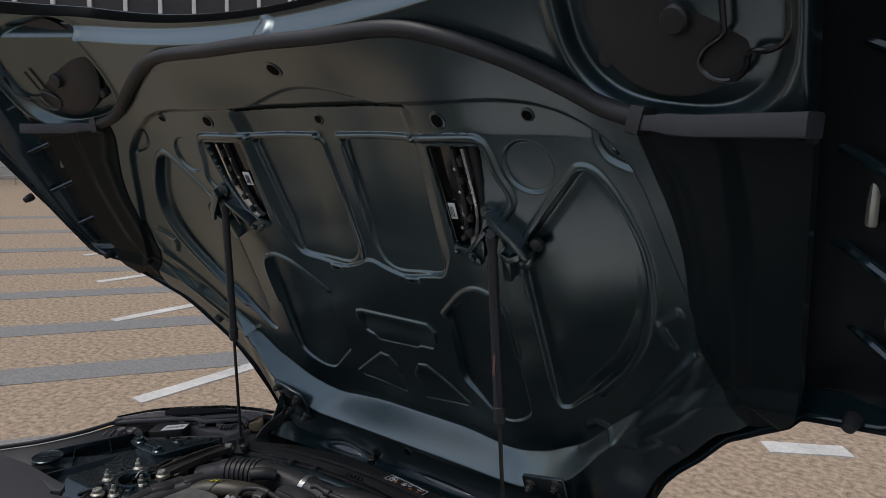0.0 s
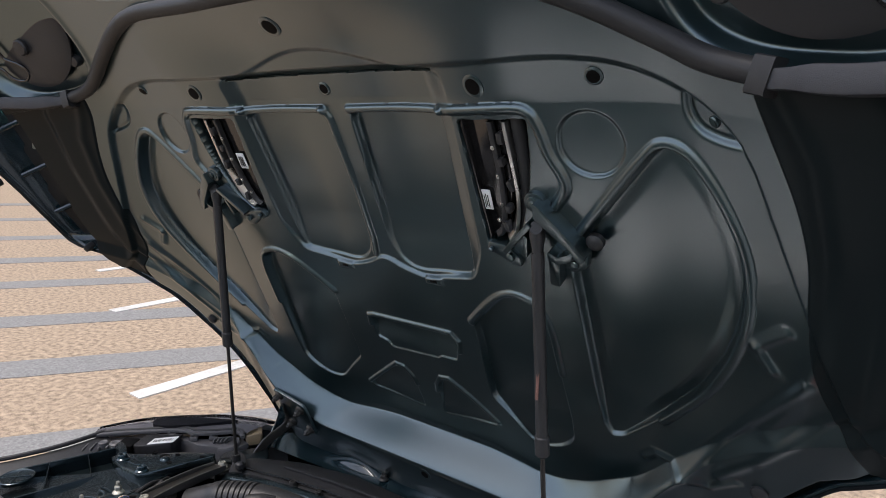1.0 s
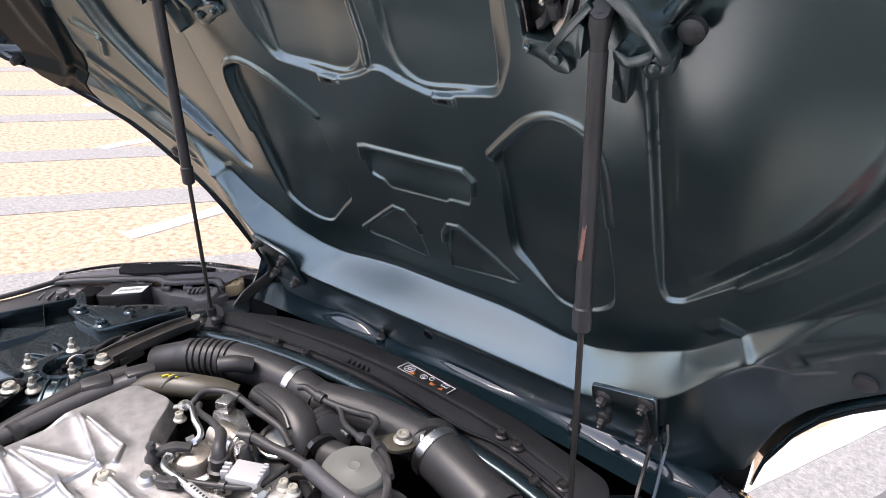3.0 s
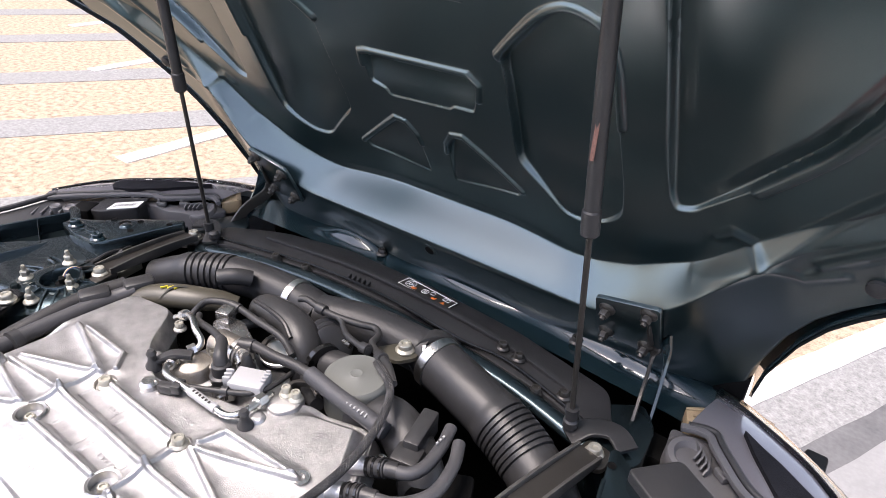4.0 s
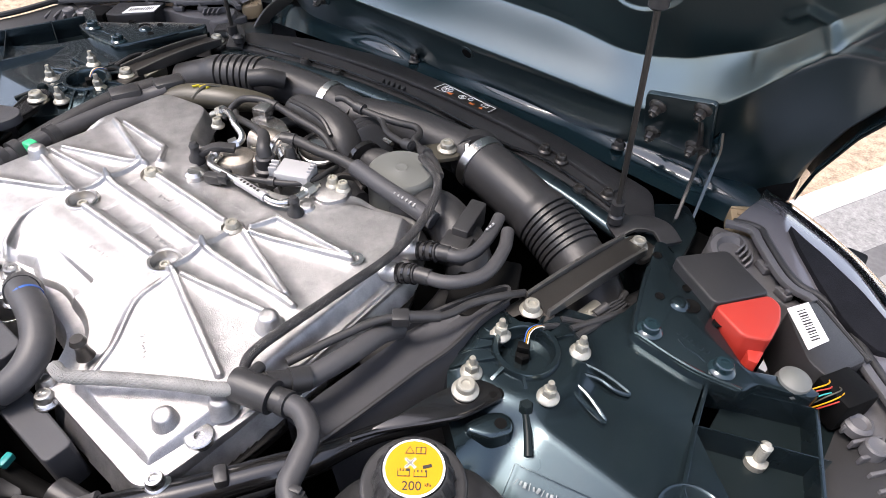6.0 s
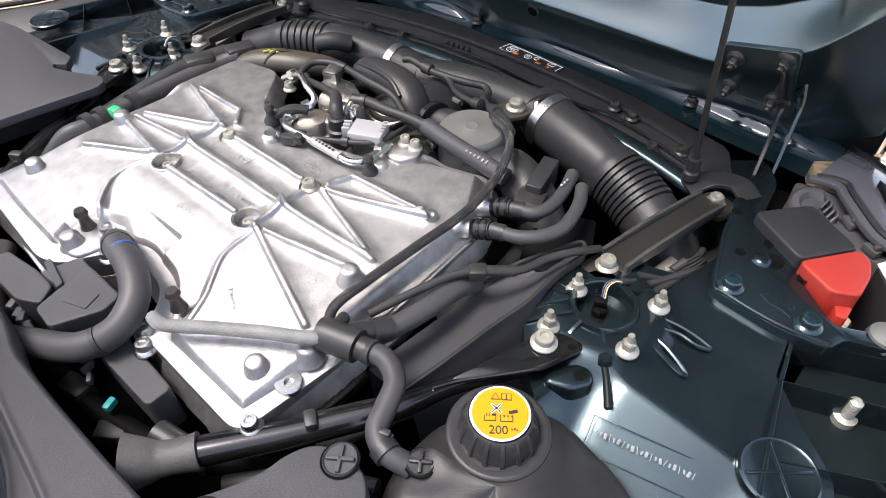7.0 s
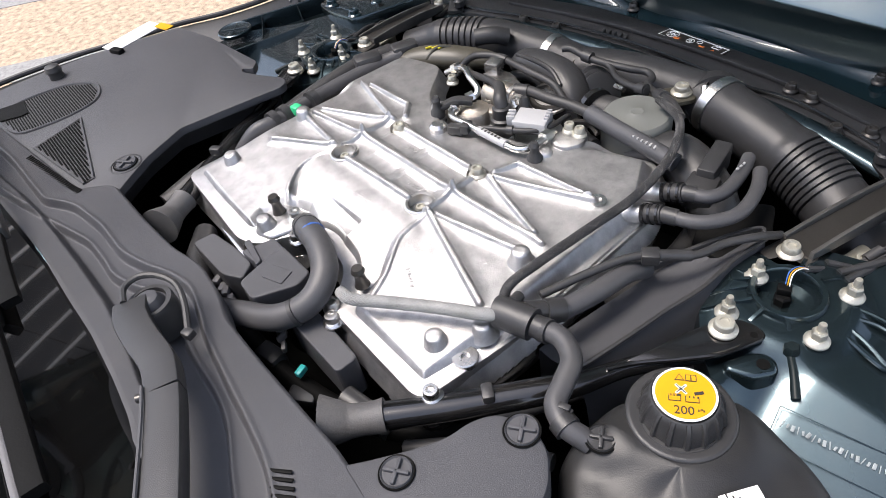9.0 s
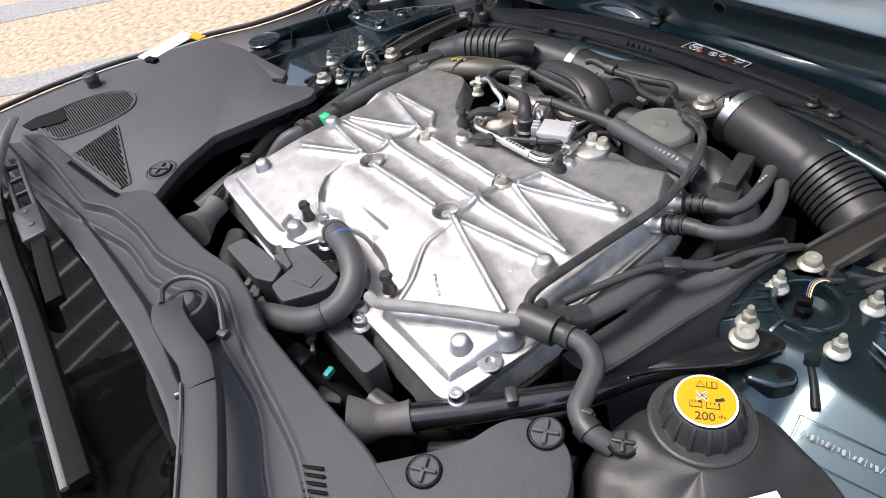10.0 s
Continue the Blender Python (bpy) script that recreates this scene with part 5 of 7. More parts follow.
    md2 = ln.modifiers.new("thickness", "SOLIDIFY"); md2.thickness = 0.003
    ln.visible_shadow = False
    part("reflector_bowl", sheet(between(rim_run, edge_run, ((-0.02, -0.006), (0.2, -0.016), (0.45, -0.040), (0.8, -0.050), (1.0, -0.10), (1.06, -0.24))), True), GREY_PLASTIC, lamp, "grey reflector bowl", 50)
    for k in (0.30, 0.52, 0.74):
        part("reflector_step", tube([tuple(p + (q - p) * k + np.array((0, 0, -0.022 - 0.03 * k))) for p, q in zip(rim_run, edge_run)][::4], 0.0030, 8), AMBER, lamp, "reflector step, tan reflection put into its colour")
    part("lens_flank", sheet(between(seal_run, rim_run, ((0.0, 0.0), (0.2, 0.004), (0.5, 0.006), (0.8, 0.004), (1.0, 0.0005))), True), SMOKED, lamp, "smoky lens flank with the reflected sky's grey in its colour", 60)
    flock = rounded([(0.556, 1.108), (0.582, 1.090), (0.609, 1.075), (0.661, 1.039), (0.700, 1.003), (0.718, 0.984), (0.718, 0.969), (0.710, 0.958), (0.696, 0.953), (0.676, 0.962), (0.659, 0.974), (0.615, 1.022), (0.579, 1.070)], 0.010)
    part("inner_bezel", plate(flock, 0.790, 0.8135, 0.003), FLOCK, lamp, "black flocked bezel under the flank", 20)
    part("lamp_end", [plate(rounded([(0.478, 1.119), (0.516, 1.146), (0.545, 1.108), (0.495, 1.080)], 0.008), 0.770, 0.797, 0.004)] + [bar([(0.482 + 0.012 * k, 1.112 - 0.008 * k, 0.798), (0.522 + 0.006 * k, 1.136 - 0.010 * k, 0.799)], 0.003, 0.003, 1) for k in range(4)], AMBER, lamp, "lamp end, amber reflection put into its colour")
    part("lens_seal", tube([tuple(p + np.array((0, 0, 0.001))) for p in seal_run[::3]], 0.0045, 10), RUBBER, lamp, "black rubber lens seal")
    part("upper_trim", bar([tuple(p + np.array((-0.007, -0.009, -0.001))) for p in seal_run[::3]], 0.010, 0.008), LAMP_GREY, lamp, "grey housing lip")
    part("back_housing", plate(rounded([(0.476, 1.078), (0.496, 1.080), (0.527, 1.086), (0.546, 1.062), (0.579, 1.025), (0.602, 1.008), (0.631, 1.002), (0.670, 0.969), (0.705, 0.933), (0.743, 0.896), (0.780, 0.850), (0.755, 0.820), (0.725, 0.842), (0.700, 0.885), (0.668, 0.940), (0.640, 0.975), (0.600, 0.988), (0.565, 0.991), (0.530, 1.010), (0.486, 1.026)], 0.008), 0.70, 0.786, 0.004), LAMP_GREY, lamp, "grey-black lamp housing")
    part("housing_bowl", lathe([(0.030, -0.03), (0.030, 0.0), (0.027, 0.004), (0.020, 0.005), (0.012, -0.004), (0.004, -0.005)], (0.512, 1.042, 0.785), (0.1, -0.2, 1), 24), LAMP_GREY, lamp)
    for k in range(4):
        part("housing_rib", bar([(0.508 + 0.008 * k, 1.070 - 0.008 * k, 0.788), (0.522 + 0.006 * k, 1.052 - 0.008 * k, 0.794), (0.520 + 0.006 * k, 1.036 - 0.006 * k, 0.788)], 0.003, 0.010, 4), LAMP_GREY, lamp)
    for k in range(7):
        x, y = 0.690 + 0.011 * k, 0.902 - 0.013 * k
        part("housing_rib", block((x - 0.006, y - 0.012, 0.786), (0.004, 0.034, 0.012), 0.0012, -40), LAMP_GREY, lamp)
    for k, (x, y) in enumerate(((0.556, 1.030), (0.590, 0.998), (0.648, 0.972))):
        part("housing_clip", [block((x, y, 0.792), (0.020, 0.012, 0.010), 0.002, -38 + 9 * k), block((x + 0.004, y - 0.002, 0.799), (0.006, 0.008, 0.008), 0.001, -38)], LAMP_GREY, lamp)
    part("vent_cap", lathe([(0.014, 0), (0.014, 0.010), (0.010, 0.013), (0.007, 0.010)], (0.706, 0.862, 0.784), (0, 0, 1), 20), LAMP_GREY, lamp)
    part("vent_cap", lathe([(0.011, 0), (0.011, 0.014), (0.009, 0.016), (0.005, 0.014)], (0.725, 0.842, 0.784), (0, 0, 1), 20), LAMP_GREY, lamp)
    # clutter between tower and front panel
    loom = thing("sensor_loom", "taped wiring and brackets ahead of the strut tower", "wiring", "sensor looms")
    for k, (a, b2) in enumerate((((0.425, 0.765), (0.455, 0.865)), ((0.435, 0.760), (0.440, 0.880)), ((0.410, 0.770), (0.470, 0.845)))):
        part("wire", tube([(a[0], a[1], 0.812), ((a[0] + b2[0]) / 2 + 0.008, (a[1] + b2[1]) / 2, 0.806 - 0.006 * k), (b2[0], b2[1], 0.785)], 0.0042, 8), RUBBER, loom)
    part("bracket", plate(rounded([(0.405, 0.795), (0.450, 0.790), (0.452, 0.835), (0.415, 0.850)], 0.008), 0.770, 0.786, 0.003), ZINC, loom, "bare metal bracket")
    bolt(loom, (0.430, 0.815, 0.786), r=0.012)
    for k in range(4):
        part("thin_wire", tube([(0.436 + 0.004 * k, 0.862, 0.770), (0.444 + 0.003 * k, 0.852, 0.800), (0.440 + 0.003 * k, 0.830, 0.808 - 0.002 * k), (0.428 + 0.002 * k, 0.805, 0.798)], 0.0013, 6), RUBBER, loom)
    part("tape", tube([(0.438, 0.828, 0.806), (0.432, 0.812, 0.800)], 0.0055, 10, 1), RUBBER, loom)
    part("valve", [lathe([(0.018, 0), (0.018, 0.03), (0.012, 0.034)], (0.405, 0.88, 0.74), (0, 0, 1), 18)], DARK_STEEL, loom)
    part("hose", tube([(0.33, 0.83, 0.72), (0.38, 0.86, 0.735), (0.43, 0.90, 0.73), (0.46, 0.98, 0.72)], 0.014, 12), RUBBER, loom)
    shelf = thing("front_shelf", "dark painted panel between bracing plate and hinge", "body panel", "front shelves")
    part("shelf", plate(rounded([(0.395, 0.965), (0.440, 0.950), (0.470, 0.985), (0.462, 1.06), (0.43, 1.10), (0.38, 1.06), (0.37, 1.0)], 0.015), 0.70, 0.785, 0.006), CAST_PAINT, shelf)
    part("bracket", bar([(0.375, 0.965, 0.790), (0.395, 0.990, 0.800), (0.425, 1.000, 0.802), (0.450, 0.985, 0.798)], 0.03, 0.006), PLASTIC, shelf)
    part("socket", lathe([(0.010, 0), (0.010, 0.010), (0.006, 0.014)], (0.372, 0.975, 0.800), (0, 0, 1), 14), PLASTIC, shelf)
    MIRROR = False


tower_side(1)
tower_side(-1)

# ---- scuttle, windscreen, wiper ----
scuttle = thing("scuttle_panel", "dark grained plastic scuttle panel below the windscreen", "scuttle panel")
R1 = ((-0.62, -0.479, -0.388, -0.320, -0.279, -0.208, -0.138, -0.099, -0.063, -0.026, 0.012, 0.050, 0.075, 0.141, 0.170, 0.215, 0.236, 0.62), (0.165, 0.184, 0.189, 0.193, 0.219, 0.231, 0.232, 0.243, 0.260, 0.269, 0.262, 0.252, 0.249, 0.241, 0.238, 0.232, 0.226, 0.10))
R2 = ((-0.62, -0.36, -0.304, -0.249, -0.201, -0.155, -0.115, -0.073, -0.050, 0.000, 0.030, 0.040, 0.086, 0.121, 0.149, 0.173, 0.199, 0.62), (0.10, 0.160, 0.176, 0.195, 0.210, 0.212, 0.211, 0.226, 0.246, 0.248, 0.236, 0.233, 0.231, 0.230, 0.225, 0.217, 0.206, 0.06))
LEDGE = ((-0.62, -0.434, -0.359, -0.259, -0.156, -0.063, 0.02, 0.10, 0.15, 0.20, 0.62), (0.140, 0.160, 0.173, 0.184, 0.190, 0.193, 0.188, 0.180, 0.168, 0.150, 0.04))
FRONT = ((-0.62, -0.33, -0.300, -0.195, -0.112, -0.056, -0.001, 0.044, 0.117, 0.199, 0.251, 0.62), (0.19, 0.232, 0.272, 0.274, 0.279, 0.291, 0.287, 0.276, 0.276, 0.278, 0.280, 0.24))
GLASS_SIDE = ((-0.62, -0.422, -0.292, -0.207, -0.098, -0.027, 0.049, 0.106, 0.143, 0.20, 0.62), (0.125, 0.145, 0.157, 0.165, 0.167, 0.170, 0.168, 0.164, 0.155, 0.140, 0.0))


def near(x, table):
    """A line read from a table, its corners slightly eased."""
    return sum(np.interp(x + d, *table) for d in (-0.012, -0.006, 0.0, 0.006, 0.012)) / 5


def scuttle_top(x, y):
    """Height of the moulded scuttle: two stepped wells and a ledge along the glass."""
    f0, r0 = near(x, FRONT), near(x, GLASS_SIDE)
    z = 0.862 + 0.026 * np.clip((y - f0) / (r0 - f0), 0, 1)
    for table, drop in ((R1, 0.0130), (R2, 0.0110)):
        e = near(x, table) - y
        z = z - drop * sstep(-0.0010, 0.0060, e) + 0.0012 * np.exp(-((e + 0.002) / 0.0025) ** 2)
    z = z + 0.016 * sstep(-0.004, 0.003, near(x, LEDGE) - y)
    return z


gxs, gts = np.meshgrid(np.linspace(-0.62, 0.62, 421), np.linspace(0, 1, 111), indexing="ij")
gys = near(gxs, FRONT) + (near(gxs, GLASS_SIDE) - near(gxs, FRONT)) * gts
prof = np.stack([gxs, gys, scuttle_top(gxs, gys)], -1)
lip = lambda col, dy, z: np.stack([col[:, 0], col[:, 1] + dy, np.full(len(col), z)], -1)[:, None]
prof = np.concatenate([lip(prof[:, 0], 0.003, 0.83), lip(prof[:, 0], 0.0025, 0.858), prof, lip(prof[:, -1], -0.004, 0.880), lip(prof[:, -1], -0.006, 0.85)], 1)
part("panel", sheet(prof, False), TRIM, scuttle, "", 50)
for k in range(30):
    x = -0.470 + 0.0056 * k
    y = 0.203 + 0.0010 * k
    part("comb_tooth", block((x, y, float(scuttle_top(np.array(x), np.array(y))) + 0.0006), (0.0024, 0.011, 0.0018), 0.0004, 24), VOID, scuttle)
for k in range(5):
    x, y = 0.238 + 0.0070 * k, 0.236 - 0.0030 * k
    part("louvre", block((x, y, float(scuttle_top(np.array(x), np.array(y))) + 0.0008), (0.021, 0.0034, 0.0022), 0.0010, 40), VOID, scuttle, "")
part("washer_tube", tube([(-0.008, 0.208, 0.906), (-0.026, 0.216, 0.908), (-0.030, 0.232, 0.908), (-0.018, 0.248, 0.906), (0.004, 0.257, 0.902), (0.030, 0.253, 0.897), (0.060, 0.241, 0.890)], 0.0034, 8), RUBBER, scuttle, "black washer tube")
part("washer_jet", block((0.062, 0.240, 0.889), (0.012, 0.010, 0.009), 0.002, 20), PLASTIC, scuttle)

screen = thing("windscreen", "raked tinted windscreen with black border", "windscreen", kind="structure")
rows = []
for t in np.linspace(0, 1, 14):
    row = []
    for x in np.linspace(-0.72, 0.72, 41):
        row.append((x, 0.165 - 0.62 * t - 0.16 * (x + 0.0) ** 2, 0.868 + 0.36 * t - 0.02 * x * x))
    rows.append(row)
gl = part("glass", sheet(np.array(rows)), WINDSCREEN, screen, "", 60)
md3 = gl.modifiers.new("thickness", "SOLIDIFY"); md3.thickness = 0.005
gl.visible_shadow = False
rows2 = [[(p[0], p[1] + 0.001, p[2] + 0.0075) for p in r] for r in rows[:3]]
BORDER = material("black_printed_glass", (0.003, 0.003, 0.003), 0.03, 0, 0.1, 20, 0.0, 900, coat=1.0)
BORDER.node_tree.nodes["Principled BSDF"].inputs["Coat Roughness"].default_value = 0.01
part("black_border", sheet(np.array(rows2)), BORDER, screen, "black printed glass border", 60)
# added filler under the glass edge, the gap's shade in its colour
part("glass_gap_filler", block((0.0, 0.09, 0.80), (1.4, 0.22, 0.05), 0.01), VOID, screen, "near-black filler added to darken the gap under the glass edge")
# green reflection and tint of the glass put into the dashboard's colour
cabin = thing("dashboard", "dashboard behind the windscreen, the glass's green reflection in its colour", "dashboard")
part("top", block((0.0, -0.42, 0.80), (1.30, 0.80, 0.06), 0.02), material("glass_green_dashboard", (0.10, 0.17, 0.155), 0.7, 0, 0.2, 40, 0.2, 900), cabin)
roof = thing("cabin_roof", "gloss dark teal cabin roof", "car roof")
part("roof_panel", block((0.0, -1.15, 1.24), (1.20, 1.2, 0.04), 0.015), GLOSS, roof)
part("rear_wall", block((0.0, -1.6, 0.9), (1.3, 0.05, 0.7), 0.015), VOID, roof)

# unseen rest of the car, added to shade the ground and darken reflections
body = thing("car_body", "unseen gloss teal doors and tail, added for shade and reflections", "car body")
for sg in (1, -1):
    rows = []
    for y in np.linspace(-0.12, -3.1, 31):
        tuck = 0.10 * float(sstep(-2.2, -3.1, y))
        rows.append([(CX + sg * (x - tuck), y, z) for x, z in ((0.80, 0.90), (0.905, 0.86), (0.935, 0.80), (0.95, 0.66), (0.935, 0.50), (0.96, 0.36), (0.94, 0.18), (0.86, 0.08))])
    part("door_side", sheet(np.array(rows), sg < 0), GLOSS, body, "", 60)
    # near-black blocks in place of side windows, added to stop light
    part("side_window", plate([(CX + sg * 0.79, -0.10), (CX + sg * 0.80, -1.9), (CX + sg * 0.76, -1.9), (CX + sg * 0.75, -0.10)], 0.86, 1.22, 0.0, lambda x, y: 0), VOID, body)
part("tail", block((CX, -2.6, 0.55), (1.55, 0.9, 0.75), 0.08), GLOSS, body)
part("underside", block((CX, -1.2, 0.10), (1.70, 4.0, 0.04), 0.01), VOID, body)

wiper = thing("wiper", "black wiper arm and blade on the scuttle", "wiper")
part("pivot_cap", lathe([(0.0175, -0.02), (0.0175, -0.004), (0.0155, -0.003), (0.0140, 0.001), (0.011, 0.006), (0.005, 0.008)], (0.000, 0.227, 0.897), (0, 0, 1), 24), TRIM, wiper, "domed pivot cap")
part("pivot_ring", lathe([(0.0245, -0.03), (0.0245, 0.006), (0.0230, 0.010), (0.0185, 0.010), (0.0178, 0.002), (0.004, 0.001)], (0.000, 0.227, 0.888), (0, 0, 1), 32), PLASTIC, wiper, "ring of the arm round its pivot")
part("arm_head", bar([(-0.006, 0.213, 0.896), (0.020, 0.206, 0.900), (0.058, 0.205, 0.904), (0.096, 0.206, 0.906), (0.130, 0.198, 0.908)], lambda t: 0.034 - 0.004 * t, 0.020, 6, 4, 0.16), PLASTIC, wiper, "satin black arm head")
part("arm", bar([(0.131, 0.198, 0.908), (0.16, 0.187, 0.909), (0.23, 0.158, 0.912), (0.42, 0.075, 0.92)], 0.030, 0.020, 6, 4, 0.16), PLASTIC, wiper, "satin black arm")
part("arm_edge", tube([(0.118, 0.186, 0.919), (0.15, 0.174, 0.920), (0.22, 0.144, 0.923), (0.41, 0.061, 0.931)], 0.0018, 6), TRIM, wiper)
part("joint_pin", lathe([(0.004, 0), (0.004, 0.004), (0.002, 0.005)], (0.122, 0.181, 0.912), (-0.4, -0.9, 0), 12), DARK_STEEL, wiper)
far = thing("wiper", "black wiper blade lying across the windscreen", "wiper")
blade = [(-0.52, 0.135, 0.915), (-0.42, 0.112, 0.920), (-0.22, 0.100, 0.922), (-0.076, 0.098, 0.922), (0.157, 0.090, 0.925)]
part("blade", bar(blade, 0.022, 0.012, 6, 4, 0.35), VOID, far, "black rubber blade")
# grey strip paints the highlight along the blade's left edge
part("blade_highlight", tube([(x, y - 0.010, z + 0.005) for x, y, z in blade], 0.0034, 10, 6, flat=0.7), LAMP_GREY, far, "grey strip standing in for the highlight on the blade's edge")
part("arm", tube([(-0.62, 0.17, 0.90), (-0.50, 0.150, 0.925), (-0.36, 0.115, 0.930), (-0.27, 0.105, 0.930)], 0.008, 10, 6, flat=0.5), PLASTIC, far)
for y in (0.126, 0.146):
    part("bracket_rail", bar([(-0.44, y + 0.006, 0.914), (-0.36, y + 0.003, 0.917), (-0.26, y, 0.919)], 0.005, 0.008), PLASTIC, far)
for k in range(4):
    part("bracket_rung", bar([(-0.425 + 0.042 * k, 0.128, 0.916), (-0.424 + 0.042 * k, 0.150, 0.916)], 0.005, 0.006, 1), PLASTIC, far)
part("bracket_plate", plate(rounded([(-0.290, 0.120), (-0.290, 0.150), (-0.215, 0.147), (-0.215, 0.118)], 0.004), 0.908, 0.925, 0.002), PLASTIC, far)
for x in (-0.275, -0.240):
    part("rivet", lathe([(0.004, 0), (0.003, 0.002), (0.001, 0.0025)], (x, 0.135, 0.925), (0, 0, 1), 10), TRIM, far)
part("adapter", bar([(-0.215, 0.133, 0.915), (-0.150, 0.128, 0.918), (-0.085, 0.124, 0.918)], 0.018, 0.010), VOID, far)

# ---- covers beside the engine ----
cover = thing("plenum_cover", "dark grained plastic plenum cover with perforated grilles", "cover")
PLENUM = rounded([(-0.294, 0.270), (-0.318, 0.300), (-0.342, 0.332), (-0.373, 0.399), (-0.360, 0.475), (-0.344, 0.558), (-0.350, 0.572), (-0.367, 0.578), (-0.415, 0.555), (-0.448, 0.543), (-0.458, 0.549), (-0.440, 0.560), (-0.459, 0.577), (-0.620, 0.567), (-0.730, 0.546), (-0.768, 0.427), (-0.790, 0.320), (-0.80, 0.150), (-0.84, 0.02), (-0.55, 0.08), (-0.335, 0.232)], 0.006, 3)
part("panel", plate(PLENUM, 0.838, 0.850, 0.0025), TRIM, cover)
part("inner_wall", plate([(x - 0.012 - 0.02 * (x > -0.40), y - 0.004) for x, y in PLENUM], 0.800, 0.8375, 0.0), PLASTIC, cover, "wall set back under the edge")
part("screw_recess", lathe([(0.024, 0), (0.023, 0.0012), (0.021, 0.0014), (0.020, 0.0004)], (-0.352, 0.304, 0.8495), (0, 0, 1), 28), PLASTIC, cover)
def grille(outline, nx, ny):
    bars = []
    xs = [p[0] for p in outline]; ys = [p[1] for p in outline]
    for i in range(nx):
        x = min(xs) + (max(xs) - min(xs)) * (i + 0.5) / nx
        for j in range(ny):
            y = min(ys) + (max(ys) - min(ys)) * (j + 0.5) / ny
            if float(inside(np.array(x), np.array(y), outline)) > 0.003:
                bars.append(block((x, y, 0.8512), (0.0027, 0.0027, 0.0016), 0))
    return bars


oval = [(-0.690, 0.190), (-0.707, 0.243), (-0.693, 0.312), (-0.655, 0.350), (-0.618, 0.352), (-0.585, 0.333), (-0.575, 0.290), (-0.580, 0.245), (-0.600, 0.205)]
kite = [(-0.523, 0.216), (-0.547, 0.297), (-0.357, 0.258), (-0.354, 0.244)]
for o in (oval, kite):
    part("grille_rim", tube([(*p, 0.851) for p in o + o[:1]], 0.0022, 6, 3 if o is oval else 1), TRIM, cover)
g = part("grille", grille(kite, 42, 20), VOID, cover, "finely perforated grille")
tagged(g, kind="stuff")
for k in range(40):
    y = 0.190 + 0.0041 * k
    inn = [x for x in np.linspace(-0.715, -0.565, 151) if float(inside(np.array(x), np.array(y), oval)) > 0.004]
    if len(inn) > 5:
        part("slat", block(((inn[0] + inn[-1]) / 2, y, 0.8510), (inn[-1] - inn[0], 0.0021, 0.0016), 0), VOID, cover)
part("grille_opening", plate([(-0.703, 0.172), (-0.712, 0.200), (-0.700, 0.243), (-0.650, 0.238), (-0.648, 0.226), (-0.672, 0.180)], 0.849, 0.853, 0.0), VOID, cover)
part("fuel_label", block((-0.775, 0.47, 0.851), (0.045, 0.11, 0.0015), 0.0, 14), WHITE, cover, "white and yellow label")
part("label_corner", block((-0.755, 0.527, 0.8522), (0.040, 0.018, 0.0015), 0.0, 14), YELLOW, cover)


def screw(parent, at, r=0.017, mat=TRIM):
    c = part("clip_screw", [lathe([(r * 1.05, -0.004), (r * 1.05, 0.001), (r, 0.0025), (r * 0.9, 0.001)], at, (0, 0, 1), 28),
                        block((at[0], at[1], at[2] + 0.002), (r * 1.7, 0.0035, 0.005), 0.001, 35), block((at[0], at[1], at[2] + 0.002), (0.0035, r * 1.7, 0.005), 0.001, 35)], mat, parent, "black cross-slotted clip")
    part("clip_rim", tube([(at[0] + r * 1.12 * math.cos(k * math.pi / 14), at[1] + r * 1.12 * math.sin(k * math.pi / 14), at[2]) for k in range(29)], 0.0009, 5, 1, caps=False), VOID, c)
    return c


screw(cover, (-0.352, 0.304, 0.8512), 0.015)
part("knob", lathe([(0.014, 0), (0.012, 0.010), (0.015, 0.016), (0.012, 0.024), (0.005, 0.027)], (-0.743, 0.313, 0.848), (0, 0, 1), 20), RUBBER, cover, "black rubber buffer")
part("clip", block((-0.735, 0.425, 0.853), (0.03, 0.014, 0.010), 0.003, 20), VOID, cover)

MIRROR = False
rcover = thing("side_cover", "dark grained plastic cover clipped beside the expansion tank", "cover")
part("panel", plate(rounded([(0.258, 0.268), (0.275, 0.295), (0.292, 0.325), (0.305, 0.352), (0.308, 0.378), (0.318, 0.398), (0.345, 0.412), (0.372, 0.405), (0.392, 0.385), (0.410, 0.340), (0.50, 0.26), (0.52, 0.05), (0.30, 0.05), (0.255, 0.20)], 0.010), 0.830, 0.862, 0.005), TRIM, rcover)
screw(rcover, (0.346, 0.401, 0.8632), 0.0135)
screw(rcover, (0.302, 0.305, 0.8632), 0.0130)
for i in range(4):
    for j in range(5):
        part("vent_hole", lathe([(0.0032, 0), (0.0032, 0.0008)], (0.292 + 0.009 * i + 0.004 * (j % 2), 0.250 - 0.009 * j, 0.862), (0, 0, 1), 6), VOID, rcover)

# ---- expansion tank ----
tank = thing("expansion_tank", "black plastic coolant expansion tank with a large screw cap", "coolant tank")
TANK = material("satin_black_tank_plastic", (0.014, 0.014, 0.0145), 0.44, 0, 0.2, 60, 0.2, 900, dust=0.03, spec=0.38)


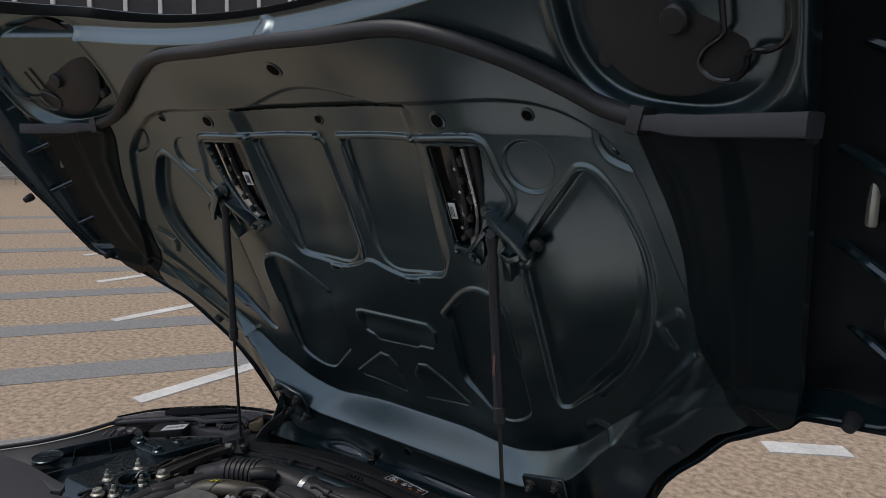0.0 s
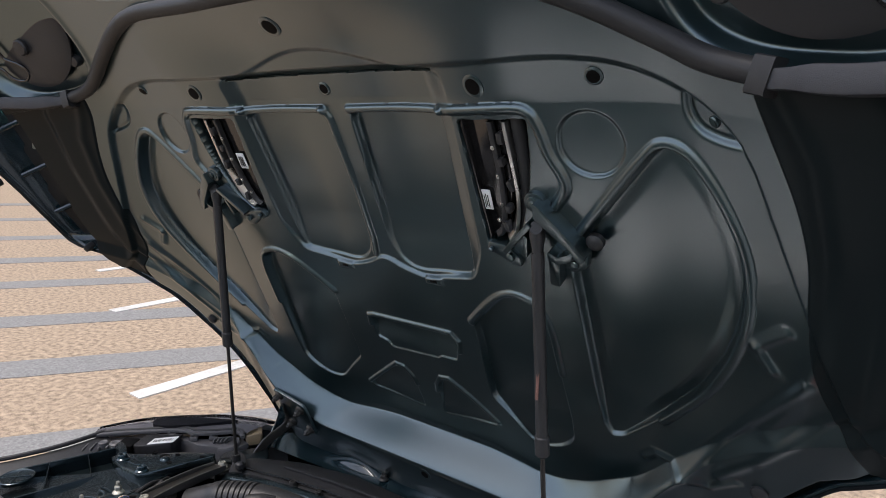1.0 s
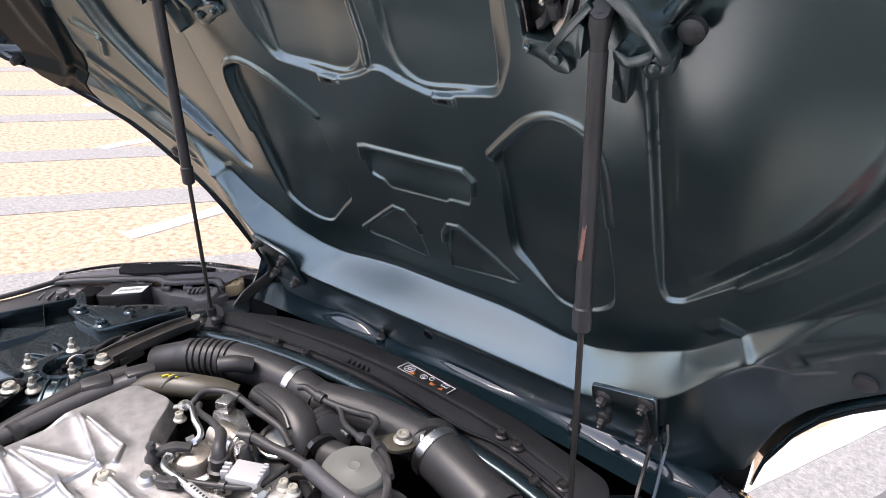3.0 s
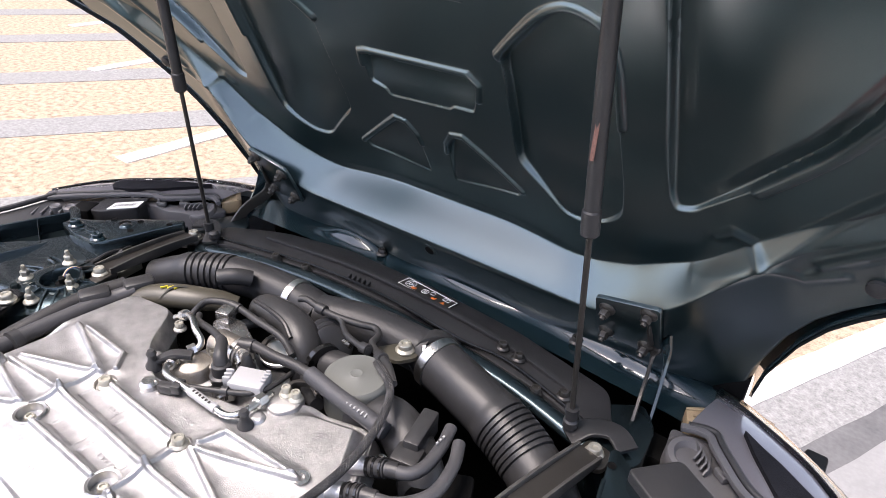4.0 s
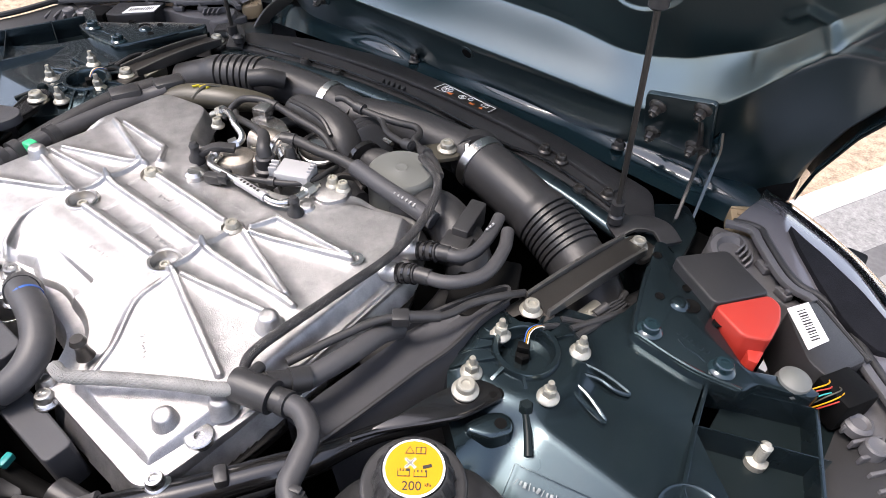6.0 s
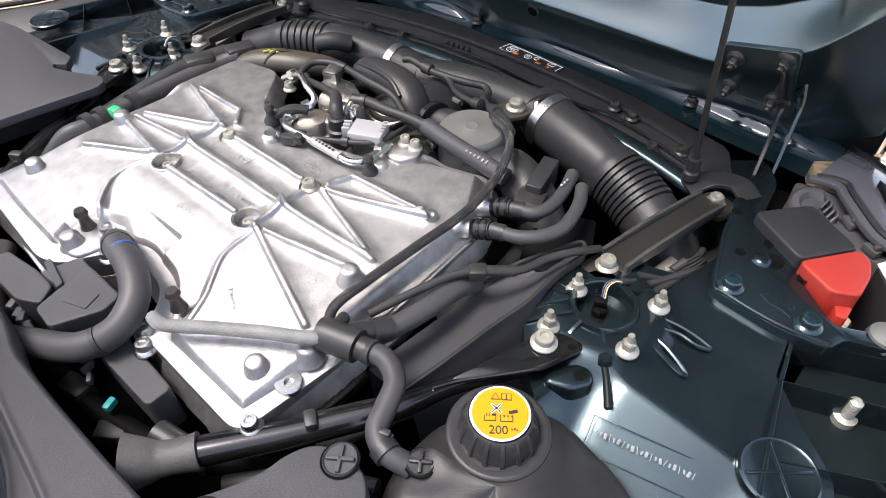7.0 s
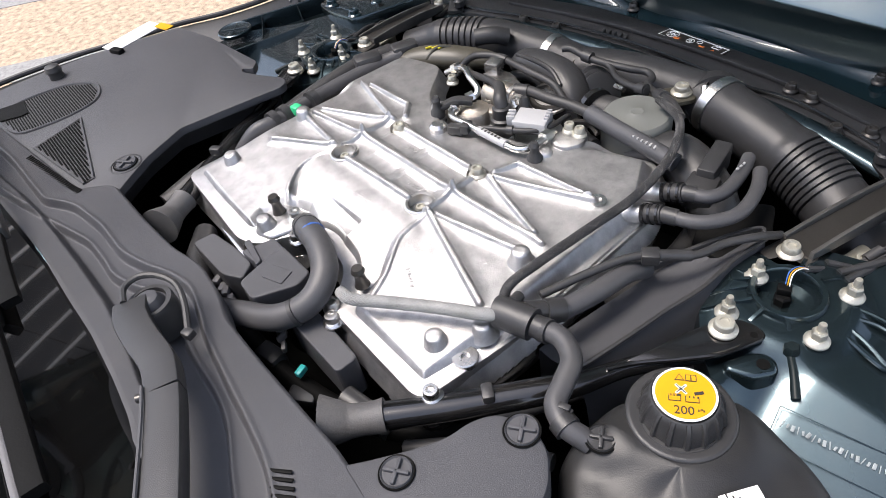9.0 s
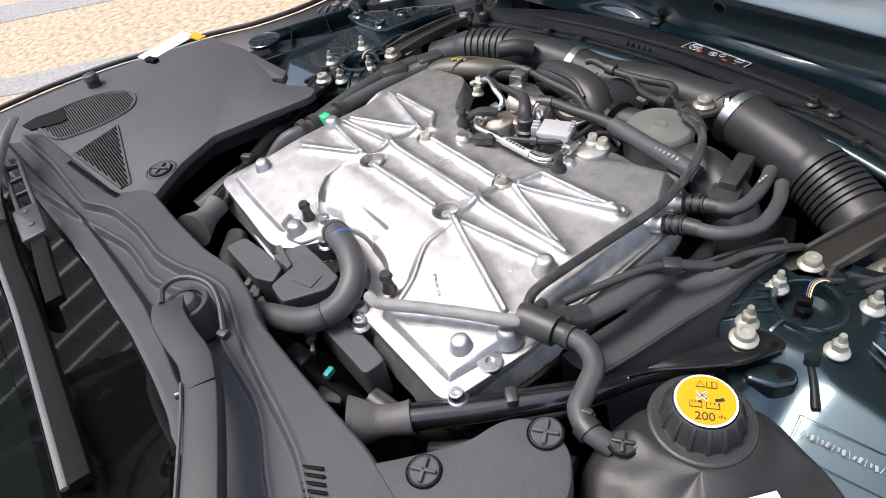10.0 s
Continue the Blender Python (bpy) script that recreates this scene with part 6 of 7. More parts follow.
def tank_top(x, y):
    """The moulded top falls away from the filler and dips between its two chambers."""
    d = math.hypot(x - 0.424, y - 0.502)
    return -0.016 * float(sstep(0.045, 0.085, d)) - 0.007 * math.exp(-((x * 0.6 + y * 0.8 - 0.628) / 0.006) ** 2) * float(sstep(0.04, 0.06, d)) + 0.006 * float(sstep(0.03, 0.01, math.hypot(x - 0.392, y - 0.443)))


shell = []
tl = rounded([(0.366, 0.440), (0.372, 0.412), (0.400, 0.385), (0.455, 0.372), (0.515, 0.400), (0.553, 0.47), (0.548, 0.535), (0.505, 0.556), (0.450, 0.560), (0.402, 0.522), (0.372, 0.480)], 0.03, 8)
tc = np.mean(np.array(tl), 0)
for k, dz in ((0.0, 0.0), (0.2, 0.0), (0.4, 0.0), (0.55, 0.0), (0.68, 0.0), (0.78, -0.001), (0.86, -0.003), (0.92, -0.007), (0.965, -0.014), (0.99, -0.024), (1.0, -0.040), (1.0, -0.16)):
    shell.append([(tc[0] + (x - tc[0]) * k, tc[1] + (y - tc[1]) * k, 0.8555 + dz + (tank_top(tc[0] + (x - tc[0]) * k, tc[1] + (y - tc[1]) * k) if dz > -0.1 else -0.016)) for x, y in tl + tl[:1]])
part("body", sheet(np.array(shell)), TANK, tank, "", 70)
part("neck", lathe([(0.038, 0), (0.035, 0.010), (0.031, 0.016)], (0.424, 0.500, 0.842), (0, 0, 1), 32), PLASTIC, tank)
part("seam", tube([(0.392, 0.400, 0.800), (0.44, 0.384, 0.800), (0.505, 0.405, 0.800), (0.545, 0.470, 0.800), (0.538, 0.535, 0.800)], 0.004, 8), PLASTIC, tank, "moulding seam")
part("collar", lathe([(0.034, -0.010), (0.0410, -0.003), (0.0432, 0.001), (0.0434, 0.004), (0.0424, 0.0060), (0.0395, 0.0064), (0.0330, 0.0050)], (0.422, 0.504, 0.852), (0, 0, 1), 56), PLASTIC, tank, "wide round collar under the cap", 60)
cap = part("cap", [lathe([(0.0318, 0), (0.0320, 0.002), (0.0306, 0.012), (0.0282, 0.0195), (0.0262, 0.0250), (0.0252, 0.0258), (0.0246, 0.0245)], (0.422, 0.504, 0.857), (0, 0, 1), 192, lambda a, h: 1 + 0.065 * float(sstep(0.50, 0.72, math.cos(15 * a))) * (h > 0.001) * (h < 0.0215))], PLASTIC, tank, "ribbed black cap")
part("label_ring", lathe([(0.0241, 0), (0.0241, 0.0006)], (0.422, 0.504, 0.8841), (0, 0, 1), 48), WHITE, cap)
part("label", lathe([(0.0222, 0), (0.0222, 0.0005)], (0.422, 0.504, 0.8848), (0, 0, 1), 48), YELLOW, cap, "round yellow warning label reading 200")
LZ = 0.8855
lm = pose(0.422, 0.504, LZ, 0, 0, 38) @ Matrix.Diagonal((0.75, 0.75, 1, 1))


def writing(text, size, m, mat, parent, name="lettering"):
    cu = bpy.data.curves.new(name, "FONT")
    cu.body, cu.size, cu.align_x, cu.align_y = text, size, "CENTER", "CENTER"
    cu.extrude = 0.0002
    tmp = new(name, cu)
    dg = bpy.context.evaluated_depsgraph_get()
    me2 = bpy.data.meshes.new_from_object(tmp.evaluated_get(dg))
    bpy.data.objects.remove(tmp)
    me2.transform(m)
    me2.materials.clear(); me2.materials.append(mat)
    ob = new(name, me2)
    ob.parent = parent
    return ob


writing("200", 0.0135, lm @ pose(-0.002, -0.0205, 0), INK, cap)
writing("kPa", 0.005, lm @ pose(0.0145, -0.0190, 0), INK, cap)
part("triangle_symbol", [moved(plate([(-0.010, 0.015), (0.000, 0.015), (-0.005, 0.0235)], 0, 0.0004, 0), lm)], INK, cap)
part("triangle_fill", [moved(plate([(-0.0085, 0.0158), (-0.0015, 0.0158), (-0.005, 0.0220)], 0.0003, 0.0006, 0), lm)], YELLOW, cap)
part("book_symbol", [moved(block((0.0065, 0.0185, 0.0002), (0.011, 0.008, 0.0004), 0), lm)], INK, cap)
part("book_fill", [moved(block((0.0065 + d, 0.0185, 0.0005), (0.0040, 0.0062, 0.0003), 0), lm) for d in (-0.0026, 0.0026)], YELLOW, cap)
for c, z, a in (((-0.0105, -0.0060, 0.0002), (0.0125, 0.0085, 0.0004), 0), ((0.0065, -0.0070, 0.0002), (0.0135, 0.0075, 0.0004), 0), ((0.0135, 0.0010, 0.0002), (0.0095, 0.0035, 0.0004), 15)):
    part("fluid_symbol", moved(block(c, z, 0, a), lm), INK, cap)
for c, z in (((-0.0105, -0.0072, 0.0005), (0.0108, 0.0046, 0.0003)), ((0.0065, -0.0080, 0.0005), (0.0118, 0.0040, 0.0003))):
    part("fluid_level", moved(block(c, z, 0), lm), YELLOW, cap)
part("fluid_fill", [moved(block((-0.0125 + 0.003 * k, -0.003, 0.0005), (0.0018, 0.003, 0.0003), 0), lm) for k in (-1, 0, 1)] + [moved(block((0.006 + 0.004 * k, -0.0045, 0.0005), (0.0025, 0.003, 0.0003), 0), lm) for k in (-1, 0, 1)], YELLOW, cap)
part("cross_mark", [moved(block((-0.004, 0.004, 0.0008), (0.015, 0.0026, 0.0003), 0, a), lm) for a in (45, -45)], WHITE, cap)
part("cross_ink", [moved(block((-0.004, 0.004, 0.0011), (0.014, 0.0012, 0.0003), 0, a), lm) for a in (45, -45)], INK, cap)
screw(tank, (0.392, 0.443, 0.8545), 0.0112, PLASTIC)
part("white_label", block((0.497, 0.474, 0.8562), (0.030, 0.022, 0.0012), 0, 62), WHITE, tank, "white printed label")
part("print", [block((0.493 + 0.004 * k, 0.470 + 0.0025 * k, 0.8570), (0.0010, 0.014, 0.0006), 0, 62) for k in (-1, 0, 1)], INK, tank)

# ---- hoses, cables and ducts ----
def hose(name, pts, r, mat, label, cat="hose", n=14):
    t = thing(name, label, cat)
    part("tube", tube(pts, r, n), mat, t)
    return t


h1 = hose("coolant_hose", [(0.280, 0.488, 0.856), (0.304, 0.492, 0.860), (0.327, 0.481, 0.860), (0.338, 0.458, 0.858), (0.346, 0.440, 0.856), (0.364, 0.432, 0.854), (0.386, 0.438, 0.846)], 0.0100, HOSE, "dusty black rubber coolant hose bending to the expansion tank")
for p, q in (((0.284, 0.489, 0.857), (0.293, 0.4905, 0.859)), ((0.358, 0.433, 0.854), (0.368, 0.4315, 0.853))):
    part("clamp", tube([p, q], 0.0122, 14, 1), PLASTIC, h1, "black hose clamp")
part("connector", [tube([(0.241, 0.474, 0.860), (0.246, 0.476, 0.861), (0.272, 0.485, 0.859), (0.276, 0.486, 0.859)], 0.0160, 22, 1), tube([(0.276, 0.486, 0.859), (0.288, 0.490, 0.858)], 0.0115, 16, 1), tube([(0.258, 0.492, 0.858), (0.268, 0.512, 0.850)], 0.0105, 14), tube([(0.268, 0.510, 0.851), (0.276, 0.526, 0.846)], 0.0125, 14), tube([(0.250, 0.486, 0.870), (0.246, 0.498, 0.866)], 0.0060, 10)], PLASTIC, h1, "black elbow connector")
part("clamp_ear", [block((0.356, 0.440, 0.862), (0.010, 0.006, 0.008), 0.001, 20), block((0.362, 0.438, 0.860), (0.005, 0.012, 0.005), 0.001, 20)], PLASTIC, h1)


def braid(parent, points, r, count, fine, thick, mat):
    """Two crossing sets of strands wound round a line."""
    run = spline(points, fine)
    for turn in (1, -1):
        for k in range(count):
            strand = []
            for i, p in enumerate(run):
                d = run[min(i + 1, len(run) - 1)] - run[max(i - 1, 0)]; d = d / np.linalg.norm(d)
                s1 = np.cross(d, (0, 0, 1.0)); s1 = s1 / np.linalg.norm(s1); s2 = np.cross(s1, d)
                a = 2 * math.pi * k / count + turn * i * 0.36
                strand.append(tuple(p + r * (s1 * math.cos(a) + s2 * math.sin(a))))
            part("strand", tube(strand, thick, 5, 1), mat, parent)


SLEEVE = [(0.098, 0.383, 0.855), (0.122, 0.384, 0.862), (0.156, 0.408, 0.863), (0.203, 0.438, 0.866), (0.235, 0.456, 0.868), (0.250, 0.472, 0.865)]
h2 = hose("braided_sleeve", SLEEVE, 0.0060, BRAID, "grey braided sleeve lying over the aluminium lid", "cable sleeve", 16)
braid(h2, SLEEVE, 0.0061, 10, 16, 0.0006, BRAID)
CABLE = [(0.240, 0.482, 0.864), (0.229, 0.502, 0.866), (0.228, 0.545, 0.864), (0.232, 0.620, 0.862), (0.236, 0.685, 0.862), (0.229, 0.745, 0.866), (0.214, 0.790, 0.872), (0.190, 0.820, 0.873), (0.146, 0.845, 0.866)]
h3 = hose("braided_cable", CABLE, 0.0045, RUBBER, "black braided cable along the lid's edge", "cable")
braid(h3, CABLE, 0.0046, 9, 26, 0.0007, PLASTIC)
h4 = hose("breather_hose", [(-0.030, 0.416, 0.842), (-0.020, 0.412, 0.855), (-0.002, 0.408, 0.863), (0.037, 0.400, 0.864), (0.066, 0.383, 0.856), (0.074, 0.354, 0.843), (0.054, 0.322, 0.831), (0.006, 0.297, 0.820), (-0.06, 0.272, 0.80)], 0.0150, HOSE, "thick black breather hose at the engine's rear")
part("end_fitting", tube([(-0.034, 0.417, 0.836), (-0.024, 0.413, 0.852), (-0.008, 0.409, 0.861)], 0.0165, 18), PLASTIC, h4, "plastic end fitting")
part("blue_mark", tube([(0.006, 0.4072, 0.8637), (0.009, 0.4067, 0.8638)], 0.0153, 18, 1), BLUE, h4)
part("wrap_edge", tube([(0.070, 0.340, 0.8385), (0.068, 0.336, 0.8372)], 0.0156, 18, 1), RUBBER, h4)
for pts, nm in (([(0.240, 0.727, 0.842), (0.264, 0.733, 0.850), (0.287, 0.743, 0.850), (0.295, 0.764, 0.850), (0.291, 0.798, 0.850), (0.282, 0.828, 0.850)], "heater_hose"),
                ([(0.245, 0.685, 0.842), (0.268, 0.691, 0.850), (0.296, 0.700, 0.850), (0.315, 0.718, 0.850), (0.325, 0.745, 0.850), (0.318, 0.785, 0.850), (0.304, 0.814, 0.850)], "heater_hose")):
    hh = hose(nm, pts, 0.0078, HOSE, "black heater hose with white printing and quick connector")
    part("quick_connector", [tube(pts[:2], 0.0106, 16, 1), tube([pts[1], ((pts[1][0] + pts[2][0]) / 2, (pts[1][1] + pts[2][1]) / 2, pts[1][2])], 0.0094, 14, 1)], PLASTIC, hh)
    for q in (0.15, 0.45, 0.8):
        a3 = np.array(pts[0]) + (np.array(pts[1]) - np.array(pts[0])) * q
        d3 = (np.array(pts[1]) - np.array(pts[0])); d3 = d3 / np.linalg.norm(d3) * 0.003
        part("ring", tube([tuple(a3), tuple(a3 + d3)], 0.0120, 16, 1), BLACK_GLOSS, hh)
    part("metal_stub", tube([(pts[0][0] - 0.018, pts[0][1] - 0.008, pts[0][2] - 0.004), pts[0]], 0.0112, 16, 1), ALU, hh, "aluminium hose stub")
    part("printing", [block((0.323, 0.748 + 0.008 * k, 0.8530), (0.0015, 0.004, 0.002), 0.0005, 5) for k in range(6)] if pts[0][1] < 0.7 else [block((0.290, 0.79 + 0.006 * k, 0.8615), (0.002, 0.003, 0.0015), 0) for k in range(3)], GREY_PLASTIC, hh)
h5 = hose("vacuum_line", [(0.247, 0.525, 0.845), (0.265, 0.579, 0.848), (0.285, 0.623, 0.850), (0.323, 0.665, 0.845), (0.335, 0.702, 0.842), (0.352, 0.735, 0.838), (0.36, 0.77, 0.82)], 0.0045, RUBBER, "thin black vacuum line with a plug", "cable")
part("plug", [tube([(0.300, 0.640, 0.849), (0.322, 0.664, 0.845)], 0.0062, 12, 1), block((0.295, 0.634, 0.849), (0.018, 0.016, 0.013), 0.002, 40)], PLASTIC, h5)
h6 = hose("side_hose", [(0.268, 0.510, 0.842), (0.276, 0.535, 0.842), (0.282, 0.568, 0.840), (0.285, 0.612, 0.834), (0.287, 0.64, 0.82)], 0.0108, HOSE, "black rubber hose beside the lid")
h7 = hose("crankcase_hose", [(-0.014, 0.762, 0.862), (0.0, 0.767, 0.863), (0.032, 0.770, 0.862), (0.063, 0.776, 0.861), (0.096, 0.778, 0.860)], 0.0072, RUBBER, "black crankcase hose with a foam sleeve")
part("foam_sleeve", tube([(0.092, 0.778, 0.860), (0.141, 0.775, 0.856), (0.179, 0.777, 0.850), (0.222, 0.778, 0.843)], 0.0112, 16), TRIM, h7, "grey-black foam sleeve with printing")
part("connector", tube([(-0.022, 0.758, 0.861), (-0.004, 0.766, 0.862)], 0.0098, 14, 1), PLASTIC, h7)
part("printing", [block((0.166 + 0.006 * k, 0.772, 0.8615 - 0.0008 * k), (0.002, 0.006, 0.0015), 0, 12) for k in range(6)], GREY_PLASTIC, h7)
h8 = hose("purge_hose", [(-0.170, 0.770, 0.825), (-0.167, 0.787, 0.838), (-0.154, 0.793, 0.852), (-0.137, 0.795, 0.861), (-0.117, 0.805, 0.862), (-0.097, 0.810, 0.860), (-0.050, 0.809, 0.858), (-0.002, 0.810, 0.853), (0.024, 0.806, 0.838)], 0.0052, RUBBER, "thin black purge hose across the engine front")
part("sleeve", tube([(-0.108, 0.808, 0.861), (-0.092, 0.810, 0.860)], 0.0068, 12, 1), PLASTIC, h8)
h9 = hose("breather_pipe", [(-0.055, 0.890, 0.853), (-0.042, 0.895, 0.855), (-0.013, 0.896, 0.850), (0.017, 0.900, 0.848), (0.050, 0.911, 0.845), (0.072, 0.922, 0.842), (0.088, 0.912, 0.842), (0.098, 0.888, 0.847), (0.125, 0.872, 0.852), (0.160, 0.852, 0.864), (0.192, 0.826, 0.868)], 0.0052, RUBBER, "thin black breather pipe with clips")
part("clip", tube([(-0.020, 0.896, 0.851), (-0.006, 0.897, 0.850)], 0.0085, 12, 1), PLASTIC, h9)
part("branch", tube([(0.017, 0.900, 0.848), (0.030, 0.897, 0.846), (0.054, 0.881, 0.846), (0.086, 0.871, 0.850), (0.113, 0.865, 0.856)], 0.0045, 10), RUBBER, h9)
part("clip", tube([(0.098, 0.868, 0.853), (0.112, 0.866, 0.856)], 0.0080, 12, 1), PLASTIC, h9)
part("clip", tube([(0.128, 0.870, 0.853), (0.142, 0.863, 0.858)], 0.0085, 12, 1), PLASTIC, h9)

ind = thing("intake_duct", "black corrugated air intake duct with a steel band clamp", "air duct")
axis = [(0.158, 0.957, 0.807), (0.222, 0.942, 0.802), (0.285, 0.930, 0.790), (0.338, 0.915, 0.776), (0.385, 0.895, 0.758), (0.425, 0.872, 0.725)]


def grooved(a, b, n, r, depth, swell):
    """Radius along a duct with n narrow grooves between a and b."""
    def rad(t):
        if not a < t < b:
            return r + swell * float(sstep(a - 0.06, a, t)) * (t < b) + swell * (t >= b) * 0.5
        k = (t - a) / (b - a) * n % 1
        return r + swell - (depth if k > 0.72 else 0)
    return rad


part("duct", tube(axis, grooved(0.45, 0.68, 8, 0.0385, 0.0045, 0.003), 32, 70), PLASTIC, ind, "", 25)
sp = spline(axis, 40)
part("band_clamp", tube([tuple(sp[2]), tuple(sp[11])], 0.0410, 28, 1), STEEL, ind, "steel band clamp")
part("clamp_screw", tube([(0.150, 0.945, 0.835), (0.166, 0.922, 0.815)], 0.006, 8), STEEL, ind)
part("clamp_seat", tube([(0.145, 0.975, 0.800), tuple(sp[3])], 0.040, 28, 1), RUBBER, ind)
part("cross_duct", tube([(-0.060, 0.938, 0.795), (0.00, 0.955, 0.800), (0.060, 0.962, 0.803), (0.150, 0.962, 0.806)], 0.034, 24), PLASTIC, ind)
bolt(ind, (0.125, 0.929, 0.825), r=0.0145)
part("bracket", plate(rounded([(0.085, 0.905), (0.130, 0.900), (0.150, 0.93), (0.120, 0.955)], 0.01), 0.818, 0.824, 0.001), OLIVE, ind, "dusty olive bracket")

ind2 = thing("intake_duct", "black corrugated air intake duct with a steel band clamp", "air duct")
axis = [(-0.390, 0.845, 0.775), (-0.330, 0.880, 0.795), (-0.260, 0.912, 0.803), (-0.190, 0.930, 0.803), (-0.120, 0.938, 0.800), (-0.060, 0.938, 0.795)]
part("duct", tube(axis, grooved(0.20, 0.44, 7, 0.031, 0.0035, 0.003), 28, 60), PLASTIC, ind2, "", 25)
sp = spline(axis, 40)
i = int(len(sp) * 0.78)
part("band_clamp", tube([tuple(sp[i]), tuple(sp[i + 8])], 0.0345, 24, 1), STEEL, ind2, "steel band clamp")
part("side_spigot", tube([(-0.185, 0.900, 0.830), (-0.200, 0.880, 0.838), (-0.220, 0.862, 0.836)], 0.014, 14), RUBBER, ind2)

res = thing("throttle_duct", "black moulded duct curving into the throttle body", "air duct")
part("duct", tube([(-0.125, 0.870, 0.815), (-0.105, 0.864, 0.832), (-0.064, 0.860, 0.838), (-0.022, 0.855, 0.836), (0.006, 0.844, 0.824), (0.020, 0.832, 0.80), (0.022, 0.825, 0.77)], lambda t: 0.020 + 0.006 * math.sin(3.1 * t), 24, 8, flat=0.75), PLASTIC, res)
part("spine", tube([(-0.110, 0.850, 0.845), (-0.066, 0.842, 0.853), (-0.028, 0.836, 0.852), (-0.002, 0.826, 0.842)], 0.0035, 8), PLASTIC, res)
for k in range(3):
    part("ridge", lathe([(0.030, 0), (0.034, 0.002), (0.034, 0.005), (0.030, 0.007)], (0.004 + 0.010 * k, 0.886 - 0.004 * k, 0.808), (0.7, -0.25, 0.35), 30), PLASTIC, res)
part("throttle_body", [lathe([(0.030, -0.04), (0.030, 0), (0.027, 0.003), (0.022, 0.003), (0.020, -0.004), (0.012, -0.005)], (-0.013, 0.815, 0.826), (0.1, -0.15, 1), 30)], DARK_STEEL, res, "round metal throttle body")
part("throttle_ring", lathe([(0.0315, 0), (0.0315, 0.004), (0.029, 0.005)], (-0.013, 0.815, 0.820), (0.1, -0.15, 1), 30), STEEL, res, "bright clamp ring")
part("clamp", tube([(0.046, 0.840, 0.820), (0.054, 0.838, 0.820)], 0.027, 24, 1), BLACK_GLOSS, res)
part("coupling", tube([(0.050, 0.845, 0.815), (0.090, 0.850, 0.815)], 0.022, 20, 1), RUBBER, res)
part("clamp_bolt", tube([(0.058, 0.872, 0.840), (0.075, 0.868, 0.842)], 0.004, 8, 1), STEEL, res)
pcv = thing("oil_separator", "grey-green round oil separator cap", "engine part")
part("cap", lathe([(0.044, -0.05), (0.0445, -0.008), (0.043, -0.003), (0.040, 0.0), (0.010, 0.001), (0.008, 0.0022), (0.003, 0.0012)], (0.132, 0.822, 0.853), (0, 0, 1), 64), GREY_CAP, pcv)
part("body", lathe([(0.036, -0.16), (0.038, -0.05)], (0.132, 0.822, 0.853), (0, 0, 1), 32), PLASTIC, pcv)
rear_duct = thing("charge_pipe", "black pipe dropping behind the oil separator", "pipe")
part("pipe", tube([(0.150, 0.800, 0.80), (0.20, 0.815, 0.82), (0.262, 0.790, 0.81), (0.30, 0.760, 0.77)], 0.030, 18), PLASTIC, rear_duct)
part("box", [block((0.254, 0.806, 0.836), (0.021, 0.062, 0.034), 0.003, 14), block((0.263, 0.770, 0.826), (0.034, 0.030, 0.034), 0.003, 14)], PLASTIC, rear_duct)
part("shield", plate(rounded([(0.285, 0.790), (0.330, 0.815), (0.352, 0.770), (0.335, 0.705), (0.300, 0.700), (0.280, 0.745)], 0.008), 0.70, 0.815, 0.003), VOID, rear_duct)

olive = thing("olive_duct", "dusty olive-black charge duct with yellow paint marks", "air duct")
part("duct", tube([(-0.285, 0.746, 0.822), (-0.262, 0.768, 0.830), (-0.228, 0.790, 0.832), (-0.198, 0.810, 0.830), (-0.175, 0.832, 0.825), (-0.155, 0.848, 0.818)], lambda t: 0.015 + 0.0075 * math.sin(3.1 * t), 18, 8, flat=0.8), OLIVE, olive)
part("seam", tube([(-0.232, 0.764, 0.838), (-0.225, 0.785, 0.852), (-0.212, 0.805, 0.848)], 0.0022, 6), OLIVE, olive)
for k in range(3):
    part("paint_mark", block((-0.238 + 0.008 * k, 0.778 + 0.006 * k, 0.8505), (0.0025, 0.011, 0.003), 0.0006, -25 + 12 * k), PAINT_MARK, olive)
lh = thing("fuel_rail_hose", "black hose with green clip along the lid's far side", "hose")
part("tube", tube([(-0.305, 0.450, 0.805), (-0.292, 0.480, 0.833), (-0.285, 0.510, 0.836), (-0.295, 0.560, 0.832), (-0.302, 0.64, 0.830), (-0.300, 0.715, 0.830), (-0.285, 0.755, 0.835)], 0.0115, 14), HOSE, lh)
part("tube", tube([(-0.325, 0.55, 0.815), (-0.330, 0.62, 0.822), (-0.335, 0.70, 0.825), (-0.325, 0.76, 0.825)], 0.014, 14), RUBBER, lh)
part("green_clip", block((-0.274, 0.546, 0.843), (0.016, 0.014, 0.016), 0.003, 10), GREEN, lh, "green locking clip")
for y in (0.505, 0.525, 0.575):
    part("collar", tube([(-0.288, y, 0.836), (-0.290, y + 0.012, 0.836)], 0.0155, 14, 1), PLASTIC, lh)
for x, y in ((-0.312, 0.705), (-0.290, 0.765)):
    part("connector", block((x, y, 0.835), (0.030, 0.045, 0.028), 0.006, -20), PLASTIC, lh)

# ---- fuel pump cluster at the engine's front ----
pump = thing("fuel_pump", "metal high pressure fuel pump with pipes and sensors", "engine part")
WARM = cast_metal("dull_warm_casting", (0.34, 0.31, 0.275), 0.42)
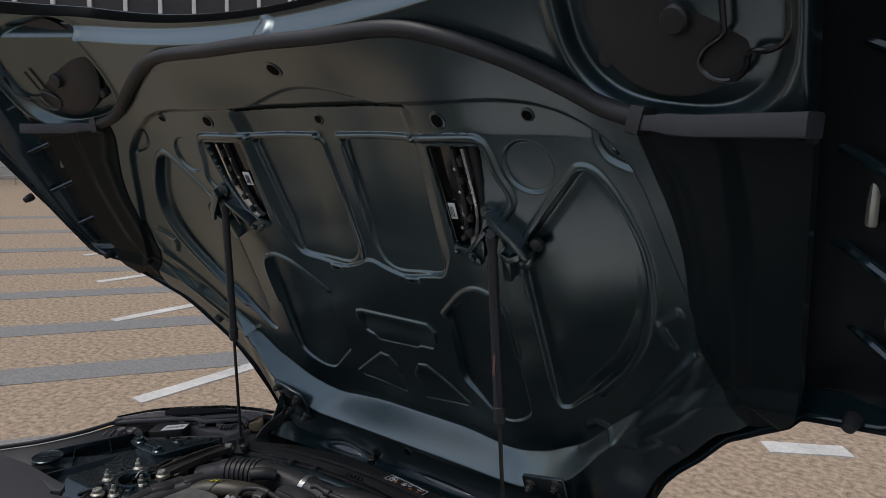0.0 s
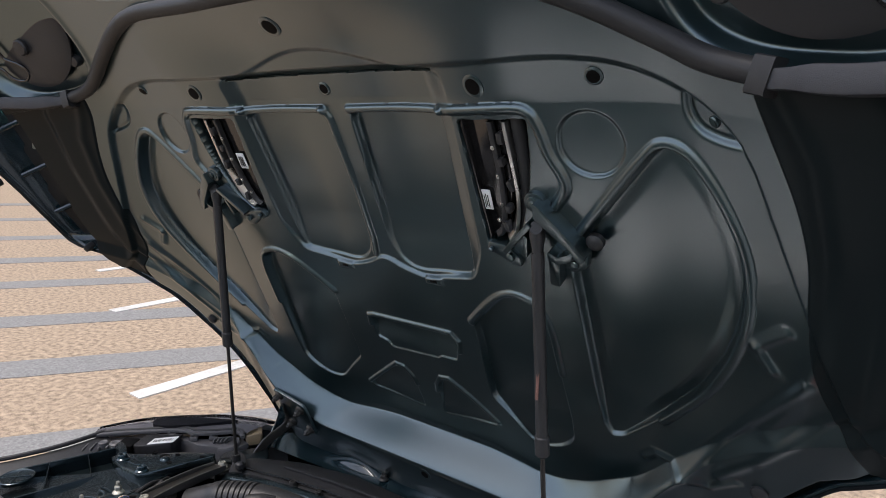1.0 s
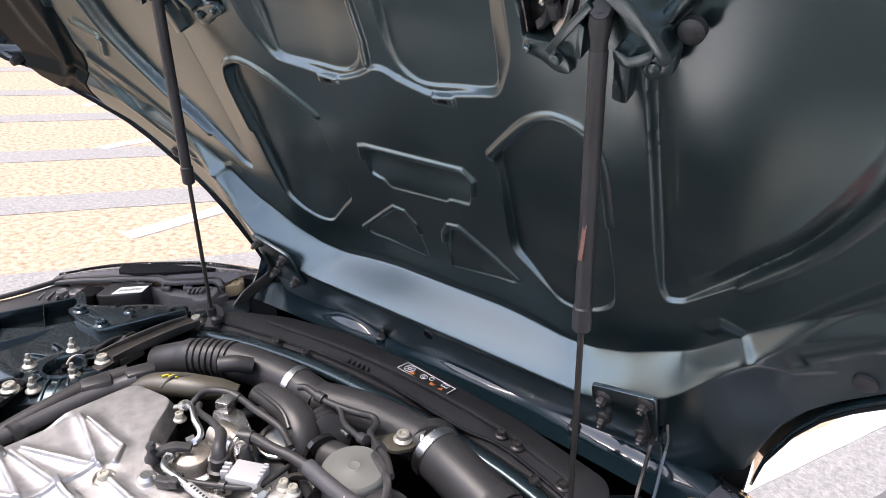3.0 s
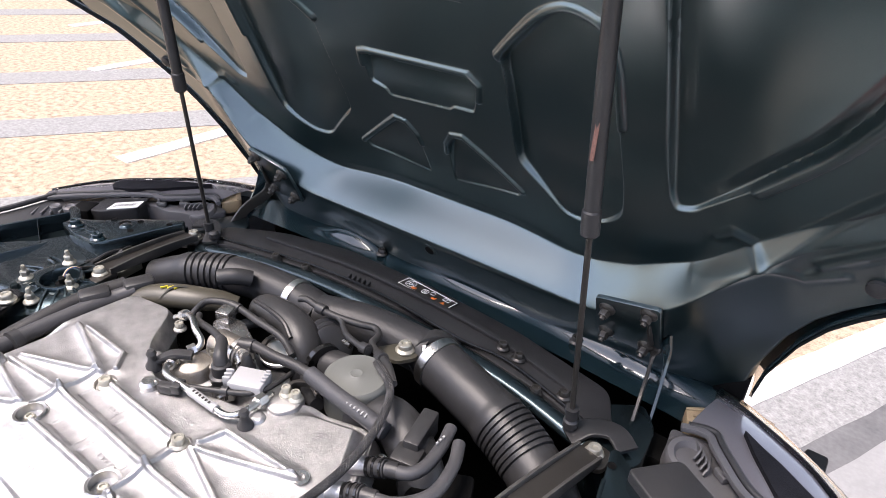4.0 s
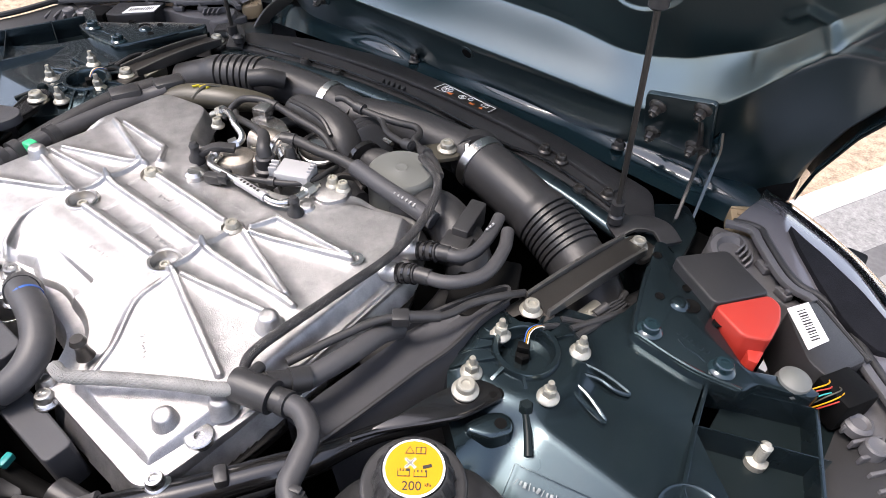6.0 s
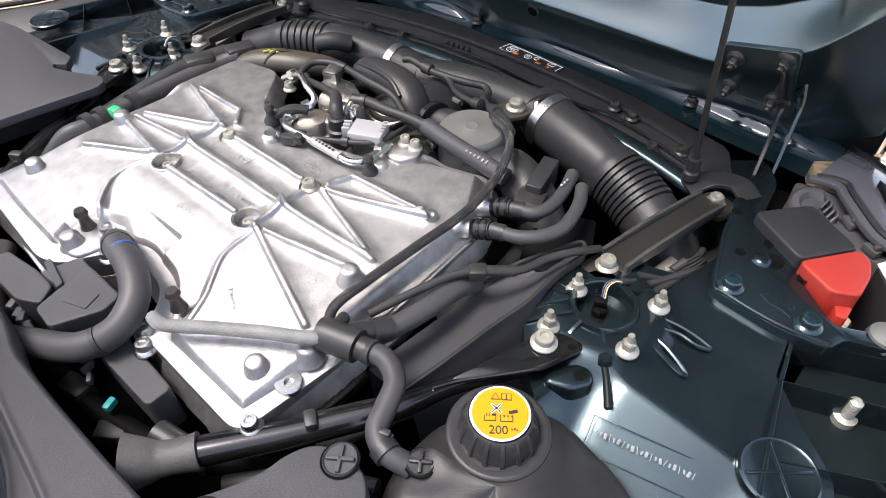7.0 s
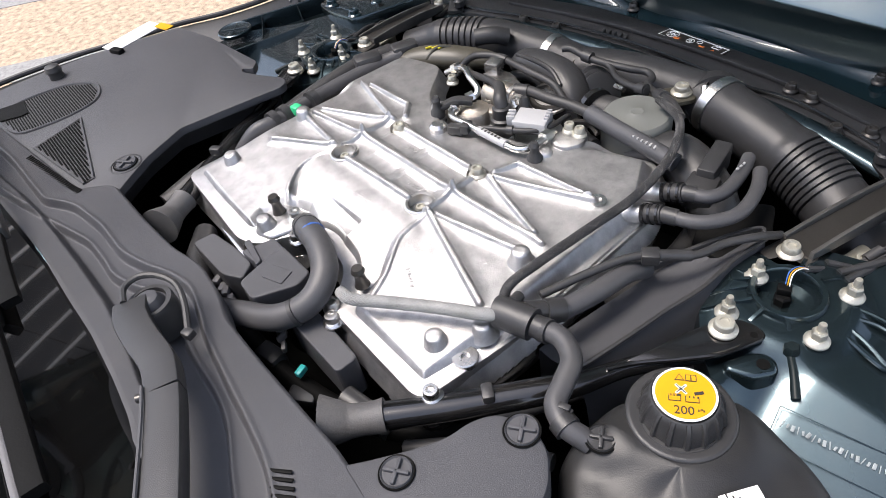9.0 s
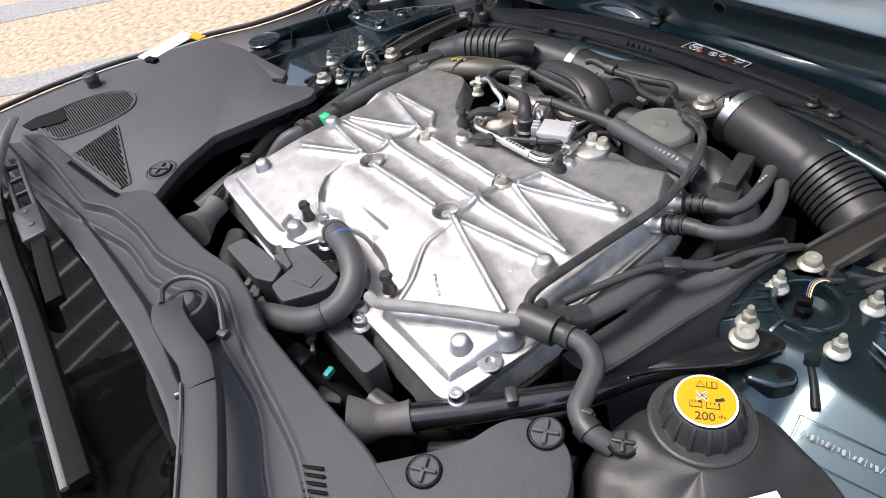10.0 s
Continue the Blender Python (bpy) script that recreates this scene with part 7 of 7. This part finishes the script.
part("pump_body", [lathe([(0.026, -0.03), (0.027, 0.004), (0.0245, 0.008), (0.0245, 0.020), (0.0215, 0.024), (0.012, 0.026), (0.010, 0.0275)], (-0.045, 0.700, 0.830), (0, 0, 1), 32),
                   block((-0.068, 0.690, 0.838), (0.026, 0.030, 0.030), 0.005, 30), block((-0.030, 0.716, 0.836), (0.030, 0.022, 0.034), 0.005, 20)], WARM, pump, "dull cast pump body")
part("pump_drum", tube([(-0.070, 0.752, 0.842), (-0.062, 0.753, 0.843), (-0.020, 0.757, 0.845), (-0.012, 0.758, 0.845)], lambda t: 0.0215 if 0.05 < t < 0.96 else 0.018, 26, 4), WARM, pump, "cast drum lying across the engine")
part("drum_ring", tube([(-0.026, 0.7565, 0.845), (-0.020, 0.757, 0.845)], 0.0235, 26, 1), ALU_SMOOTH, pump)
part("pump_flange", plate(rounded([(-0.085, 0.700), (-0.070, 0.678), (-0.040, 0.672), (-0.010, 0.690), (-0.006, 0.718), (-0.030, 0.738), (-0.060, 0.735)], 0.010), 0.815, 0.836, 0.003), ALU, pump)
part("rail", plate(rounded([(-0.110, 0.775), (-0.100, 0.800), (-0.072, 0.802), (-0.030, 0.785), (-0.020, 0.765), (-0.035, 0.748), (-0.085, 0.757)], 0.006), 0.800, 0.850, 0.003), ALU_SMOOTH, pump, "aluminium fuel rail block")
part("rail_lug", block((-0.098, 0.790, 0.858), (0.022, 0.024, 0.018), 0.003, 20), ALU_SMOOTH, pump)
part("rail_tube", tube([(-0.040, 0.770, 0.848), (-0.010, 0.752, 0.850), (0.006, 0.744, 0.848)], 0.013, 18), ALU_SMOOTH, pump, "machined tube end")
part("mount", plate(rounded([(0.080, 0.722), (0.092, 0.748), (0.116, 0.750), (0.124, 0.728), (0.112, 0.706), (0.090, 0.706)], 0.008), 0.800, 0.856, 0.003), ALU, pump, "cast mounting post")
part("mount_arm", bar([(0.086, 0.742, 0.850), (0.082, 0.760, 0.850), (0.096, 0.775, 0.846), (0.112, 0.772, 0.840)], 0.006, 0.008), DARK_STEEL, pump)
part("deck", plate(rounded([(-0.120, 0.705), (-0.060, 0.660), (0.085, 0.690), (0.120, 0.745), (0.02, 0.800), (-0.11, 0.800)], 0.01), 0.785, 0.806, 0.003), ALU, pump)
for x, y, z in ((-0.078, 0.697, 0.838), (0.095, 0.737, 0.856), (0.110, 0.739, 0.855), (-0.130, 0.735, 0.846), (-0.052, 0.735, 0.836)):
    bolt(pump, (x, y, z), r=0.0092)
part("pipe", tube([(-0.152, 0.743, 0.852), (-0.124, 0.746, 0.868), (-0.105, 0.742, 0.873), (-0.082, 0.731, 0.872), (-0.063, 0.726, 0.866), (-0.059, 0.718, 0.860), (-0.064, 0.700, 0.856), (-0.072, 0.690, 0.846)], 0.0046, 12), STEEL, pump, "bent steel fuel pipe")
part("pipe", tube([(-0.068, 0.690, 0.852), (-0.057, 0.680, 0.860), (-0.051, 0.667, 0.864), (-0.034, 0.658, 0.866), (0.0, 0.659, 0.866), (0.051, 0.661, 0.864), (0.074, 0.664, 0.862), (0.085, 0.676, 0.862), (0.086, 0.698, 0.862), (0.083, 0.723, 0.858)], 0.0044, 12), STEEL, pump, "bent steel fuel pipe")
part("white_band", tube([(0.012, 0.6595, 0.8655), (0.060, 0.6615, 0.8638)], 0.0056, 12, 1), GREY_PLASTIC, pump, "pale printed sleeve")
part("print", [block((0.020 + 0.006 * k, 0.6595, 0.8708), (0.0025, 0.0035, 0.0006), 0) for k in range(6)], INK, pump)
for p, q in (((-0.064, 0.706, 0.858), (-0.060, 0.716, 0.860)), ((-0.059, 0.683, 0.858), (-0.055, 0.674, 0.861)), ((0.0855, 0.700, 0.862), (0.0845, 0.712, 0.861)), ((-0.126, 0.746, 0.867), (-0.136, 0.745, 0.862))):
    part("union_nut", tube([p, q], 0.0082, 6, 1), STEEL, pump)
part("saddle", bar([(-0.078, 0.668, 0.858), (-0.062, 0.684, 0.868), (-0.044, 0.700, 0.866)], 0.013, 0.008), RUBBER, pump, "black rubber saddle")
part("sensor", [lathe([(0.015, -0.015), (0.015, 0.008), (0.0165, 0.010), (0.0165, 0.018), (0.013, 0.020), (0.0125, 0.034), (0.010, 0.036)], (0.000, 0.712, 0.834), (0, 0, 1), 22)], PLASTIC, pump, "black pressure sensor")
part("sensor_boot", tube([(0.000, 0.712, 0.866), (-0.006, 0.716, 0.876), (-0.022, 0.731, 0.879), (-0.034, 0.737, 0.876)], lambda t: 0.0098 - 0.003 * t, 14), RUBBER, pump)
part("sensor_base", lathe([(0.017, 0), (0.017, 0.010), (0.014, 0.013)], (0.0, 0.712, 0.816), (0, 0, 1), 6), STEEL, pump)
part("lead", tube([(-0.030, 0.735, 0.877), (-0.050, 0.742, 0.873), (-0.073, 0.747, 0.868), (-0.107, 0.752, 0.862), (-0.135, 0.770, 0.85)], 0.0050, 10), RUBBER, pump, "braided black lead")
part("second_sensor", [lathe([(0.011, 0), (0.011, 0.006), (0.008, 0.010), (0.0065, 0.022), (0.004, 0.026)], (0.012, 0.742, 0.846), (0, 0, 1), 16)], PLASTIC, pump)
part("second_base", lathe([(0.014, 0), (0.014, 0.008), (0.011, 0.010)], (0.012, 0.742, 0.836), (0, 0, 1), 18), STEEL, pump)
conn = part("connector", block((0.051, 0.717, 0.864), (0.044, 0.034, 0.016), 0.002, 25), GREY_PLASTIC, pump, "pale grey electrical connector")
for k in range(3):
    part("latch", block((0.028 - 0.004 * (k - 1), 0.703 + 0.006 * (k - 1), 0.868), (0.010, 0.0035, 0.014), 0.001, 32), GREY_PLASTIC, conn)
for k in range(4):
    part("rib", block((0.062 + 0.003 * k, 0.738 - 0.0055 * k, 0.873), (0.006, 0.0016, 0.004), 0.0004, 32), GREY_PLASTIC, conn)
part("wire", tube([(-0.002, 0.664, 0.862), (0.027, 0.680, 0.862), (0.063, 0.703, 0.862), (0.074, 0.726, 0.861), (0.069, 0.757, 0.855), (0.055, 0.78, 0.84)], 0.0036, 10), RUBBER, pump)
part("wire", tube([(0.0, 0.672, 0.857), (0.030, 0.686, 0.857), (0.062, 0.708, 0.856), (0.080, 0.730, 0.852)], 0.0030, 8), RUBBER, pump)
part("tape_wrap", tube([(0.036, 0.686, 0.862), (0.043, 0.690, 0.862)], 0.0062, 10, 1), PLASTIC, pump)
for x, y, z in ((-0.078, 0.664, 0.848), (0.096, 0.674, 0.846)):
    part("stud", lathe([(0.010, 0), (0.010, 0.008), (0.0065, 0.013), (0.0052, 0.020), (0.0066, 0.025), (0.004, 0.030)], (x, y, z), (0, 0, 1), 16), RUBBER, pump, "black ball stud")
part("clip", [block((-0.020, 0.648, 0.860), (0.022, 0.012, 0.012), 0.002, 25), block((-0.008, 0.656, 0.864), (0.012, 0.018, 0.012), 0.002, 25)], RUBBER, pump)
part("lug", lathe([(0.013, 0), (0.012, 0.012), (0.008, 0.016)], (-0.048, 0.640, 0.846), (0, 0, 1), 18), ALU_SMOOTH, pump)

# ---- rear of the engine ----
coil = thing("ignition_box", "black plastic connector housing behind the engine", "engine part")
part("upper_cover", [plate(rounded([(-0.028, 0.345), (-0.034, 0.381), (0.030, 0.381), (0.036, 0.360), (0.014, 0.313), (-0.020, 0.315)], 0.006), 0.80, 0.838, 0.002),
                     plate(rounded([(-0.068, 0.341), (-0.056, 0.381), (-0.030, 0.3805), (-0.024, 0.345)], 0.005), 0.80, 0.8365, 0.002),
                     block((0.004, 0.352, 0.8385), (0.030, 0.020, 0.002), 0.0008, 20)], TRIM, coil, "", 20)
part("lower_cover", plate(rounded([(-0.142, 0.306), (-0.138, 0.334), (-0.084, 0.342), (-0.048, 0.342), (-0.034, 0.322), (-0.060, 0.308)], 0.006), 0.78, 0.828, 0.002), TRIM, coil, "", 20)
part("post", plate(rounded([(-0.074, 0.350), (-0.074, 0.358), (-0.029, 0.350), (-0.027, 0.342)], 0.003), 0.80, 0.8405, 0.001), TRIM, coil, "", 20)
for k in range(5):
    part("pin_clip", block((-0.086 + 0.013 * k, 0.304 - 0.001 * k, 0.800 - 0.004 * (k % 2)), (0.009, 0.014, 0.012), 0.002, 30 + 12 * k), LAMP_GREY, coil)
for k in range(4):
    part("pin_clip", block((0.028 + 0.010 * k, 0.325 - 0.004 * k, 0.795 - 0.004 * (k % 2)), (0.012, 0.005, 0.008), 0.001, 50 * k), LAMP_GREY, coil)
part("rail_cover", plate(rounded([(0.046, 0.331), (0.033, 0.354), (0.052, 0.361), (0.153, 0.357), (0.153, 0.331)], 0.007), 0.765, 0.820, 0.002), TRIM, coil, "", 20)
part("socket", tube([(0.165, 0.325, 0.795), (0.195, 0.332, 0.79)], 0.013, 14, 1), PLASTIC, coil)
part("teal_connector", block((0.085, 0.312, 0.772), (0.008, 0.014, 0.009), 0.002, 20), CYAN, coil, "teal electrical connector")
for x, y, z in ((0.10, 0.30, 0.75), (0.03, 0.30, 0.76), (0.16, 0.315, 0.76), (0.20, 0.35, 0.755), (0.23, 0.365, 0.74)):
    part("harness_clip", block((x, y, z), (0.035, 0.022, 0.02), 0.004, 40 * x * 9), PLASTIC, coil)
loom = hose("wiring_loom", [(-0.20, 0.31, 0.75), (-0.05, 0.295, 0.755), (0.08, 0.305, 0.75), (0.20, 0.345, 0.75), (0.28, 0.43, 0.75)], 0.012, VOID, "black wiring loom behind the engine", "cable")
for x, y, z, hh in ((-0.094, 0.410, 0.836, 0.026), (0.095, 0.410, 0.842, 0.026)):
    st = part("stud", lathe([(0.009, 0), (0.007, 0.006), (0.0055, hh * 0.6), (0.008, hh * 0.8), (0.006, hh)], (x, y, z), (0, 0, 1), 14), DARK_STEEL, lid, "dark ball stud")
deck = thing("side_shield", "black plastic heat shield beside the lid", "engine part")
inner = spline([(0.266, 0.500, 0.798), (0.274, 0.560, 0.800), (0.283, 0.620, 0.802), (0.292, 0.660, 0.806), (0.306, 0.697, 0.812), (0.334, 0.756, 0.820)], 6)
outer = spline([(0.316, 0.498, 0.812), (0.326, 0.545, 0.816), (0.337, 0.610, 0.820), (0.346, 0.655, 0.823), (0.347, 0.700, 0.824), (0.354, 0.750, 0.824)], 6)
rows = []
for k, (o, dz) in enumerate(((0.0, -0.10), (0.0, 0.0), (0.35, -0.006), (0.62, -0.004), (0.93, 0.0), (1.0, -0.002), (1.06, -0.010), (1.30, -0.050), (1.50, -0.13))):
    rows.append([tuple(a + (b - a) * o + np.array((0, 0, dz))) for a, b in zip(inner, outer)])
part("shield", sheet(np.array(rows), True), TRIM, deck, "", 30)
part("rim", tube([tuple(p + np.array((0, 0, 0.001))) for p in outer[::3]], 0.0026, 8), PLASTIC, deck, "rolled rim")
part("end_lip", bar([(0.286, 0.648, 0.812), (0.302, 0.684, 0.818), (0.322, 0.722, 0.824), (0.342, 0.756, 0.826), (0.352, 0.752, 0.824)], 0.004, 0.010), PLASTIC, deck)

# ---- right-hand wing: battery box, modules, washer cap, number plate ----
bat = thing("battery_cover", "black battery terminal cover with a red flap", "battery cover")
part("cover", plate(rounded([(0.468, 0.925), (0.514, 0.980), (0.578, 0.941), (0.535, 0.883)], 0.009), 0.76, 0.832, 0.0025), PLASTIC, bat, "", 20)
part("red_flap", plate(rounded([(0.5345, 0.880), (0.578, 0.938), (0.593, 0.930), (0.600, 0.906), (0.600, 0.872), (0.590, 0.866), (0.575, 0.858)], 0.009), 0.762, 0.832, 0.0025), RED, bat, "bright red flap", 20)
part("flap_tab", plate(rounded([(0.584, 0.866), (0.600, 0.872), (0.600, 0.852), (0.590, 0.850)], 0.003), 0.762, 0.812, 0.002), RED, bat, "red latch tab")
for sg in (1, -1):
    MIRROR = sg < 0
    mod = thing("control_module", "black control module with a white barcode label", "control module", "control modules")
    dz = 0.0 if sg > 0 else -0.018
    part("case", plate(rounded([(0.600, 0.945), (0.622, 0.985), (0.690, 0.930), (0.662, 0.878), (0.640, 0.888)], 0.008), 0.74, 0.815 + dz, 0.003), PLASTIC, mod)
    part("bracket_edge", tube([(0.604, 0.952, 0.812 + dz), (0.624, 0.988, 0.812 + dz), (0.692, 0.932, 0.812 + dz)], 0.003, 8, 1), PLASTIC, mod)
    lab = part("label", plate([(0.600, 0.948), (0.616, 0.974), (0.650, 0.930), (0.636, 0.902)], 0.8152 + dz, 0.8165 + dz, 0), WHITE, mod, "white barcode label")
    for k in range(12):
        a = np.array((0.610, 0.950)) + np.array((0.0022, -0.0030)) * k
        part("bar", plate([tuple(a), tuple(a + (0.006, 0.010)), tuple(a + (0.0068 + 0.0004 * (k % 3), 0.0092)), tuple(a + (0.0008 + 0.0004 * (k % 3), -0.0008))], 0.8165 + dz, 0.8169 + dz, 0), INK, lab)
    part("plug", [block((0.682, 0.880, 0.795 + dz), (0.042, 0.045, 0.045), 0.005, -30)], VOID, mod)
    for k, m in enumerate((YELLOW, RED, CYAN, OLIVE, YELLOW, RED) if sg > 0 else ()):
        part("wire", tube([(0.662 + 0.003 * k, 0.882 - 0.002 * k, 0.812), (0.664 + 0.004 * k, 0.866, 0.820 - 0.003 * (k % 3)), (0.652 + 0.005 * k, 0.852 + 0.002 * (k % 2), 0.812), (0.646 + 0.003 * k, 0.846, 0.79)], 0.0008, 6), m, mod)
MIRROR = False
buf = thing("rubber_buffer", "grey rubber bonnet buffer", "buffer")
part("buffer", lathe([(0.016, 0), (0.018, 0.010), (0.016, 0.020), (0.008, 0.026)], (0.636, 0.850, 0.800), (0, 0, 1), 20), GREY_CAP, buf)
for sg in (1, -1):
    MIRROR = sg < 0
    capt = thing("inner_wing_plug", "round cap moulded with a cross on the inner wing", "cap", "wing caps")
    x0 = 0.612 if sg > 0 else 0.685
    part("cap", [lathe([(0.034, -0.004), (0.034, 0.002), (0.032, 0.0035), (0.029, 0.002)], (x0, 0.655 if sg > 0 else 0.642, 0.800 if sg > 0 else 0.806), (0, 0, 1), 36),
                 block((x0, 0.655 if sg > 0 else 0.642, 0.802 if sg > 0 else 0.808), (0.056, 0.003, 0.003), 0.001, 40), block((x0, 0.655 if sg > 0 else 0.642, 0.802 if sg > 0 else 0.808), (0.003, 0.056, 0.003), 0.001, 40)], CAST_PAINT, capt)
MIRROR = False
vin = thing("identity_plate", "stamped identity strip on the painted inner wing", "plate")
vm = pose(0.516, 0.602, 0.7835, 27, 5, 15)
part("outline", [moved(block(c, z, 0.0004), vm) for c, z in (((0, 0.017, 0), (0.106, 0.0010, 0.0008)), ((0.003, -0.017, 0), (0.100, 0.0010, 0.0008)), ((-0.053, 0, 0), (0.0010, 0.034, 0.0008)), ((0.053, 0, 0), (0.0010, 0.034, 0.0008)))], CAST_PAINT, vin)
for k in range(22):
    part("stamped_bar", moved(block((-0.046 + 0.0043 * k, 0.003 + 0.0004 * (k % 2), 0.0004), (0.0009 + 0.0010 * (k * 7 % 3), 0.0068 - 0.0014 * (k * 5 % 3), 0.0004), 0.0001, 8 * (k * 11 % 5 - 2)), vm), ETCH, vin)

# ---- small hoses and cables in the gaps round the engine ----
for pts, r, m in (([(0.262, 0.60, 0.775), (0.275, 0.70, 0.772), (0.262, 0.78, 0.765)], 0.012, RUBBER), ([(-0.31, 0.40, 0.77), (-0.33, 0.50, 0.78), (-0.35, 0.62, 0.79), (-0.37, 0.72, 0.78)], 0.016, RUBBER),
                  ([(-0.30, 0.32, 0.79), (-0.31, 0.40, 0.80), (-0.318, 0.46, 0.79)], 0.018, RUBBER), ([(0.27, 0.42, 0.76), (0.30, 0.50, 0.75), (0.33, 0.58, 0.74)], 0.010, HOSE),
                  ([(-0.21, 0.335, 0.78), (-0.15, 0.30, 0.79), (-0.10, 0.28, 0.78)], 0.016, RUBBER), ([(0.36, 0.42, 0.80), (0.30, 0.39, 0.79), (0.24, 0.34, 0.77)], 0.008, RUBBER),
                  ([(0.0, 0.85, 0.79), (0.06, 0.80, 0.80), (0.10, 0.78, 0.81)], 0.010, RUBBER), ([(-0.10, 0.78, 0.83), (-0.08, 0.83, 0.83), (-0.05, 0.85, 0.81)], 0.008, RUBBER)):
    hose("hose", pts, r, m, "black rubber hose in the gap beside the engine")
